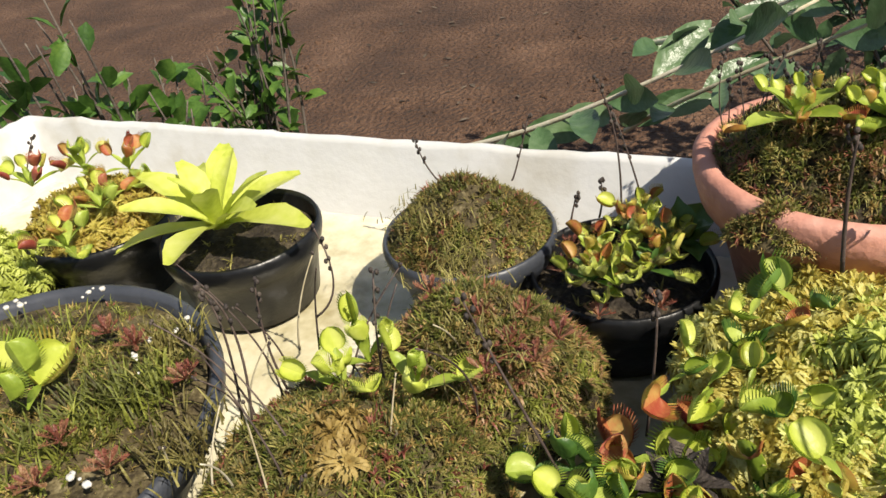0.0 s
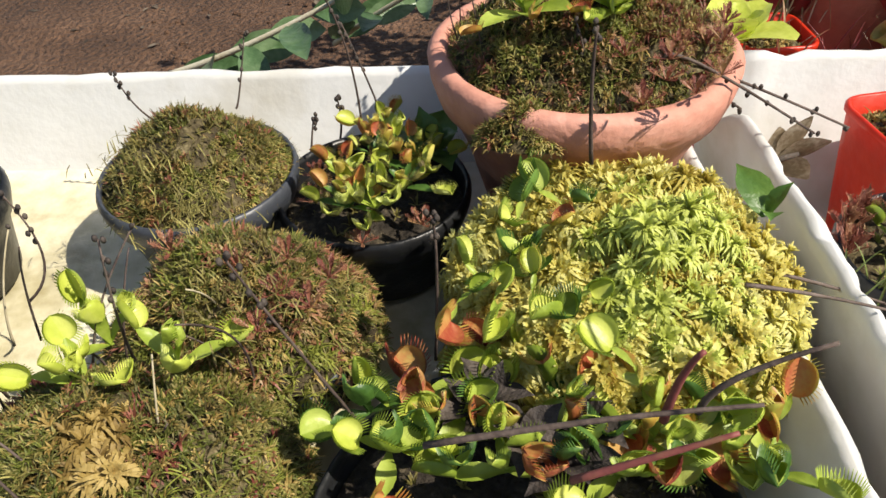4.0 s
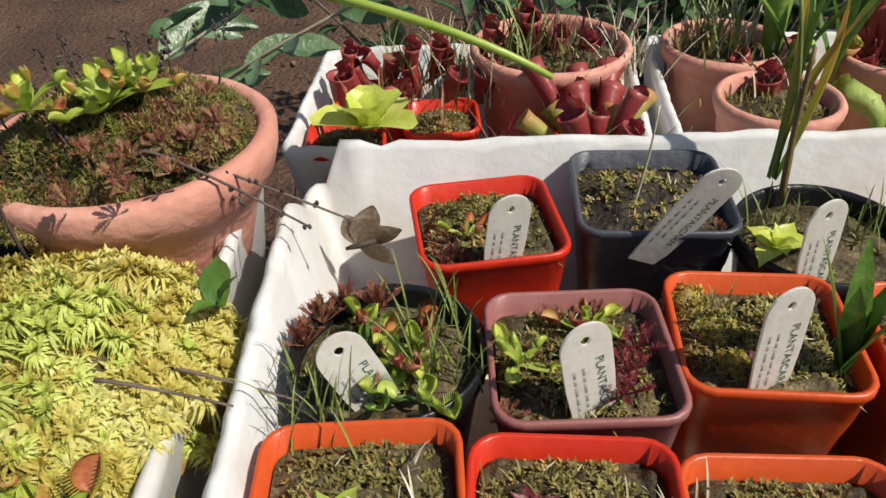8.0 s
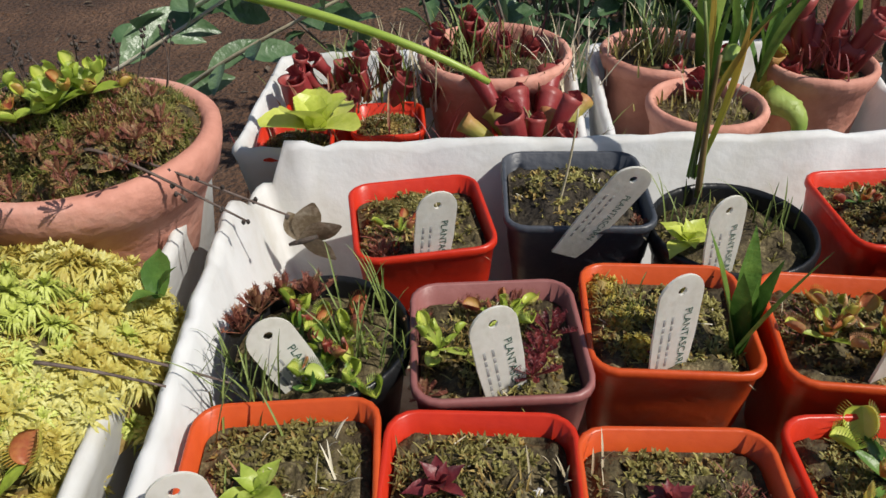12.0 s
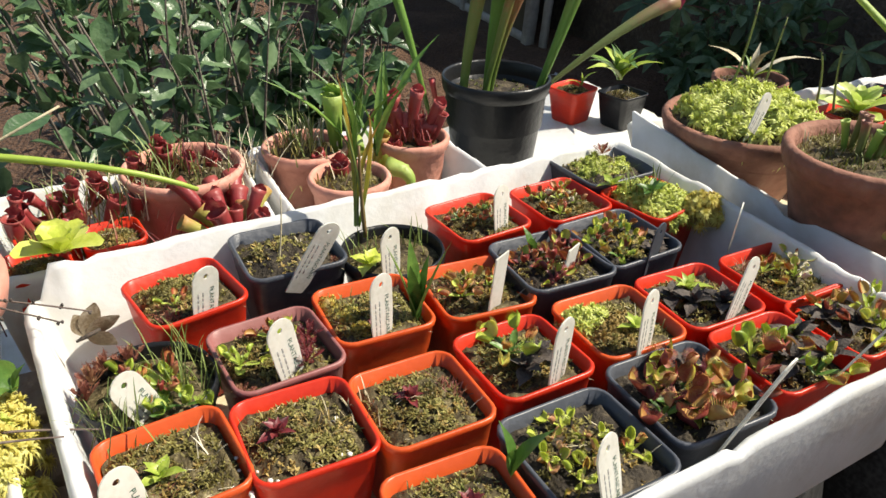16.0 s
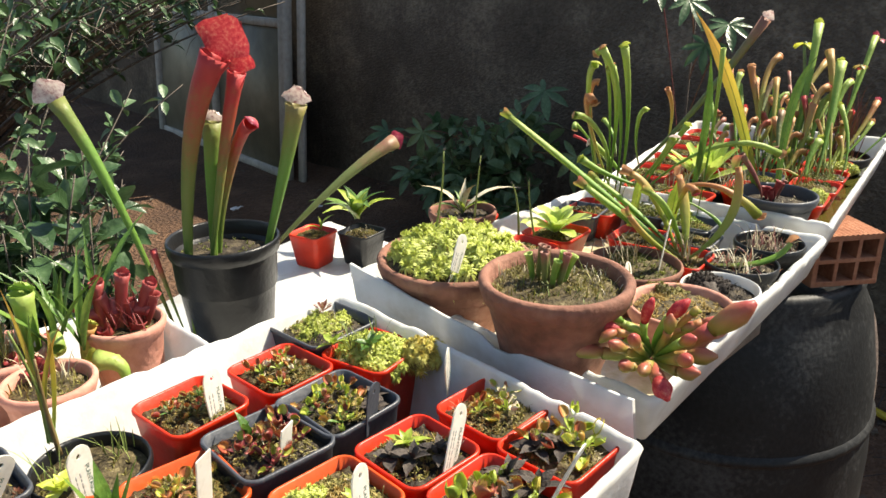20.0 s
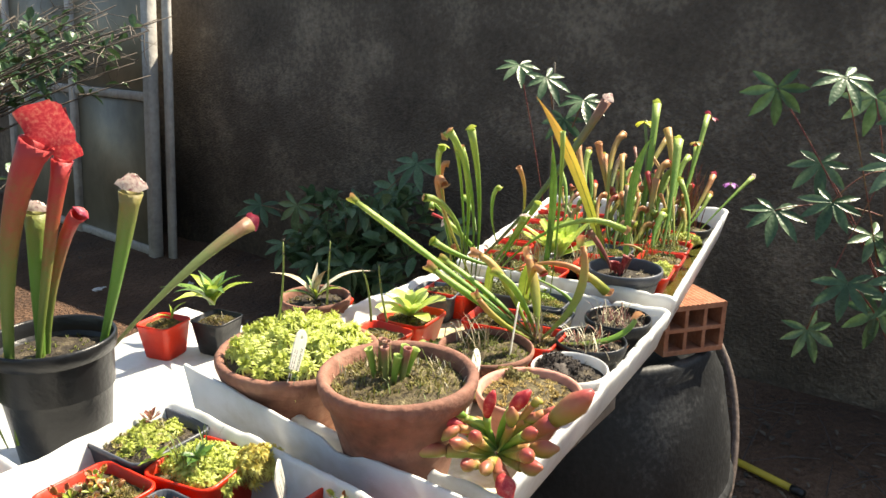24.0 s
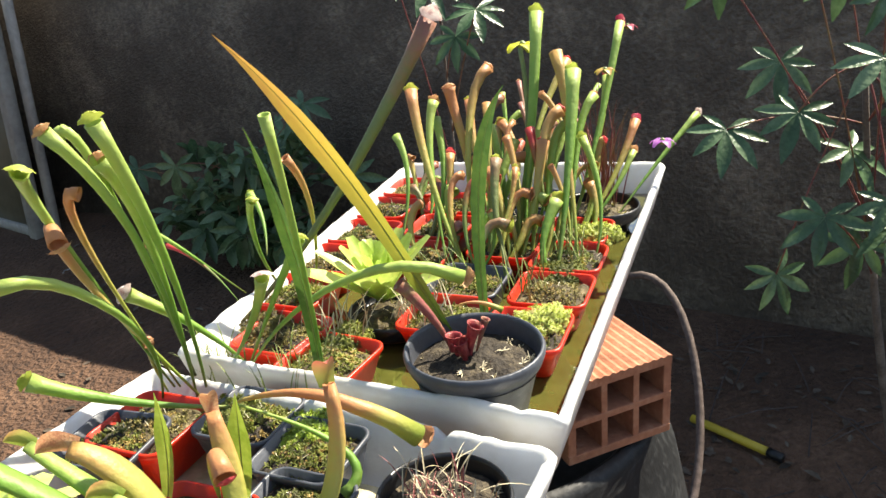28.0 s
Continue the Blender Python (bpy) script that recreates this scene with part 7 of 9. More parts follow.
fly_trap(-0.310, -0.033, 0.894, 9, 0.020, "yellow-green fly trap crowding a black pot", 7, leaf="green" if 5 % 3 else "lime", size=0.0105, traps=("sphag", "moss", "sphag_green", "moss", "trap_orange", "moss_olive"))
fly_trap(-0.300, 0.028, 0.894, 9, 0.020, "yellow-green fly trap crowding a black pot", 8, leaf="green" if 6 % 3 else "lime", size=0.0105, traps=("sphag", "moss", "sphag_green", "moss", "trap_orange", "moss_olive"))
rosette(-0.275, 0.019, 0.888, 6, 0.034, 0.024, "green", "broad dark green leaves at the pot's back", "rosette plant", 6, (20, 70))
sundew(-0.332, 0.005, 0.885, 0.009, "red sundew on the pot's edge", 30, n=10)
sundew(-0.304, -0.048, 0.885, 0.009, "red sundew on the pot's edge", 31, n=10)
sundew(-0.277, -0.035, 0.885, 0.009, "red sundew on the pot's edge", 32, n=10)
sundew(-0.330, -0.016, 0.885, 0.009, "red sundew on the pot's edge", 33, n=10)
# dry twigs that stand in the moss heaps
twigs = random.Random(77)
for i in range(22):
    x, y = twigs.uniform(-0.445, -0.335), twigs.uniform(-0.205, -0.10)
    a, l = twigs.uniform(0, 2 * math.pi), twigs.uniform(0.018, 0.036 if i % 3 == 0 else 0.065)
    e = (x + 0.6 * l * math.cos(a), y + 0.6 * l * math.sin(a), 0.895 + l)
    stalk(((x, y, 0.880), (x + 0.1 * l, y, 0.89 + 0.5 * l), e), 0.0006, "straw" if i % 3 == 0 else "stalk", "thin dry twig standing in the moss", 2 if i % 2 else 0, 300 + i, name="dry_twig", bead=0.0008)
# terracotta pot
moss_cushion(-0.198, 0.046, 0.930, 0.068, 0.068, 0.033, 7000, 0.009, "moss_olive", "olive and rust moss filling the terracotta pot", 10, 0.34)
moss_cushion(-0.226, -0.018, 0.920, 0.026, 0.012, 0.016, 1100, 0.008, "moss_olive", "moss spilling over the terracotta rim", 12, 0.1)
moss_cushion(-0.166, 0.030, 0.944, 0.034, 0.036, 0.014, 2600, 0.009, "sundew", "rust-red sundew carpet in the terracotta pot", 13, 0.0)
for i in range(8):
    sundew(-0.172 + 0.034 * math.cos(i * 2.4), 0.022 + 0.034 * math.sin(i * 2.4), 0.955, 0.009, "rust-red sundew in the terracotta pot", 46 + i, n=11)
fly_trap(-0.228, 0.020, 0.962, 10, 0.026, "bright lime fly trap in the terracotta pot", 30, size=0.009, leaf="lime", traps=("lime", "lime", "trap_orange"), wide=0.55)
fly_trap(-0.189, 0.022, 0.962, 10, 0.026, "bright lime fly trap in the terracotta pot", 31, size=0.009, leaf="lime", traps=("lime", "lime", "trap_orange"), wide=0.55)
fly_trap(-0.180, 0.038, 0.962, 10, 0.026, "bright lime fly trap in the terracotta pot", 32, size=0.009, leaf="lime", traps=("lime", "lime", "trap_orange"), wide=0.55)
sundew(-0.161, 0.006, 0.950, 0.009, "rust-red sundew in the terracotta pot", 40, n=11)
sundew(-0.148, 0.011, 0.950, 0.009, "rust-red sundew in the terracotta pot", 41, n=11)
sundew(-0.148, -0.017, 0.950, 0.009, "rust-red sundew in the terracotta pot", 42, n=11)
sundew(-0.172, -0.021, 0.950, 0.009, "rust-red sundew in the terracotta pot", 43, n=11)
sundew(-0.185, -0.040, 0.950, 0.009, "rust-red sundew in the terracotta pot", 44, n=11)
sundew(-0.162, -0.032, 0.950, 0.009, "rust-red sundew in the terracotta pot", 45, n=11)
# sphagnum heap
sphagnum(-0.192, -0.076, 0.862, 0.072, 0.078, 0.059, 600, 0.0120, "sphag", "golden sphagnum heap with fly traps growing through it", 1, 0.6)
sphagnum(-0.185, -0.090, 0.870, 0.055, 0.055, 0.061, 130, 0.0110, "sphag_green", "lime sphagnum heads in the golden heap", 2)
fly_trap(-0.233, -0.121, 0.924, 2, 0.012, "open fly trap in golden sphagnum", 50, size=0.0135, lift=(8, 35), traps=("lime", "lime", "green", "trap_orange", "lime", "sphag"))
fly_trap(-0.246, -0.124, 0.924, 2, 0.012, "open fly trap in golden sphagnum", 51, size=0.0135, lift=(8, 35), traps=("lime", "lime", "green", "trap_orange", "lime", "sphag"))
fly_trap(-0.259, -0.126, 0.924, 2, 0.012, "open fly trap in golden sphagnum", 52, size=0.0135, lift=(8, 35), traps=("lime", "lime", "green", "trap_orange", "lime", "sphag"))
fly_trap(-0.251, -0.114, 0.924, 2, 0.012, "open fly trap in golden sphagnum", 54, size=0.0135, lift=(8, 35), traps=("lime", "lime", "green", "trap_orange", "lime", "sphag"))
fly_trap(-0.219, -0.125, 0.924, 2, 0.012, "open fly trap in golden sphagnum", 55, size=0.0135, lift=(8, 35), traps=("lime", "lime", "green", "trap_orange", "lime", "sphag"))
fly_trap(-0.218, -0.071, 0.924, 2, 0.012, "open fly trap in golden sphagnum", 59, size=0.0135, lift=(8, 35), traps=("lime", "lime", "green", "trap_orange", "lime", "sphag"))
fly_trap(-0.230, -0.089, 0.924, 2, 0.012, "open fly trap in golden sphagnum", 60, size=0.0135, lift=(8, 35), traps=("lime", "lime", "green", "trap_orange", "lime", "sphag"))
fly_trap(-0.236, -0.081, 0.924, 2, 0.012, "open fly trap in golden sphagnum", 61, size=0.0135, lift=(8, 35), traps=("lime", "lime", "green", "trap_orange", "lime", "sphag"))
fly_trap(-0.203, -0.154, 0.924, 2, 0.012, "open fly trap in golden sphagnum", 63, size=0.0135, lift=(8, 35), traps=("lime", "lime", "green", "trap_orange", "lime", "sphag"))
rosette(-0.127, -0.050, 0.900, 3, 0.030, 0.016, "green", "green spoon leaf beside the sphagnum", "rosette plant", 7, (20, 60))
# crowded black pot of fly traps
fly_trap(-0.290, -0.146, 0.890, 4, 0.018, "lime fly trap with red-lined traps in a crowded pot", 80, size=0.014, wide=0.42, leaf="green", traps=("lime", "lime", "green", "trap_red", "trap_orange"))
fly_trap(-0.273, -0.145, 0.890, 4, 0.018, "lime fly trap with red-lined traps in a crowded pot", 81, size=0.014, wide=0.42, leaf="lime", traps=("lime", "lime", "green", "trap_red", "trap_orange"))
fly_trap(-0.265, -0.150, 0.890, 4, 0.018, "lime fly trap with red-lined traps in a crowded pot", 82, size=0.014, wide=0.42, leaf="lime", traps=("lime", "lime", "green", "trap_red", "trap_orange"))
fly_trap(-0.249, -0.157, 0.890, 4, 0.018, "lime fly trap with red-lined traps in a crowded pot", 83, size=0.014, wide=0.42, leaf="lime", traps=("lime", "lime", "green", "trap_red", "trap_orange"))
fly_trap(-0.237, -0.123, 0.890, 4, 0.018, "lime fly trap with red-lined traps in a crowded pot", 84, size=0.014, wide=0.42, leaf="lime", traps=("lime", "lime", "green", "trap_red", "trap_orange"))
fly_trap(-0.194, -0.158, 0.890, 4, 0.018, "lime fly trap with red-lined traps in a crowded pot", 85, size=0.014, wide=0.42, leaf="lime", traps=("lime", "lime", "green", "trap_red", "trap_orange"))
fly_trap(-0.187, -0.169, 0.890, 4, 0.018, "lime fly trap with red-lined traps in a crowded pot", 86, size=0.014, wide=0.42, leaf="green", traps=("lime", "lime", "green", "trap_red", "trap_orange"))
fly_trap(-0.169, -0.163, 0.890, 4, 0.018, "lime fly trap with red-lined traps in a crowded pot", 87, size=0.014, wide=0.42, leaf="lime", traps=("lime", "lime", "green", "trap_red", "trap_orange"))
fly_trap(-0.156, -0.153, 0.890, 4, 0.018, "lime fly trap with red-lined traps in a crowded pot", 88, size=0.014, wide=0.42, leaf="lime", traps=("lime", "lime", "green", "trap_red", "trap_orange"))
fly_trap(-0.220, -0.159, 0.890, 4, 0.018, "lime fly trap with red-lined traps in a crowded pot", 89, size=0.014, wide=0.42, leaf="lime", traps=("lime", "lime", "green", "trap_red", "trap_orange"))
fly_trap(-0.230, -0.168, 0.890, 4, 0.018, "lime fly trap with red-lined traps in a crowded pot", 90, size=0.014, wide=0.42, leaf="lime", traps=("lime", "lime", "green", "trap_red", "trap_orange"))
fly_trap(-0.207, -0.171, 0.890, 4, 0.018, "lime fly trap with red-lined traps in a crowded pot", 91, size=0.014, wide=0.42, leaf="lime", traps=("lime", "lime", "green", "trap_red", "trap_orange"))
fly_trap(-0.176, -0.152, 0.890, 4, 0.018, "lime fly trap with red-lined traps in a crowded pot", 92, size=0.014, wide=0.42, leaf="green", traps=("lime", "lime", "green", "trap_red", "trap_orange"))
fly_trap(-0.267, -0.164, 0.890, 4, 0.018, "lime fly trap with red-lined traps in a crowded pot", 93, size=0.014, wide=0.42, leaf="lime", traps=("lime", "lime", "green", "trap_red", "trap_orange"))
fly_trap(-0.282, -0.162, 0.890, 4, 0.018, "lime fly trap with red-lined traps in a crowded pot", 94, size=0.014, wide=0.42, leaf="lime", traps=("lime", "lime", "green", "trap_red", "trap_orange"))
fly_trap(-0.156, -0.170, 0.890, 4, 0.018, "lime fly trap with red-lined traps in a crowded pot", 95, size=0.014, wide=0.42, leaf="lime", traps=("lime", "lime", "green", "trap_red", "trap_orange"))
fly_trap(-0.243, -0.169, 0.890, 4, 0.018, "lime fly trap with red-lined traps in a crowded pot", 96, size=0.014, wide=0.42, leaf="lime", traps=("lime", "lime", "green", "trap_red", "trap_orange"))
fly_trap(-0.191, -0.143, 0.890, 4, 0.018, "lime fly trap with red-lined traps in a crowded pot", 97, size=0.014, wide=0.42, leaf="lime", traps=("lime", "lime", "green", "trap_red", "trap_orange"))
fly_trap(-0.215, -0.146, 0.890, 4, 0.018, "lime fly trap with red-lined traps in a crowded pot", 98, size=0.014, wide=0.42, leaf="green", traps=("lime", "lime", "green", "trap_red", "trap_orange"))
rosette(-0.255, -0.147, 0.894, 6, 0.022, 0.014, "dead", "withered black-brown fly trap leaves", "dead leaves", 0, (0, 50), group="withered leaves", name="withered_leaves")
rosette(-0.216, -0.154, 0.894, 6, 0.022, 0.014, "dead", "withered black-brown fly trap leaves", "dead leaves", 1, (0, 50), group="withered leaves", name="withered_leaves")
rosette(-0.237, -0.161, 0.894, 6, 0.022, 0.014, "dead", "withered black-brown fly trap leaves", "dead leaves", 2, (0, 50), group="withered leaves", name="withered_leaves")
rosette(-0.222, -0.171, 0.894, 6, 0.022, 0.014, "dead", "withered black-brown fly trap leaves", "dead leaves", 3, (0, 50), group="withered leaves", name="withered_leaves")
rosette(-0.248, -0.143, 0.894, 6, 0.022, 0.014, "dead", "withered black-brown fly trap leaves", "dead leaves", 4, (0, 50), group="withered leaves", name="withered_leaves")


# ---- second tray ----
sphagnum(-0.018, 0.042, 0.880, 0.022, 0.022, 0.008, 46, 0.0070, "moss_olive", "olive moss mound in a red pot", 1)
fly_trap(-0.020, 0.020, 0.887, 6, 0.014, "small lime fly trap in mossy peat", 200, size=0.007)
sundew(-0.028, 0.004, 0.883, 0.010, "tiny orange sundew in mossy peat", 1)
sphagnum(0.062, 0.066, 0.880, 0.018, 0.016, 0.008, 34, 0.0060, "moss_olive", "olive moss tuft in the grey pot", 2)
sphagnum(0.092, 0.070, 0.880, 0.010, 0.010, 0.006, 14, 0.0060, "moss_olive", "olive moss tuft in the grey pot", 3)
sundew(0.110, 0.030, 0.883, 0.009, "small red sundew at the pot edge", 2)
rosette(0.133, 0.010, 0.889, 9, 0.020, 0.013, "yellow", "small yellow star rosette edged red", "rosette plant", 5, (5, 60))
fly_trap(0.238, 0.050, 0.887, 6, 0.013, "small reddish fly trap seedling", 210, size=0.007, leaf="green", traps=("trap_red", "trap_orange"))
fly_trap(0.255, 0.035, 0.887, 6, 0.013, "small reddish fly trap seedling", 211, size=0.007, leaf="green", traps=("trap_red", "trap_orange"))
fly_trap(0.268, 0.055, 0.887, 6, 0.013, "small reddish fly trap seedling", 212, size=0.007, leaf="green", traps=("trap_red", "trap_orange"))
fly_trap(0.330, 0.050, 0.887, 6, 0.014, "pale and red fly trap seedling", 220, size=0.008, traps=("trap_orange", "straw", "trap_red"))
fly_trap(0.352, 0.030, 0.887, 6, 0.014, "pale and red fly trap seedling", 221, size=0.008, traps=("trap_orange", "straw", "trap_red"))
fly_trap(0.360, 0.058, 0.887, 6, 0.014, "pale and red fly trap seedling", 222, size=0.008, traps=("trap_orange", "straw", "trap_red"))
fly_trap(0.330, 0.020, 0.887, 6, 0.014, "pale and red fly trap seedling", 223, size=0.008, traps=("trap_orange", "straw", "trap_red"))
fly_trap(0.345, 0.045, 0.887, 6, 0.014, "pale and red fly trap seedling", 224, size=0.008, traps=("trap_orange", "straw", "trap_red"))
sphagnum(0.425, 0.086, 0.880, 0.036, 0.034, 0.014, 110, 0.0080, "sphag_green", "lime and rust sphagnum in a black pot", 4)
sundew(0.440, 0.100, 0.897, 0.012, "rust-red sundew in sphagnum", 3)
sphagnum(0.432, 0.004, 0.880, 0.036, 0.040, 0.018, 150, 0.0090, "sphag_green", "lime sphagnum overflowing a red pot", 5)
sphagnum(0.460, -0.030, 0.880, 0.022, 0.026, 0.022, 70, 0.0090, "sphag", "golden sphagnum hanging over the rim", 6)
rosette(0.420, 0.000, 0.899, 8, 0.026, 0.012, "green", "bright green strappy rosette in sphagnum", "rosette plant", 8, (10, 60))
rosette(0.402, 0.035, 0.895, 7, 0.020, 0.010, "lime", "lime fly trap rosette without traps", "rosette plant", 9, (10, 60))
grass(0.425, 0.015, 0.895, 26, 0.03, "stalk_green", "fine green grass in sphagnum", 3)
fly_trap(0.005, -0.070, 0.887, 7, 0.016, "lime fly trap with tiny green traps", 230, size=0.008, leaf="lime", traps=("lime",))
fly_trap(0.035, -0.050, 0.887, 8, 0.016, "green fly trap in the mauve pot", 231, size=0.009)
sundew(0.050, -0.075, 0.889, 0.012, "crimson sundew rosette in the mauve pot", 50, mat="maroon")
sundew(0.046, -0.088, 0.889, 0.012, "crimson sundew rosette in the mauve pot", 51, mat="maroon")
sundew(0.055, -0.062, 0.889, 0.012, "crimson sundew rosette in the mauve pot", 52, mat="maroon")
sundew(0.000, -0.095, 0.883, 0.009, "crimson sundew rosette in the mauve pot", 53, mat="sundew")
sundew(0.020, -0.040, 0.883, 0.009, "crimson sundew rosette in the mauve pot", 54, mat="sundew")
sundew(0.040, -0.035, 0.883, 0.009, "crimson sundew rosette in the mauve pot", 55, mat="sundew")
sundew(-0.005, -0.050, 0.883, 0.009, "crimson sundew rosette in the mauve pot", 56, mat="sundew")
sphagnum(0.085, -0.025, 0.880, 0.010, 0.012, 0.008, 12, 0.0065, "sphag", "golden sphagnum clump in the orange pot", 7)
sphagnum(0.097, -0.045, 0.880, 0.012, 0.012, 0.008, 14, 0.0065, "sphag", "golden sphagnum clump in the orange pot", 8)
sphagnum(0.098, -0.066, 0.880, 0.009, 0.008, 0.006, 12, 0.0070, "sphag", "golden sphagnum clump in the orange pot", 9)
sundew(0.105, -0.070, 0.883, 0.010, "crimson sundew by the label", 60, mat="maroon")
rosette(0.139, -0.066, 0.881, 6, 0.082, 0.015, "green", "upright fan of broad green iris-like leaves", "rosette plant", 12, (70, 88), 0.04, 0.2, (0.5, 0.9, 1.0, 0.9, 0.6, 0.03))
fly_trap(0.190, -0.050, 0.887, 6, 0.015, "pink-lipped fly trap seedling", 240, size=0.009, traps=("trap_orange", "hood_pink"))
fly_trap(0.205, -0.060, 0.887, 6, 0.015, "pink-lipped fly trap seedling", 241, size=0.009, traps=("trap_orange", "hood_pink"))
fly_trap(0.180, -0.062, 0.887, 6, 0.015, "pink-lipped fly trap seedling", 242, size=0.009, traps=("trap_orange", "hood_pink"))
fly_trap(0.250, -0.045, 0.886, 6, 0.017, "dark maroon fly trap", 250, size=0.011, leaf="maroon", traps=("maroon", "trap_red", "hood_maroon"))
fly_trap(0.272, -0.050, 0.886, 6, 0.017, "dark maroon fly trap", 251, size=0.011, leaf="maroon", traps=("maroon", "trap_red", "hood_maroon"))
fly_trap(0.285, -0.065, 0.886, 6, 0.017, "dark maroon fly trap", 252, size=0.011, leaf="maroon", traps=("maroon", "trap_red", "hood_maroon"))
fly_trap(0.258, -0.075, 0.886, 6, 0.017, "dark maroon fly trap", 253, size=0.011, leaf="maroon", traps=("maroon", "trap_red", "hood_maroon"))
fly_trap(0.290, -0.035, 0.886, 6, 0.017, "dark maroon fly trap", 254, size=0.011, leaf="maroon", traps=("maroon", "trap_red", "hood_maroon"))
rosette(0.262, -0.035, 0.889, 3, 0.030, 0.010, "green", "upright green blade among maroon traps", "rosette plant", 13, (60, 85))
fly_trap(0.325, -0.040, 0.886, 7, 0.018, "red and green fly trap in dark peat", 260, size=0.009, leaf="green")
fly_trap(0.350, -0.055, 0.886, 7, 0.018, "red and green fly trap in dark peat", 261, size=0.009, leaf="green")
fly_trap(0.340, -0.030, 0.886, 7, 0.018, "red and green fly trap in dark peat", 262, size=0.009, leaf="green")
fly_trap(0.360, -0.030, 0.886, 7, 0.018, "red and green fly trap in dark peat", 263, size=0.009, leaf="green")
fly_trap(0.330, -0.068, 0.886, 7, 0.018, "red and green fly trap in dark peat", 264, size=0.009, leaf="green")
rosette(0.375, -0.060, 0.889, 8, 0.018, 0.012, "dead", "withered black fly trap leaves", "dead leaves", 1, (0, 60), group="withered leaves", name="withered_leaves")
rosette(0.362, -0.075, 0.889, 8, 0.018, 0.012, "dead", "withered black fly trap leaves", "dead leaves", 2, (0, 60), group="withered leaves", name="withered_leaves")
sphagnum(0.248, -0.128, 0.880, 0.018, 0.014, 0.014, 44, 0.0090, "sphag_green", "lime sphagnum spilling between pots", 10)
sphagnum(0.262, -0.150, 0.880, 0.024, 0.022, 0.008, 50, 0.0080, "sphag_brown", "tan sphagnum in an orange pot", 11)
rosette(0.272, -0.155, 0.889, 7, 0.018, 0.008, "lime", "bright green seedling rosette in tan moss", "rosette plant", 14, (5, 50))
rosette(0.335, -0.150, 0.889, 8, 0.024, 0.012, "dead", "withered black fly trap leaves", "dead leaves", 3, (0, 60), group="withered leaves", name="withered_leaves")
rosette(0.355, -0.160, 0.889, 8, 0.022, 0.012, "dead", "withered black fly trap leaves", "dead leaves", 4, (0, 60), group="withered leaves", name="withered_leaves")
rosette(0.345, -0.132, 0.889, 9, 0.020, 0.008, "lime", "lime fly trap crown among dead leaves", "rosette plant", 15, (5, 50))
rosette(0.325, -0.135, 0.889, 8, 0.018, 0.012, "dead", "withered black fly trap leaves", "dead leaves", 5, (0, 60), group="withered leaves", name="withered_leaves")
fly_trap(0.420, -0.140, 0.887, 6, 0.016, "pale fly trap in mossy peat", 270, size=0.009, traps=("straw", "trap_orange"))
fly_trap(0.440, -0.155, 0.887, 6, 0.016, "pale fly trap in mossy peat", 271, size=0.009, traps=("straw", "trap_orange"))
fly_trap(0.455, -0.140, 0.887, 6, 0.016, "pale fly trap in mossy peat", 272, size=0.009, traps=("straw", "trap_orange"))
sphagnum(0.450, -0.135, 0.880, 0.018, 0.014, 0.008, 30, 0.0080, "sphag", "golden moss by the rim", 12)
fly_trap(0.420, -0.205, 0.887, 6, 0.020, "red-lined fly trap among dead leaves", 280, size=0.013)
fly_trap(0.450, -0.215, 0.887, 6, 0.020, "red-lined fly trap among dead leaves", 281, size=0.013)
fly_trap(0.440, -0.235, 0.887, 6, 0.020, "red-lined fly trap among dead leaves", 282, size=0.013)
rosette(0.425, -0.225, 0.889, 8, 0.026, 0.012, "dead", "withered black fly trap leaves", "dead leaves", 6, (0, 60), group="withered leaves", name="withered_leaves")
rosette(0.410, -0.210, 0.889, 8, 0.024, 0.012, "dead", "withered black fly trap leaves", "dead leaves", 7, (0, 60), group="withered leaves", name="withered_leaves")
rosette(0.370, -0.215, 0.889, 8, 0.028, 0.012, "dead", "withered black fly trap leaves", "dead leaves", 8, (0, 60), group="withered leaves", name="withered_leaves")
rosette(0.375, -0.240, 0.889, 8, 0.026, 0.012, "dead", "withered black fly trap leaves", "dead leaves", 9, (0, 60), group="withered leaves", name="withered_leaves")
rosette(0.345, -0.235, 0.889, 8, 0.024, 0.012, "dead", "withered black fly trap leaves", "dead leaves", 10, (0, 60), group="withered leaves", name="withered_leaves")
fly_trap(0.325, -0.215, 0.887, 5, 0.022, "orange fly trap over black leaves", 290, size=0.017)
fly_trap(0.345, -0.222, 0.887, 6, 0.022, "green fly trap over black leaves", 291, leaf="green", size=0.012)
fly_trap(0.350, -0.250, 0.887, 6, 0.024, "green fly trap over black leaves", 292, leaf="green", size=0.012)
fly_trap(0.235, -0.215, 0.886, 5, 0.026, "large fly trap with blood-red gaping traps", 300, size=0.016, leaf="green" if 0 % 2 else "lime", traps=("trap_red", "trap_orange", "maroon"))
fly_trap(0.255, -0.210, 0.886, 5, 0.026, "large fly trap with blood-red gaping traps", 301, size=0.016, leaf="green" if 1 % 2 else "lime", traps=("trap_red", "trap_orange", "maroon"))
fly_trap(0.272, -0.225, 0.886, 5, 0.026, "large fly trap with blood-red gaping traps", 302, size=0.016, leaf="green" if 2 % 2 else "lime", traps=("trap_red", "trap_orange", "maroon"))
fly_trap(0.245, -0.235, 0.886, 5, 0.026, "large fly trap with blood-red gaping traps", 303, size=0.016, leaf="green" if 3 % 2 else "lime", traps=("trap_red", "trap_orange", "maroon"))
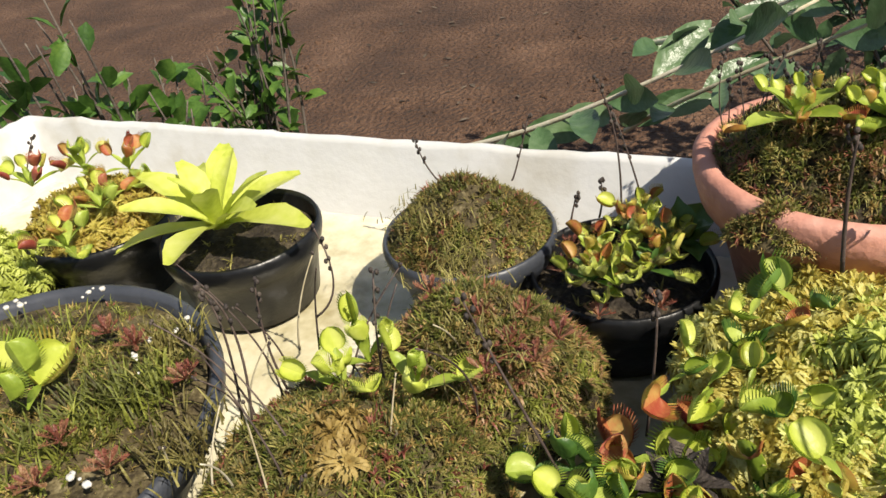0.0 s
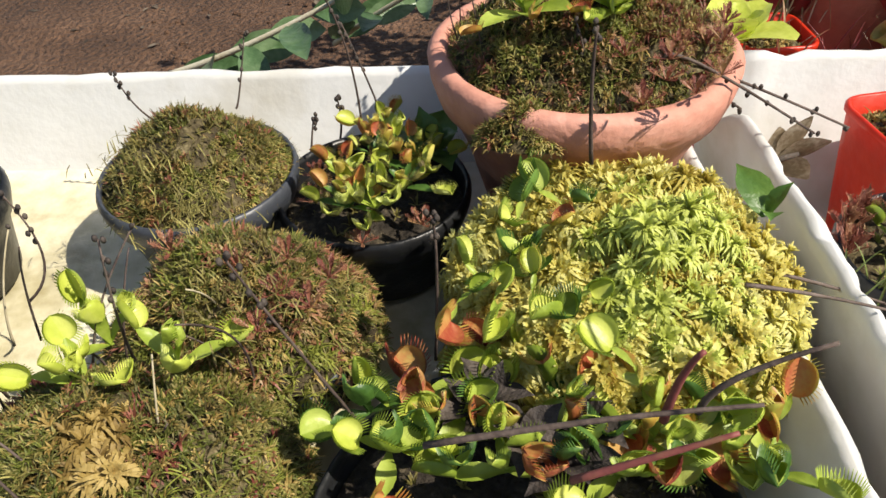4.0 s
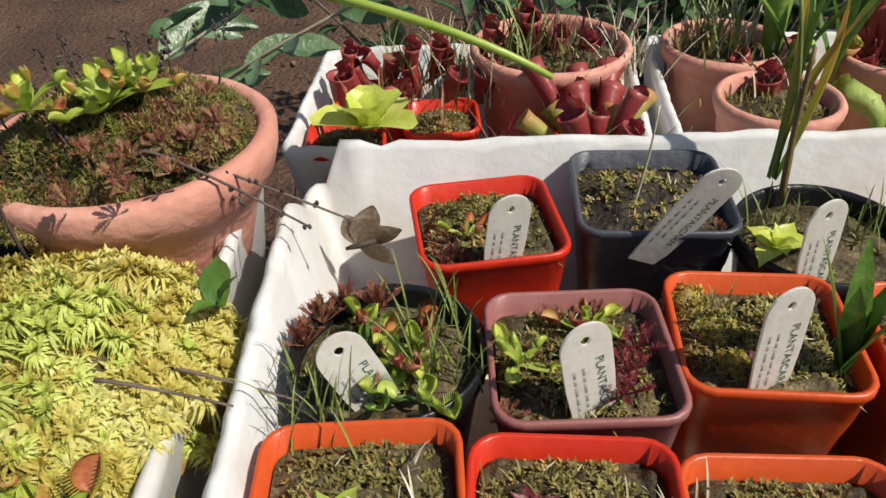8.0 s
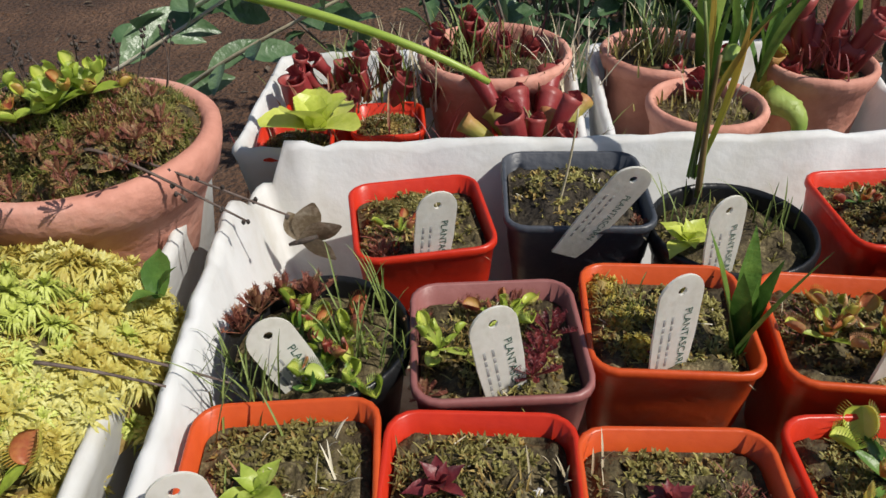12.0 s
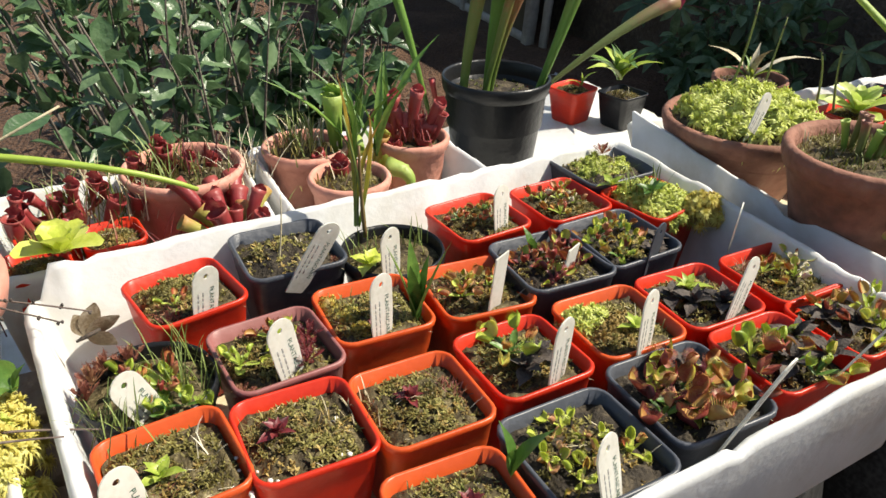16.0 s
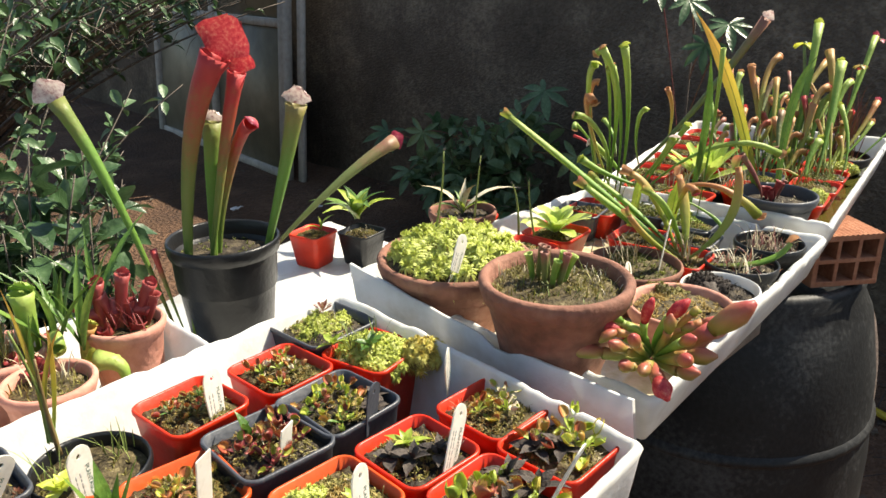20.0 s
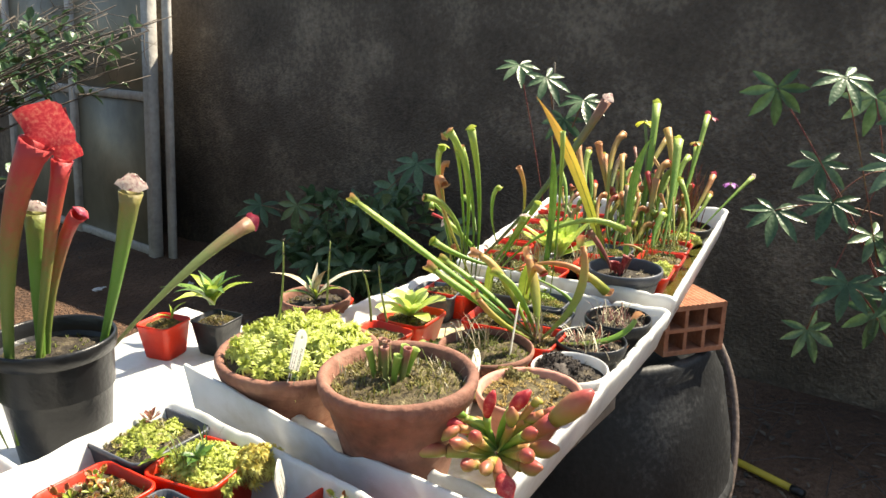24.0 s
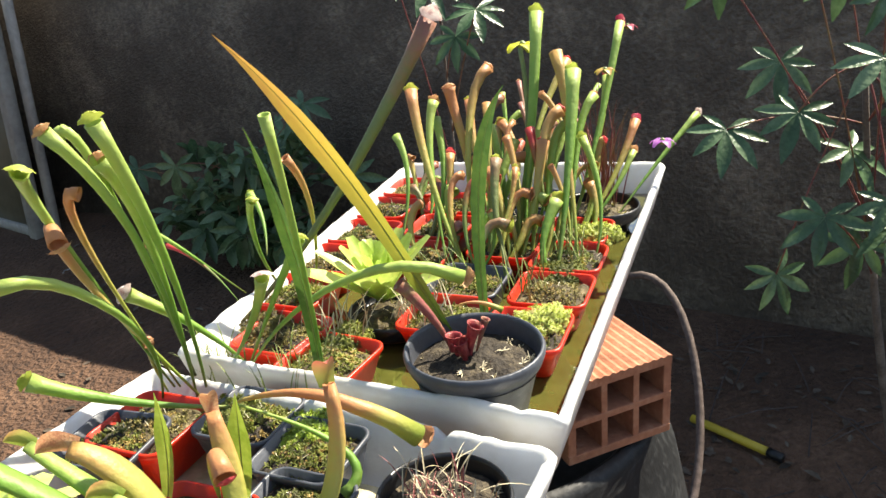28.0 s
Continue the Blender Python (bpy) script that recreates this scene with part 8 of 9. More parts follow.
fly_trap(0.262, -0.245, 0.886, 5, 0.026, "large fly trap with blood-red gaping traps", 304, size=0.016, leaf="green" if 4 % 2 else "lime", traps=("trap_red", "trap_orange", "maroon"))
fly_trap(0.228, -0.235, 0.886, 5, 0.026, "large fly trap with blood-red gaping traps", 305, size=0.016, leaf="green" if 5 % 2 else "lime", traps=("trap_red", "trap_orange", "maroon"))
fly_trap(0.280, -0.245, 0.886, 5, 0.026, "large fly trap with blood-red gaping traps", 306, size=0.016, leaf="green" if 6 % 2 else "lime", traps=("trap_red", "trap_orange", "maroon"))
rosette(0.275, -0.205, 0.889, 8, 0.018, 0.012, "dead", "withered black fly trap leaves", "dead leaves", 11, (0, 60), group="withered leaves", name="withered_leaves")
fly_trap(0.175, -0.140, 0.887, 7, 0.026, "olive and red fly trap with long leaves", 310, leaf="green", size=0.014, lift=(5, 50))
rosette(0.190, -0.150, 0.889, 8, 0.020, 0.012, "dead", "withered black fly trap leaves", "dead leaves", 12, (0, 60), group="withered leaves", name="withered_leaves")
rosette(0.175, -0.160, 0.889, 8, 0.020, 0.012, "dead", "withered black fly trap leaves", "dead leaves", 13, (0, 60), group="withered leaves", name="withered_leaves")
rosette(0.092, -0.152, 0.889, 12, 0.013, 0.007, "maroon", "dark maroon starry seedling rosette", "rosette plant", 16, (5, 70))
rosette(0.008, -0.145, 0.889, 10, 0.014, 0.007, "maroon", "small maroon seedling rosette in peat", "rosette plant", 17, (5, 70))
rosette(-0.060, -0.150, 0.889, 8, 0.018, 0.009, "lime", "bright lime seedling rosette", "rosette plant", 18, (10, 55))
rosette(0.083, -0.245, 0.889, 12, 0.014, 0.008, "maroon", "purple-black seedling rosette in damp peat", "rosette plant", 19, (5, 70))
rosette(0.115, -0.235, 0.889, 3, 0.045, 0.012, "green", "single broad green blade", "rosette plant", 20, (60, 85))
fly_trap(0.150, -0.225, 0.886, 6, 0.013, "small yellow and orange fly trap", 320, size=0.008, leaf="yellow", traps=("trap_orange", "hood_pink", "yellow"))
fly_trap(0.165, -0.215, 0.886, 6, 0.013, "small yellow and orange fly trap", 321, size=0.008, leaf="yellow", traps=("trap_orange", "hood_pink", "yellow"))
fly_trap(0.140, -0.240, 0.886, 6, 0.013, "small yellow and orange fly trap", 322, size=0.008, leaf="yellow", traps=("trap_orange", "hood_pink", "yellow"))
fly_trap(0.175, -0.235, 0.886, 6, 0.013, "small yellow and orange fly trap", 323, size=0.008, leaf="yellow", traps=("trap_orange", "hood_pink", "yellow"))
fly_trap(0.150, -0.255, 0.886, 6, 0.013, "small yellow and orange fly trap", 324, size=0.008, leaf="yellow", traps=("trap_orange", "hood_pink", "yellow"))
fly_trap(0.190, -0.250, 0.886, 6, 0.013, "small yellow and orange fly trap", 325, size=0.008, leaf="yellow", traps=("trap_orange", "hood_pink", "yellow"))
fly_trap(0.165, -0.250, 0.886, 6, 0.013, "small yellow and orange fly trap", 326, size=0.008, leaf="yellow", traps=("trap_orange", "hood_pink", "yellow"))
fly_trap(-0.045, -0.070, 0.880, 5, 0.013, "green fly trap with round toothed traps", 330, size=0.011, leaf="lime" if 0 % 2 else "green", traps=("lime", "green", "trap_red"))
fly_trap(-0.055, -0.085, 0.880, 5, 0.013, "green fly trap with round toothed traps", 331, size=0.011, leaf="lime" if 1 % 2 else "green", traps=("lime", "green", "trap_red"))
fly_trap(-0.035, -0.085, 0.880, 5, 0.013, "green fly trap with round toothed traps", 332, size=0.011, leaf="lime" if 2 % 2 else "green", traps=("lime", "green", "trap_red"))
fly_trap(-0.040, -0.055, 0.880, 5, 0.013, "green fly trap with round toothed traps", 333, size=0.011, leaf="lime" if 3 % 2 else "green", traps=("lime", "green", "trap_red"))
fly_trap(-0.060, -0.060, 0.880, 5, 0.013, "green fly trap with round toothed traps", 334, size=0.011, leaf="lime" if 4 % 2 else "green", traps=("lime", "green", "trap_red"))
fly_trap(-0.065, -0.045, 0.880, 5, 0.013, "green fly trap with round toothed traps", 335, size=0.011, leaf="lime" if 5 % 2 else "green", traps=("lime", "green", "trap_red"))
sundew(-0.085, -0.040, 0.882, 0.014, "red sundew with long thin leaves", 70, lift=(20, 75))
sundew(-0.075, -0.030, 0.882, 0.014, "red sundew with long thin leaves", 71, lift=(20, 75))
sundew(-0.060, -0.030, 0.882, 0.014, "red sundew with long thin leaves", 72, lift=(20, 75))
sundew(-0.090, -0.055, 0.882, 0.014, "red sundew with long thin leaves", 73, lift=(20, 75))
grass(-0.090, -0.080, 0.880, 22, 0.040, "stalk_green", "fine green grass round the fly traps", 5, 0.008, 0.0005)
grass(-0.030, -0.040, 0.880, 22, 0.040, "stalk_green", "fine green grass round the fly traps", 6, 0.008, 0.0005)
grass(-0.070, -0.100, 0.880, 22, 0.040, "stalk_green", "fine green grass round the fly traps", 7, 0.008, 0.0005)
grass(-0.025, -0.075, 0.880, 22, 0.040, "stalk_green", "fine green grass round the fly traps", 8, 0.008, 0.0005)
grass(0.135, 0.035, 0.880, 18, 0.030, "stalk_green", "thin grass in the pot", 11, 0.008, 0.0005)
grass(0.185, 0.030, 0.880, 18, 0.035, "stalk_green", "thin grass in the pot", 12, 0.008, 0.0005)
grass(0.060, -0.140, 0.880, 18, 0.020, "straw", "thin grass in the pot", 13, 0.008, 0.0005)
grass(-0.040, -0.140, 0.880, 18, 0.020, "straw", "thin grass in the pot", 14, 0.008, 0.0005)
grass(-0.080, -0.165, 0.880, 18, 0.020, "stalk_green", "thin grass in the pot", 15, 0.008, 0.0005)


# ---- trays behind ----
rosette(-0.088, 0.146, 0.884, 9, 0.042, 0.034, "yellow", "pale yellow-green rosette leaning out of the small tray", "rosette plant", 21, (10, 70), 0.2, 0.3, (0.5, 0.8, 1.0, 1.0, 0.8, 0.35))
grass(-0.052, 0.275, 0.860, 30, 0.06, "straw", "green and dry grass between the back pots", 30, 0.012, 0.0007)
grass(-0.034, 0.242, 0.860, 30, 0.06, "stalk_green", "green and dry grass between the back pots", 31, 0.012, 0.0007)
grass(-0.012, 0.232, 0.860, 30, 0.06, "straw", "green and dry grass between the back pots", 32, 0.012, 0.0007)
grass(0.054, 0.242, 0.860, 30, 0.06, "stalk_green", "green and dry grass between the back pots", 33, 0.012, 0.0007)
grass(0.077, 0.253, 0.860, 30, 0.06, "straw", "green and dry grass between the back pots", 34, 0.012, 0.0007)
grass(-0.078, 0.253, 0.860, 30, 0.06, "stalk_green", "green and dry grass between the back pots", 35, 0.012, 0.0007)
grass(0.102, 0.275, 0.860, 30, 0.06, "straw", "green and dry grass between the back pots", 36, 0.012, 0.0007)
rosette(0.222, 0.262, 0.870, 5, 0.13, 0.011, "green", "tall strappy green leaves behind the tray", "grass-like plant", 40, (55, 85), 0.25, 0.4)
rosette(0.244, 0.251, 0.870, 5, 0.13, 0.011, "green", "tall strappy green leaves behind the tray", "grass-like plant", 41, (55, 85), 0.25, 0.4)
rosette(0.247, 0.309, 0.870, 5, 0.13, 0.011, "green", "tall strappy green leaves behind the tray", "grass-like plant", 42, (55, 85), 0.25, 0.4)
rosette(0.294, 0.335, 0.870, 5, 0.13, 0.011, "green", "tall strappy green leaves behind the tray", "grass-like plant", 43, (55, 85), 0.25, 0.4)
grass(0.028, 0.268, 0.890, 90, 0.020, "moss_olive", "mixed grass and young growth between the back pots", 130, 0.016, 0.0008)
grass(0.010, 0.255, 0.890, 40, 0.050, "stalk_green", "mixed grass and young growth between the back pots", 131, 0.016, 0.0008)
grass(0.045, 0.270, 0.890, 40, 0.040, "maroon", "mixed grass and young growth between the back pots", 132, 0.016, 0.0008)
grass(0.168, 0.285, 0.884, 50, 0.050, "stalk_green", "mixed grass and young growth between the back pots", 133, 0.016, 0.0008)
grass(0.158, 0.275, 0.884, 90, 0.020, "moss_olive", "mixed grass and young growth between the back pots", 134, 0.016, 0.0008)
grass(0.178, 0.290, 0.884, 40, 0.040, "straw", "mixed grass and young growth between the back pots", 135, 0.016, 0.0008)
grass(0.190, 0.198, 0.870, 90, 0.015, "moss_olive", "mixed grass and young growth between the back pots", 136, 0.016, 0.0008)
grass(0.200, 0.205, 0.870, 30, 0.030, "straw", "mixed grass and young growth between the back pots", 137, 0.016, 0.0008)
grass(0.293, 0.262, 0.884, 50, 0.040, "maroon", "mixed grass and young growth between the back pots", 138, 0.016, 0.0008)
grass(-0.050, 0.250, 0.800, 60, 0.090, "stalk_green", "mixed grass and young growth between the back pots", 139, 0.016, 0.0008)
grass(-0.020, 0.170, 0.800, 70, 0.090, "maroon", "mixed grass and young growth between the back pots", 140, 0.016, 0.0008)
grass(0.030, 0.160, 0.800, 60, 0.090, "straw", "mixed grass and young growth between the back pots", 141, 0.016, 0.0008)
grass(0.060, 0.165, 0.800, 60, 0.100, "maroon", "mixed grass and young growth between the back pots", 142, 0.016, 0.0008)
grass(-0.080, 0.190, 0.870, 50, 0.030, "sundew", "mixed grass and young growth between the back pots", 143, 0.016, 0.0008)
grass(0.080, 0.170, 0.800, 60, 0.100, "stalk_green", "mixed grass and young growth between the back pots", 144, 0.016, 0.0008)
grass(-0.120, 0.200, 0.800, 60, 0.080, "maroon", "mixed grass and young growth between the back pots", 145, 0.016, 0.0008)
grass(-0.100, 0.280, 0.800, 60, 0.090, "stalk_green", "mixed grass and young growth between the back pots", 146, 0.016, 0.0008)
grass(-0.498, -0.206, 0.897, 170, 0.019, "moss", "bright hair moss tuft in the wide bowl", 160, 0.009, 0.0005, 0.7)
grass(-0.480, -0.167, 0.897, 170, 0.019, "moss", "bright hair moss tuft in the wide bowl", 161, 0.009, 0.0005, 0.7)
grass(-0.439, -0.189, 0.897, 170, 0.019, "moss_olive", "bright hair moss tuft in the wide bowl", 162, 0.009, 0.0005, 0.7)
grass(-0.494, -0.178, 0.897, 170, 0.019, "moss", "bright hair moss tuft in the wide bowl", 163, 0.009, 0.0005, 0.7)
grass(-0.563, -0.157, 0.897, 170, 0.019, "moss", "bright hair moss tuft in the wide bowl", 164, 0.009, 0.0005, 0.7)
grass(-0.491, -0.138, 0.897, 170, 0.019, "moss_olive", "bright hair moss tuft in the wide bowl", 165, 0.009, 0.0005, 0.7)
hair = random.Random(58)
for x, y in ((-0.010, 0.033), (0.254, 0.043), (0.344, 0.040), (0.194, -0.058), (0.110, -0.050), (-0.053, -0.143), (0.023, -0.148), (0.098, -0.155), (0.180, -0.147), (0.266, -0.143), (0.078, 0.055), (0.031, -0.065), (0.345, -0.144), (0.432, -0.148), (0.164, -0.240), (0.080, -0.246)):
    for mat in ("moss_olive", hair.choice(("sphag_brown", "moss", "sundew"))):
        grass(x + hair.uniform(-0.021, 0.021), y + hair.uniform(-0.021, 0.021), 0.882, 110, 0.012, mat, "fluffy hair moss tuft in a square pot", hair.randrange(999), 0.006, 0.0005, 0.9)
grass(-0.376, -0.055, 0.905, 160, 0.009, "moss_olive", "loose moss tuft on the cushion", 170, 0.012, 0.0003, 1.2)
grass(-0.337, -0.114, 0.918, 160, 0.009, "moss_olive", "loose moss tuft on the cushion", 171, 0.012, 0.0003, 1.2)
grass(-0.369, -0.163, 0.905, 160, 0.009, "moss", "loose moss tuft on the cushion", 172, 0.012, 0.0003, 1.2)
grass(-0.348, -0.177, 0.905, 160, 0.009, "moss", "loose moss tuft on the cushion", 173, 0.012, 0.0003, 1.2)
grass(-0.392, -0.162, 0.900, 160, 0.009, "moss_olive", "loose moss tuft on the cushion", 174, 0.012, 0.0003, 1.2)
grass(-0.406, -0.014, 0.910, 160, 0.009, "moss_olive", "loose moss tuft on the cushion", 175, 0.012, 0.0003, 1.2)


# ---- bowls and slab ----
sphagnum(0.598, 0.055, 0.922, 0.076, 0.076, 0.034, 150, 0.0155, "sphag_green", "fluffy lime sphagnum heaped in the clay bowl", 13)
P = thing("pitcher_plant", "cluster of short blunt green-brown pitchers in grass", "pitcher plant", "", (0.553, -0.119, 0.945))
pitcher(P, (0.557, -0.090, 0.945), (0.556, -0.088, 0.965), (0.554, -0.085, 0.981), 0.0065, "p_green", None, stem=0.6)
pitcher(P, (0.555, -0.105, 0.945), (0.555, -0.105, 0.965), (0.555, -0.104, 0.987), 0.0065, "p_olive", None, stem=0.6)
pitcher(P, (0.555, -0.114, 0.945), (0.556, -0.115, 0.964), (0.558, -0.118, 0.981), 0.0065, "p_green", None, stem=0.6)
pitcher(P, (0.562, -0.116, 0.945), (0.564, -0.119, 0.964), (0.566, -0.123, 0.987), 0.0065, "p_olive", None, stem=0.6)
pitcher(P, (0.572, -0.114, 0.945), (0.574, -0.118, 0.965), (0.578, -0.123, 0.982), 0.0065, "p_green", None, stem=0.6)
pitcher(P, (0.563, -0.091, 0.945), (0.564, -0.092, 0.965), (0.565, -0.094, 0.989), 0.0065, "p_olive", None, stem=0.6)
pitcher(P, (0.572, -0.105, 0.945), (0.574, -0.108, 0.965), (0.576, -0.112, 0.983), 0.0065, "p_green", None, stem=0.6)
pitcher(P, (0.565, -0.102, 0.945), (0.564, -0.101, 0.965), (0.563, -0.100, 0.989), 0.0065, "p_olive", None, stem=0.6)
grass(0.615, -0.107, 0.943, 60, 0.022, "moss", "fine grass in the clay bowl", 50, 0.016, 0.0006)
grass(0.603, -0.079, 0.943, 60, 0.022, "stalk_green", "fine grass in the clay bowl", 51, 0.016, 0.0006)
grass(0.575, -0.067, 0.943, 60, 0.022, "moss_olive", "fine grass in the clay bowl", 52, 0.016, 0.0006)
grass(0.547, -0.079, 0.943, 60, 0.022, "straw", "fine grass in the clay bowl", 53, 0.016, 0.0006)
grass(0.535, -0.107, 0.943, 60, 0.022, "moss", "fine grass in the clay bowl", 54, 0.016, 0.0006)
grass(0.547, -0.135, 0.943, 60, 0.022, "stalk_green", "fine grass in the clay bowl", 55, 0.016, 0.0006)
grass(0.575, -0.147, 0.943, 60, 0.022, "moss_olive", "fine grass in the clay bowl", 56, 0.016, 0.0006)
grass(0.603, -0.135, 0.943, 60, 0.022, "straw", "fine grass in the clay bowl", 57, 0.016, 0.0006)
rosette(0.845, 0.092, 0.884, 14, 0.060, 0.026, "lime_pale", "pale lime rosette of spoon-shaped leaves in a red pot", "rosette plant", 23, (8, 66), 0.25, 0.25, (0.35, 0.55, 0.8, 1.0, 0.95, 0.45))
rosette(0.750, 0.015, 0.872, 7, 0.050, 0.036, "lime_pale", "broad pale flat rosette on the tray floor", "rosette plant", 24, (4, 40), 0.15, 0.15, (0.5, 0.9, 1.0, 1.0, 0.9, 0.5))
rosette(1.243, 0.066, 0.880, 24, 0.092, 0.027, "lime_pale", "large upright lime rosette", "rosette plant", 25, (30, 84), 0.05, 0.35, (0.5, 0.8, 1.0, 1.0, 0.9, 0.4))
rosette(0.939, 0.655, 0.750, 9, 0.120, 0.030, "green", "strappy young plant with arching leaves", "young plant", 60, (25, 78), 0.45, 0.35)
rosette(0.932, 0.643, 0.755, 6, 0.100, 0.030, "lime", "strappy young plant with arching leaves", "young plant", 61, (25, 78), 0.45, 0.35)
rosette(0.795, 0.226, 0.892, 4, 0.100, 0.020, "straw", "strappy young plant with arching leaves", "young plant", 62, (25, 78), 0.45, 0.35)
rosette(0.795, 0.226, 0.892, 4, 0.060, 0.016, "green", "strappy young plant with arching leaves", "young plant", 63, (25, 78), 0.45, 0.35)
rosette(0.848, 0.656, 0.750, 3, 0.050, 0.012, "lime", "strappy young plant with arching leaves", "young plant", 64, (25, 78), 0.45, 0.35)
rosette(0.795, 0.226, 0.892, 5, 0.050, 0.012, "lime", "strappy young plant with arching leaves", "young plant", 65, (25, 78), 0.45, 0.35)
sphagnum(0.800, -0.053, 0.889, 0.026, 0.026, 0.010, 60, 0.008, "moss", "green moss patch in a pot", 30)
sphagnum(0.741, -0.137, 0.889, 0.026, 0.026, 0.010, 60, 0.008, "moss_olive", "olive moss patch in a pot", 31)
sphagnum(0.819, -0.151, 0.881, 0.026, 0.026, 0.010, 60, 0.008, "dead", "dried black moss patch", 32)
sphagnum(1.158, 0.052, 0.881, 0.026, 0.026, 0.010, 60, 0.008, "moss", "green moss patch in a pot", 35)
sphagnum(1.147, 0.139, 0.881, 0.026, 0.026, 0.010, 60, 0.008, "moss_olive", "olive moss patch in a pot", 36)
sphagnum(1.025, 0.069, 0.874, 0.026, 0.026, 0.010, 60, 0.008, "moss", "green moss patch in a pot", 37)
sphagnum(1.035, -0.009, 0.874, 0.026, 0.026, 0.010, 60, 0.008, "lime", "bright lime moss patch", 38)
sphagnum(1.249, -0.110, 0.886, 0.026, 0.026, 0.010, 60, 0.008, "sphag_green", "lime sphagnum patch in a pot", 39)
sphagnum(1.359, -0.088, 0.881, 0.026, 0.026, 0.010, 60, 0.008, "moss", "green moss patch in a pot", 40)
sphagnum(1.473, -0.085, 0.886, 0.026, 0.026, 0.010, 60, 0.008, "sphag_green", "lime sphagnum patch in a pot", 41)
sphagnum(0.792, 0.008, 0.866, 0.026, 0.026, 0.010, 60, 0.008, "moss", "green moss patch in a pot", 42)
grass(1.161, 0.054, 0.885, 40, 0.05, "straw", "fine grass among the pitchers", 70, 0.016, 0.0007)
grass(1.302, 0.028, 0.880, 40, 0.05, "stalk_green", "fine grass among the pitchers", 71, 0.016, 0.0007)
grass(1.309, -0.066, 0.880, 40, 0.05, "stalk_green", "fine grass among the pitchers", 72, 0.016, 0.0007)
grass(0.793, -0.060, 0.890, 40, 0.05, "straw", "fine grass among the pitchers", 73, 0.016, 0.0007)
grass(1.084, 0.132, 0.870, 40, 0.05, "stalk_green", "fine grass among the pitchers", 74, 0.016, 0.0007)
grass(1.405, -0.077, 0.880, 40, 0.05, "stalk_green", "fine grass among the pitchers", 75, 0.016, 0.0007)
grass(1.226, 0.009, 0.880, 40, 0.05, "straw", "fine grass among the pitchers", 76, 0.016, 0.0007)
grass(1.082, 0.050, 0.875, 40, 0.05, "stalk_green", "fine grass among the pitchers", 77, 0.016, 0.0007)
grass(1.594, -0.042, 0.880, 60, 0.17, "stalk_red", "sheaf of thin red stems behind the pitchers", 90, 0.012, 0.0010, 0.25)
P = thing("pitcher_plant", "young crimson shoots in the dark pot", "pitcher plant", "", (1.146, -0.086, 0.895))
pitcher(P, (1.147, -0.075, 0.897), (1.142, -0.065, 0.929), (1.128, -0.041, 0.968), 0.0090, "stalk_red")
pitcher(P, (1.142, -0.085, 0.897), (1.140, -0.082, 0.913), (1.140, -0.081, 0.923), 0.0110, "hood_maroon")
pitcher(P, (1.145, -0.092, 0.897), (1.146, -0.094, 0.917), (1.148, -0.098, 0.932), 0.0110, "hood_maroon")
pitcher(P, (1.154, -0.092, 0.897), (1.157, -0.097, 0.917), (1.160, -0.101, 0.932), 0.0060, "stalk_red")
pitcher(P, (1.140, -0.092, 0.897), (1.139, -0.090, 0.910), (1.138, -0.088, 0.920), 0.0110, "hood_maroon")
pitcher(P, (1.143, -0.081, 0.946), (1.152, -0.097, 0.950), (1.163, -0.115, 0.941), 0.0040, "p_copper")
long_leaf((1.176, -0.053, 0.903), (1.092, -0.028, 1.073), (1.025, 0.005, 1.179), 0.0085, "phyllode", "long yellow sword leaf scorched orange at its tip")
long_leaf((1.215, -0.070, 0.900), (1.217, -0.073, 1.035), (1.229, -0.094, 1.109), 0.0065, "green", "broad upright green sword leaf")
long_leaf((1.072, 0.006, 0.892), (1.033, -0.025, 1.028), (0.996, -0.037, 1.129), 0.0055, "green", "narrow upright green sword leaf")
long_leaf((0.946, -0.027, 0.890), (0.948, -0.031, 0.925), (0.950, -0.035, 0.970), 0.0090, "lime", "pale green leaf blade")
long_leaf((0.923, 0.021, 0.890), (0.927, 0.015, 0.929), (0.928, 0.014, 0.971), 0.0060, "lime", "pale green leaf blade")
long_leaf((0.153, 0.081, 0.885), (0.156, 0.079, 0.939), (0.173, 0.070, 0.989), 0.0028, "phyllode", "narrow copper-green sword leaf")
long_leaf((0.150, 0.082, 0.885), (0.150, 0.083, 0.961), (0.140, 0.088, 1.031), 0.0030, "phyllode", "broad arching green sword leaf")
long_leaf((0.152, 0.082, 0.885), (0.152, 0.082, 0.950), (0.155, 0.080, 1.000), 0.0035, "green", "upright green sword leaf")
long_leaf((0.153, 0.081, 0.885), (0.163, 0.075, 0.950), (0.163, 0.075, 0.995), 0.0030, "phyllode", "upright green sword leaf")
long_stem((1.416, 0.000, 0.879), (1.496, 0.012, 0.983), (1.554, 0.044, 1.088))
flower(1.572, 0.049, 1.090, 0.016, "flower", "yellow drooping flower with five petals", 5)
flower(1.693, -0.047, 1.095, 0.010, "hood_mag", "magenta flower at the clump's top", 5)
flower(1.480, -0.155, 1.001, 0.010, "flower_violet", "small violet flower at the tray's edge", 5)
flower(1.603, -0.048, 1.054, 0.010, "trap_orange", "small orange-red flower on a stem", 5)


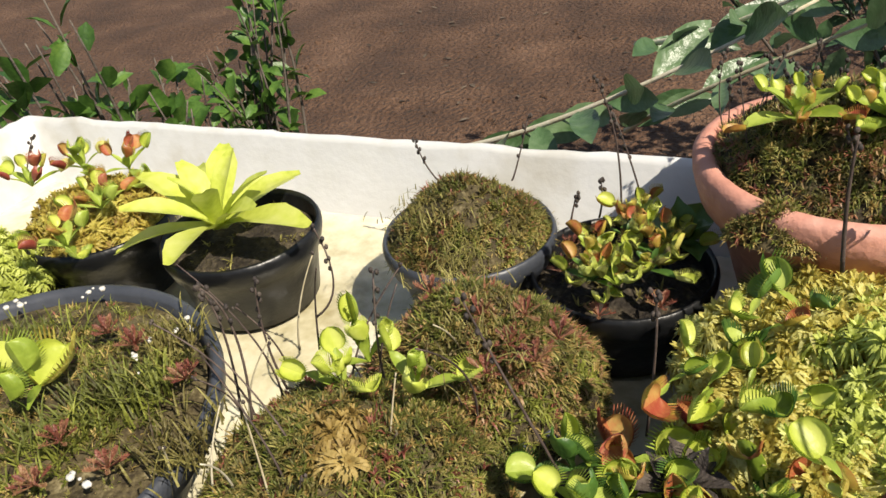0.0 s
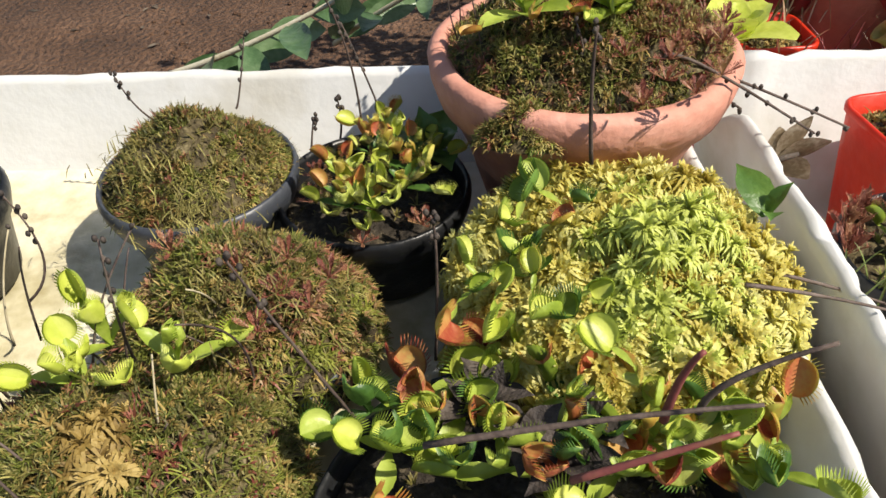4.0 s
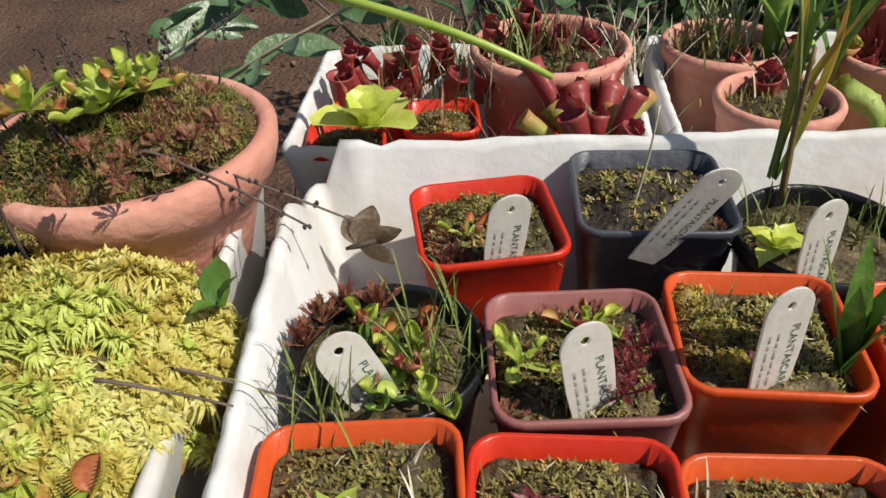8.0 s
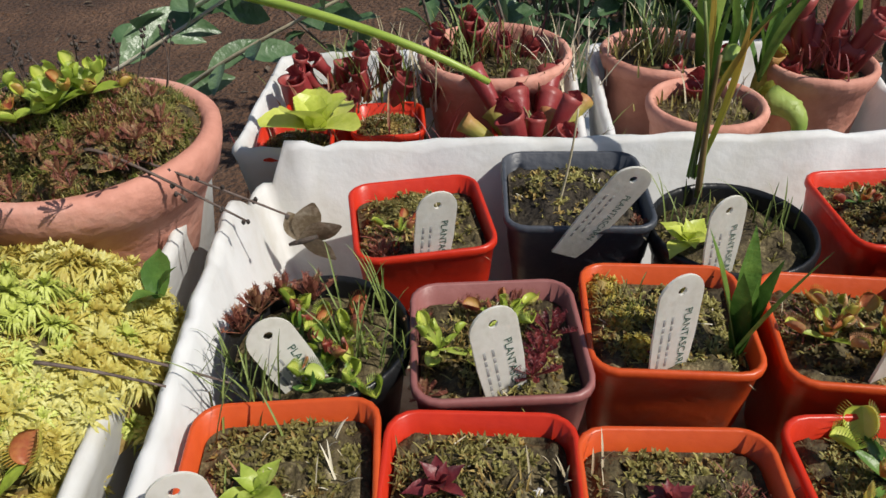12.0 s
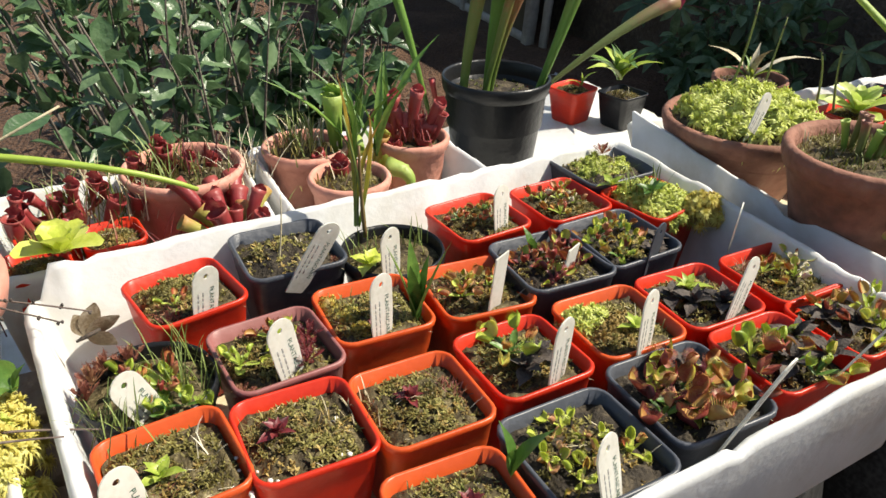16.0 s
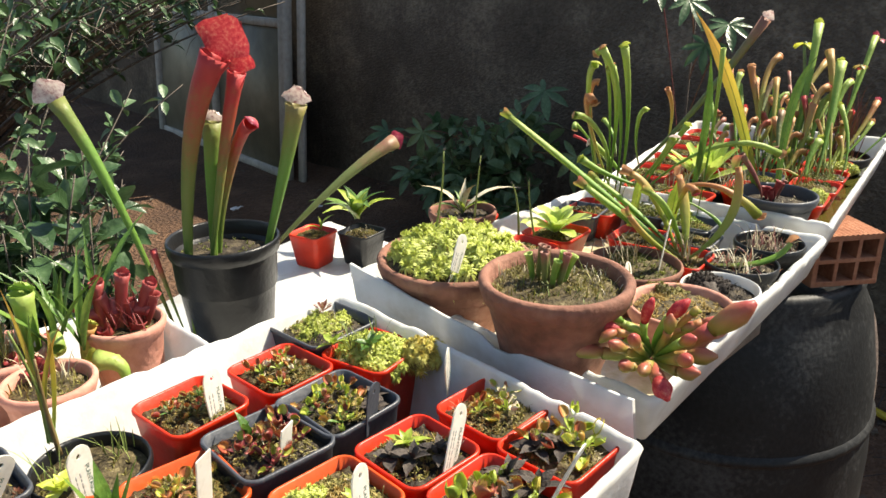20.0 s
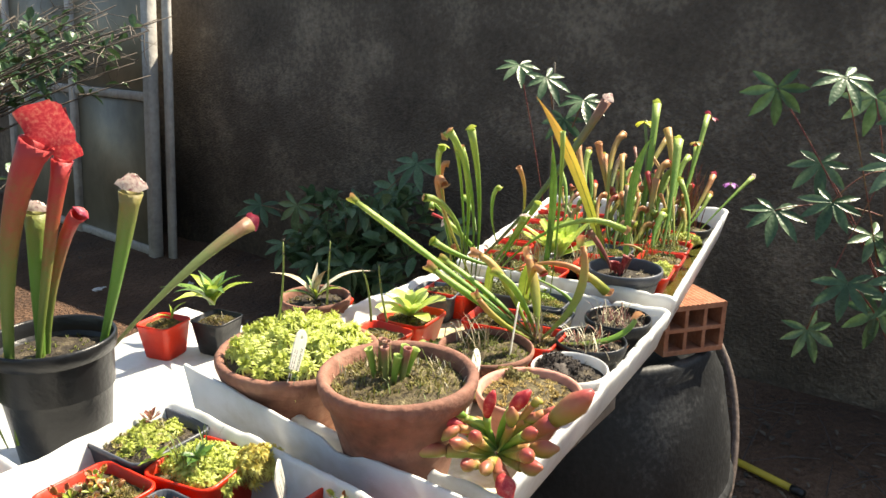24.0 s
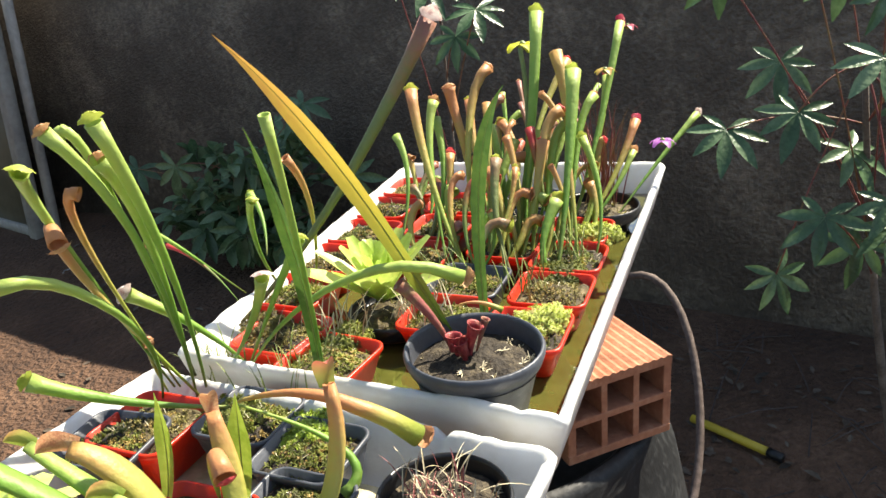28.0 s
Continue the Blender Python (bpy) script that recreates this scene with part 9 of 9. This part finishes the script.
# ---- shrubs, ground and stray things ----
def shrub(label, base, ells, n, leaves, leaf, mat, seed=0, name="shrub", stem=0.008, category="shrub", twigs=0):
    """Stems from one foot into a few loose clouds of leaves."""
    rng = random.Random(seed)
    t = thing(name, label, category, "", base)
    o = Vector(base)
    wood, crown = Shape(), Shape()
    for k in range(n):
        c, r = ells[k % len(ells)]
        u = unit(rng) * rng.uniform(0.25, 1.0) ** 0.5
        tip = Vector((c[0] + r[0] * u.x, c[1] + r[1] * u.y, c[2] + r[2] * u.z)) - o
        mid = tip * 0.5 + Vector((rng.gauss(0, 0.08), rng.gauss(0, 0.08), 0.12 * tip.length))
        path = bez(Vector((rng.gauss(0, 0.02), rng.gauss(0, 0.02), -0.02)), mid, tip, 14)
        tube(wood, path, [stem * (1 - 0.8 * i / 13) for i in range(14)], 5)
        for i in range(leaves):
            q = rng.uniform(0.45, 1.0)
            p = path[min(13, int(q * 13))]
            d = (path[min(13, int(q * 13) + 1)] - path[max(0, int(q * 13) - 1)]).normalized()
            e = (d * rng.uniform(0.1, 0.8) + unit(rng) + Vector((0, 0, 0.15))).normalized()
            l = leaf * rng.uniform(0.6, 1.2)
            a = p + e * l * 0.15
            pts = [a, a + e * l * 0.33 + Vector((0, 0, 0.04 * l)), a + e * l * 0.68, a + e * l + Vector((0, 0, -0.12 * l))]
            blade(crown, pts, [l * 0.05, l * 0.25, l * 0.23, l * 0.02], 0.3, (Vector((0, 0, 1)) + unit(rng) * 0.6).normalized())
        for i in range(twigs):
            p = path[rng.randrange(5, 14)]
            e = p + unit(rng) * rng.uniform(0.1, 0.3)
            tube(wood, [p, (p + e) / 2 + unit(rng) * 0.03, e], [0.003, 0.002, 0.001], 4)
    part("stem", wood, "bark", t)
    part("crown", crown, mat, t)
    return t


def leafy_branch(label, a, m, b, n, leaf, seed, mat="dark_green", up=Vector((0.1, -0.9, 0.65))):
    """A pinnate branch whose single leaves can be told apart."""
    rng = random.Random(seed)
    t = thing("leafy_branch", label, "branch", "", a)
    o = Vector(a)
    path = [p - o for p in through_mid(a, m, b, 16)]
    s = Shape()
    tube(s, path, [0.0042 * (1 - 0.6 * i / 15) for i in range(16)], 6)
    part("stem", s, "straw", t)
    for i in range(n):
        q = 1 + int(14 * i / n)
        p, d, side, upv = frames(path)[q]
        sg = 1 if i % 2 else -1
        e = (d * 0.45 + side * sg * 0.75 + Vector((0, 0, rng.uniform(-0.5, 0.35)))).normalized()
        l = leaf * rng.uniform(0.8, 1.2)
        s = Shape()
        pts = [p + e * (l * k / 7) + Vector((0, 0, -0.12 * l * (k / 7) ** 2)) for k in range(8)]
        blade(s, pts, [l * w for w in (0.02, 0.11, 0.165, 0.18, 0.175, 0.15, 0.09, 0.01)], 0.28, (up + unit(rng) * 0.35).normalized())
        part("leaf", s, mat, t)
    return t


def palmate(label, foot, heads, r, seed, mat="dark_green", lobes=7, name="palmate_plant", stem_r=0.006):
    """A stem whose long-stalked leaves are split into fingers."""
    rng = random.Random(seed)
    t = thing(name, label, "plant", "", foot)
    o = Vector(foot)
    top = sum((Vector(h) for h in heads), Vector()) / len(heads) - o
    trunk = bez(Vector((0, 0, -0.02)), top * 0.5 + Vector((0.05, 0.05, 0)), top + Vector((0.06, 0.03, 0.10)), 10)
    s = Shape()
    tube(s, trunk, [stem_r * (1.5 - 0.8 * i / 9) for i in range(10)], 7)
    part("stem", s, "bark", t)
    for h in heads:
        c = Vector(h) - o
        root = trunk[rng.randrange(5, 10)]
        s = Shape()
        tube(s, bez(root, (root + c) / 2 + Vector((0, 0, 0.06)), c, 8), [0.0022] * 8, 5)
        st = part("leaf_stalk", s, "stalk_red", t)
        n = (Vector((-0.75, -0.45, 0.5)) + unit(rng) * 0.45).normalized()
        down = (Vector((0, 0, -1)) + unit(rng) * 0.3)
        down = (down - n * down.dot(n)).normalized()
        side = n.cross(down)
        s = Shape()
        for k in range(lobes):
            a = radians(-128 + 256 * k / (lobes - 1))
            e = down * math.cos(a) + side * math.sin(a)
            l = r * (1.0 - 0.38 * abs(k - (lobes - 1) / 2) / ((lobes - 1) / 2)) * rng.uniform(0.9, 1.1)
            pts = [c + e * (l * i / 6) - n * (0.18 * l * (i / 6) ** 2) for i in range(7)]
            blade(s, pts, [l * w for w in (0.03, 0.07, 0.12, 0.145, 0.13, 0.08, 0.01)], 0.3, n)
        part("leaf_blade", s, mat, st)
    return t


leafy_branch("pinnate green branch hanging behind the first tray", (-0.62, 0.50, 0.68), (-0.44, 0.47, 0.76), (-0.22, 0.47, 0.88), 15, 0.092, 1)
leafy_branch("pinnate green branch hanging behind the first tray", (-0.45, 0.70, 0.62), (-0.30, 0.62, 0.74), (-0.06, 0.60, 0.86), 11, 0.085, 2)
leafy_branch("pinnate green branch behind the small tray", (-0.42, 0.62, 0.78), (-0.30, 0.52, 0.84), (-0.16, 0.46, 0.93), 9, 0.08, 3)
shrub("leafy shrub with oval grey-green leaflets behind the trays", (0.25, 1.15, -0.40), (((-0.05, 0.85, 0.72), (0.34, 0.20, 0.28)), ((0.25, 0.95, 0.72), (0.30, 0.22, 0.28)), ((0.55, 1.25, 0.62), (0.22, 0.2, 0.30)), ((0.10, 1.35, 0.95), (0.5, 0.25, 0.25))), 64, 26, 0.062, "dark_green", 4)
shrub("leafy shrub with long oval leaves beside the slab", (0.50, 1.30, -0.40), (((0.53, 1.14, 0.80), (0.15, 0.14, 0.18)), ((0.42, 1.10, 0.62), (0.2, 0.14, 0.15))), 30, 18, 0.08, "dark_green", 14)
shrub("dense sunlit leafy shrub on bare earth", (0.3, 2.4, -0.40), (((0.1, 2.2, 0.8), (0.8, 0.4, 0.6)), ((1.0, 2.8, 0.7), (0.7, 0.4, 0.6))), 60, 34, 0.07, "dark_green", 5)
shrub("young citrus shrub with glossy lime leaves", (-1.52, 0.70, -0.40), (((-1.50, 0.60, 0.78), (0.14, 0.13, 0.13)), ((-1.47, 0.80, 0.60), (0.12, 0.12, 0.12))), 26, 16, 0.07, "green", 6)
shrub("young citrus shrub with glossy lime leaves", (-1.66, 1.27, -0.40), (((-1.66, 1.22, 0.46), (0.16, 0.14, 0.09)), ((-1.62, 1.36, 0.70), (0.18, 0.14, 0.12))), 22, 16, 0.07, "green", 7)
shrub("overhanging tree branches with bare grey twigs", (1.09, 5.70, -0.40), (((1.03, 2.77, 1.08), (0.42, 0.33, 0.26)), ((2.28, 3.19, 1.24), (0.40, 0.33, 0.13)), ((1.69, 3.32, 1.21), (0.53, 0.40, 0.13)), ((2.81, 4.44, 1.25), (0.40, 0.60, 0.17)), ((2.81, 3.78, 1.34), (0.40, 0.53, 0.16)), ((1.82, 3.59, 1.18), (0.40, 0.40, 0.20)), ((3.22, 4.55, 1.10), (0.18, 0.42, 0.22)), ((3.22, 5.50, 1.14), (0.18, 0.55, 0.20)), ((2.70, 5.00, 1.20), (0.35, 0.60, 0.18))), 92, 26, 0.079, "dark_green", 8, name="tree", stem=0.016, category="tree", twigs=9)
shrub("feathery dark shrub at the foot of the wall", (3.534, 2.794, -0.40), (((3.362, 2.596, 0.102), (0.290, 0.554, 0.396)), ((3.270, 2.134, 0.154), (0.264, 0.330, 0.396))), 44, 26, 0.112, "dark_green", 9)
palmate("palmate green plant by the wall", (3.494, 2.860, -0.400), ((3.270, 2.992, -0.030), (3.336, 2.728, 0.128), (3.204, 2.464, 0.049), (3.336, 2.134, 0.418), (3.270, 1.936, 0.590), (3.204, 2.292, 0.326), (3.310, 1.738, 0.260), (3.270, 3.190, 0.194), (3.204, 2.794, 0.260), (3.204, 2.662, -0.070), (3.138, 2.332, -0.004)), 0.198, 10)
palmate("palmate green plant lit by the sun beyond the last tray", (3.006, 0.972, -0.400), ((2.623, 0.840, 1.105), (2.676, 0.708, 1.026), (2.676, 0.985, 1.144), (2.729, 0.814, 0.946)), 0.119, 11)
palmate("tall palmate plant with drooping fingered leaves", (2.966, -0.493, -0.400), ((2.676, -0.427, 0.920), (2.729, -0.150, 0.748), (2.795, -0.269, 0.643), (2.729, -0.388, 0.471), (2.623, -0.150, 1.144), (2.729, -0.559, 0.603), (2.676, -0.586, 0.854), (2.676, 0.008, 0.709), (2.623, 0.035, 1.105), (2.610, -0.242, 0.524), (2.676, -0.137, 0.326), (2.650, -0.322, 0.894), (2.676, -0.374, 0.550), (2.808, -0.308, 1.026), (2.742, -0.506, 0.999), (2.808, -0.216, 1.078), (2.808, -0.401, 0.762), (2.834, -0.084, 0.854), (2.808, -0.506, 0.498), (2.808, -0.322, 0.392), (2.702, -0.638, 0.722)), 0.132, 12, stem_r=0.010)


def build_litter():
    """Dry leaves and twigs on the earth."""
    rng, s = random.Random(21), Shape()
    for i in range(1500):
        x, y = (rng.uniform(1.8, 3.75), rng.uniform(-1.8, 1.5)) if i % 2 else (rng.uniform(-2.8, 3.7), rng.uniform(0.9, 6.0))
        z = GROUND + 0.05 * noise.noise((x * 1.1, y * 1.1, 0)) + 0.015 * noise.noise((x * 6, y * 6, 3)) + 0.006
        d = Vector((rng.gauss(0, 1), rng.gauss(0, 1), rng.uniform(-0.1, 0.3))).normalized()
        l = rng.uniform(0.015, 0.06)
        blade(s, [Vector((x, y, z)) + d * (l * k / 3) for k in range(4)], [l * 0.05, l * 0.22, l * 0.2, l * 0.02], rng.uniform(0.1, 0.6))
    ob = part("leaf_litter", s, "litter")
    tagged(ob, "scattered dry brown leaves on the earth", "leaf litter", kind="stuff")
    s = Shape()
    for i in range(130):
        x, y = rng.uniform(2.1, 3.7), rng.uniform(-1.5, 1.4)
        a = rng.uniform(0, math.pi)
        l = rng.uniform(0.08, 0.35)
        p = Vector((x, y, GROUND + 0.03))
        e = p + Vector((math.cos(a), math.sin(a), rng.uniform(-0.02, 0.08))) * l
        tube(s, [p, (p + e) / 2 + Vector((0, 0, 0.015)), e], [0.003, 0.0025, 0.0015], 5)
    ob = part("dry_twigs", s, "stalk")
    tagged(ob, "dry twigs strewn on the earth by the wall", "twigs", kind="stuff")
    rng2 = random.Random(5)
    s = Shape()
    for i in range(700):
        x, y = rng2.uniform(-3.2, 0.3), rng2.uniform(0.8, 4.2)
        z = GROUND + 0.05 * noise.noise((x * 1.1, y * 1.1, 0)) + 0.015 * noise.noise((x * 6, y * 6, 3))
        r = rng2.uniform(0.004, 0.014)
        s.loops([[(x + r * q * math.cos(a + k), y + r * q * math.sin(a + k), z + r * h) for a in (math.pi * j / 3 for j in range(6))] for k, (q, h) in enumerate(((1, -0.2), (0.9, 0.4), (0.4, 0.75)))], True, False, True)
    ob = part("clods", s, "soil_ground")
    tagged(ob, "small clods and stones on the bare earth", "clods", kind="stuff")


build_litter()


def build_strays():
    t = thing("broom_handle", "yellow wooden tool handle with a black end lying on earth", "handle", "", (2.944, 0.120, GROUND + 0.03))
    s = Shape()
    d = Vector((-0.112, -0.304, 0.006))
    tube(s, [Vector((0, 0, 0)), d * 0.5, d * 0.85], [0.0145] * 3, 10)
    part("handle", s, "tool", t)
    s = Shape()
    tube(s, [d * 0.85, d * 0.92, d], [0.017, 0.017, 0.016], 10)
    part("end_cap", s, "black", t)
    for k, (x, y) in enumerate(((2.81, 0.23), (3.36, 0.55), (2.94, 3.6), (2.54, 3.98))):
        rng = random.Random(k)
        t = thing("litter_scrap", "crumpled white plastic scrap on the earth", "litter", "scraps of plastic", (x, y, GROUND + 0.04))
        s = Shape()
        pts = [[Vector((0.021 * i, 0.012 * j, rng.uniform(0, 0.025))) for j in range(4)] for i in range(5)]
        s.loops(pts, False)
        part("film", s, "trash", t)
    t = thing("hose", "grey-brown hose looped on the earth behind the drum", "hose", "", (2.412, 0.352, GROUND + 0.05))
    s = Shape()
    pts = []
    for i in range(30):
        a = i / 29
        pts.append(Vector((0.42 * math.sin(a * 3.6), -0.03 + 0.33 * math.cos(a * 3.6), 0.55 * math.sin(a * math.pi) ** 2)))
    tube(s, pts, [0.012] * 30, 8)
    part("tube", s, "stalk", t)
    # moth with spread wings on the tray wall
    t = thing("moth", "brown spotted moth with open wings resting on white foam", "moth", "", (-0.083, 0.052, 0.862))
    for k, (rz, l, wd) in enumerate(((70, 0.030, 0.018), (25, 0.028, 0.019), (-35, 0.024, 0.018), (105, 0.022, 0.014))):
        me = leaf_mesh(("wing", l), l, wd, "moth", 0.1, 0.1, (0.25, 0.7, 1.0, 0.95, 0.6, 0.1))
        put("wing", me, t, (0, -0.004, 0), 0, -rz, -70)
    s = Shape()
    tube(s, [Vector((-0.008, -0.004, -0.003)), Vector((0, -0.004, 0)), Vector((0.010, -0.004, 0.003))], [0.001, 0.0022, 0.0014], 7)
    part("body", s, "dead", t)
    rng = random.Random(3)
    def chips(label, spots):
        for x, y, z in spots:
            t = thing("perlite_grain", label, "perlite", "perlite grains", (x, y, z))
            for _ in range(5):
                s = Shape()
                ox, oy, r = rng.gauss(0, 0.005), rng.gauss(0, 0.005), rng.uniform(0.0008, 0.0019)
                s.loops([[(ox + r * q * math.cos(a), oy + r * q * math.sin(a), r * h) for a in (math.pi * j / 3 for j in range(6))] for q, h in ((0.5, -0.6), (1, 0), (0.8, 0.7))], True, True, True)
                part("grain", s, "perlite", t)
    chips("white perlite grains on dark peat", [(-0.02, -0.165, 0.884), (-0.01, -0.18, 0.884), (0.04, -0.17, 0.884), (0.035, -0.14, 0.884), (-0.495, -0.150, 0.905), (-0.60, -0.135, 0.903), (-0.465, -0.215, 0.903), (-0.56, -0.115, 0.902), (-0.49, -0.125, 0.901), (0.42, -0.16, 0.884), (0.335, 0.03, 0.884)])


build_strays()
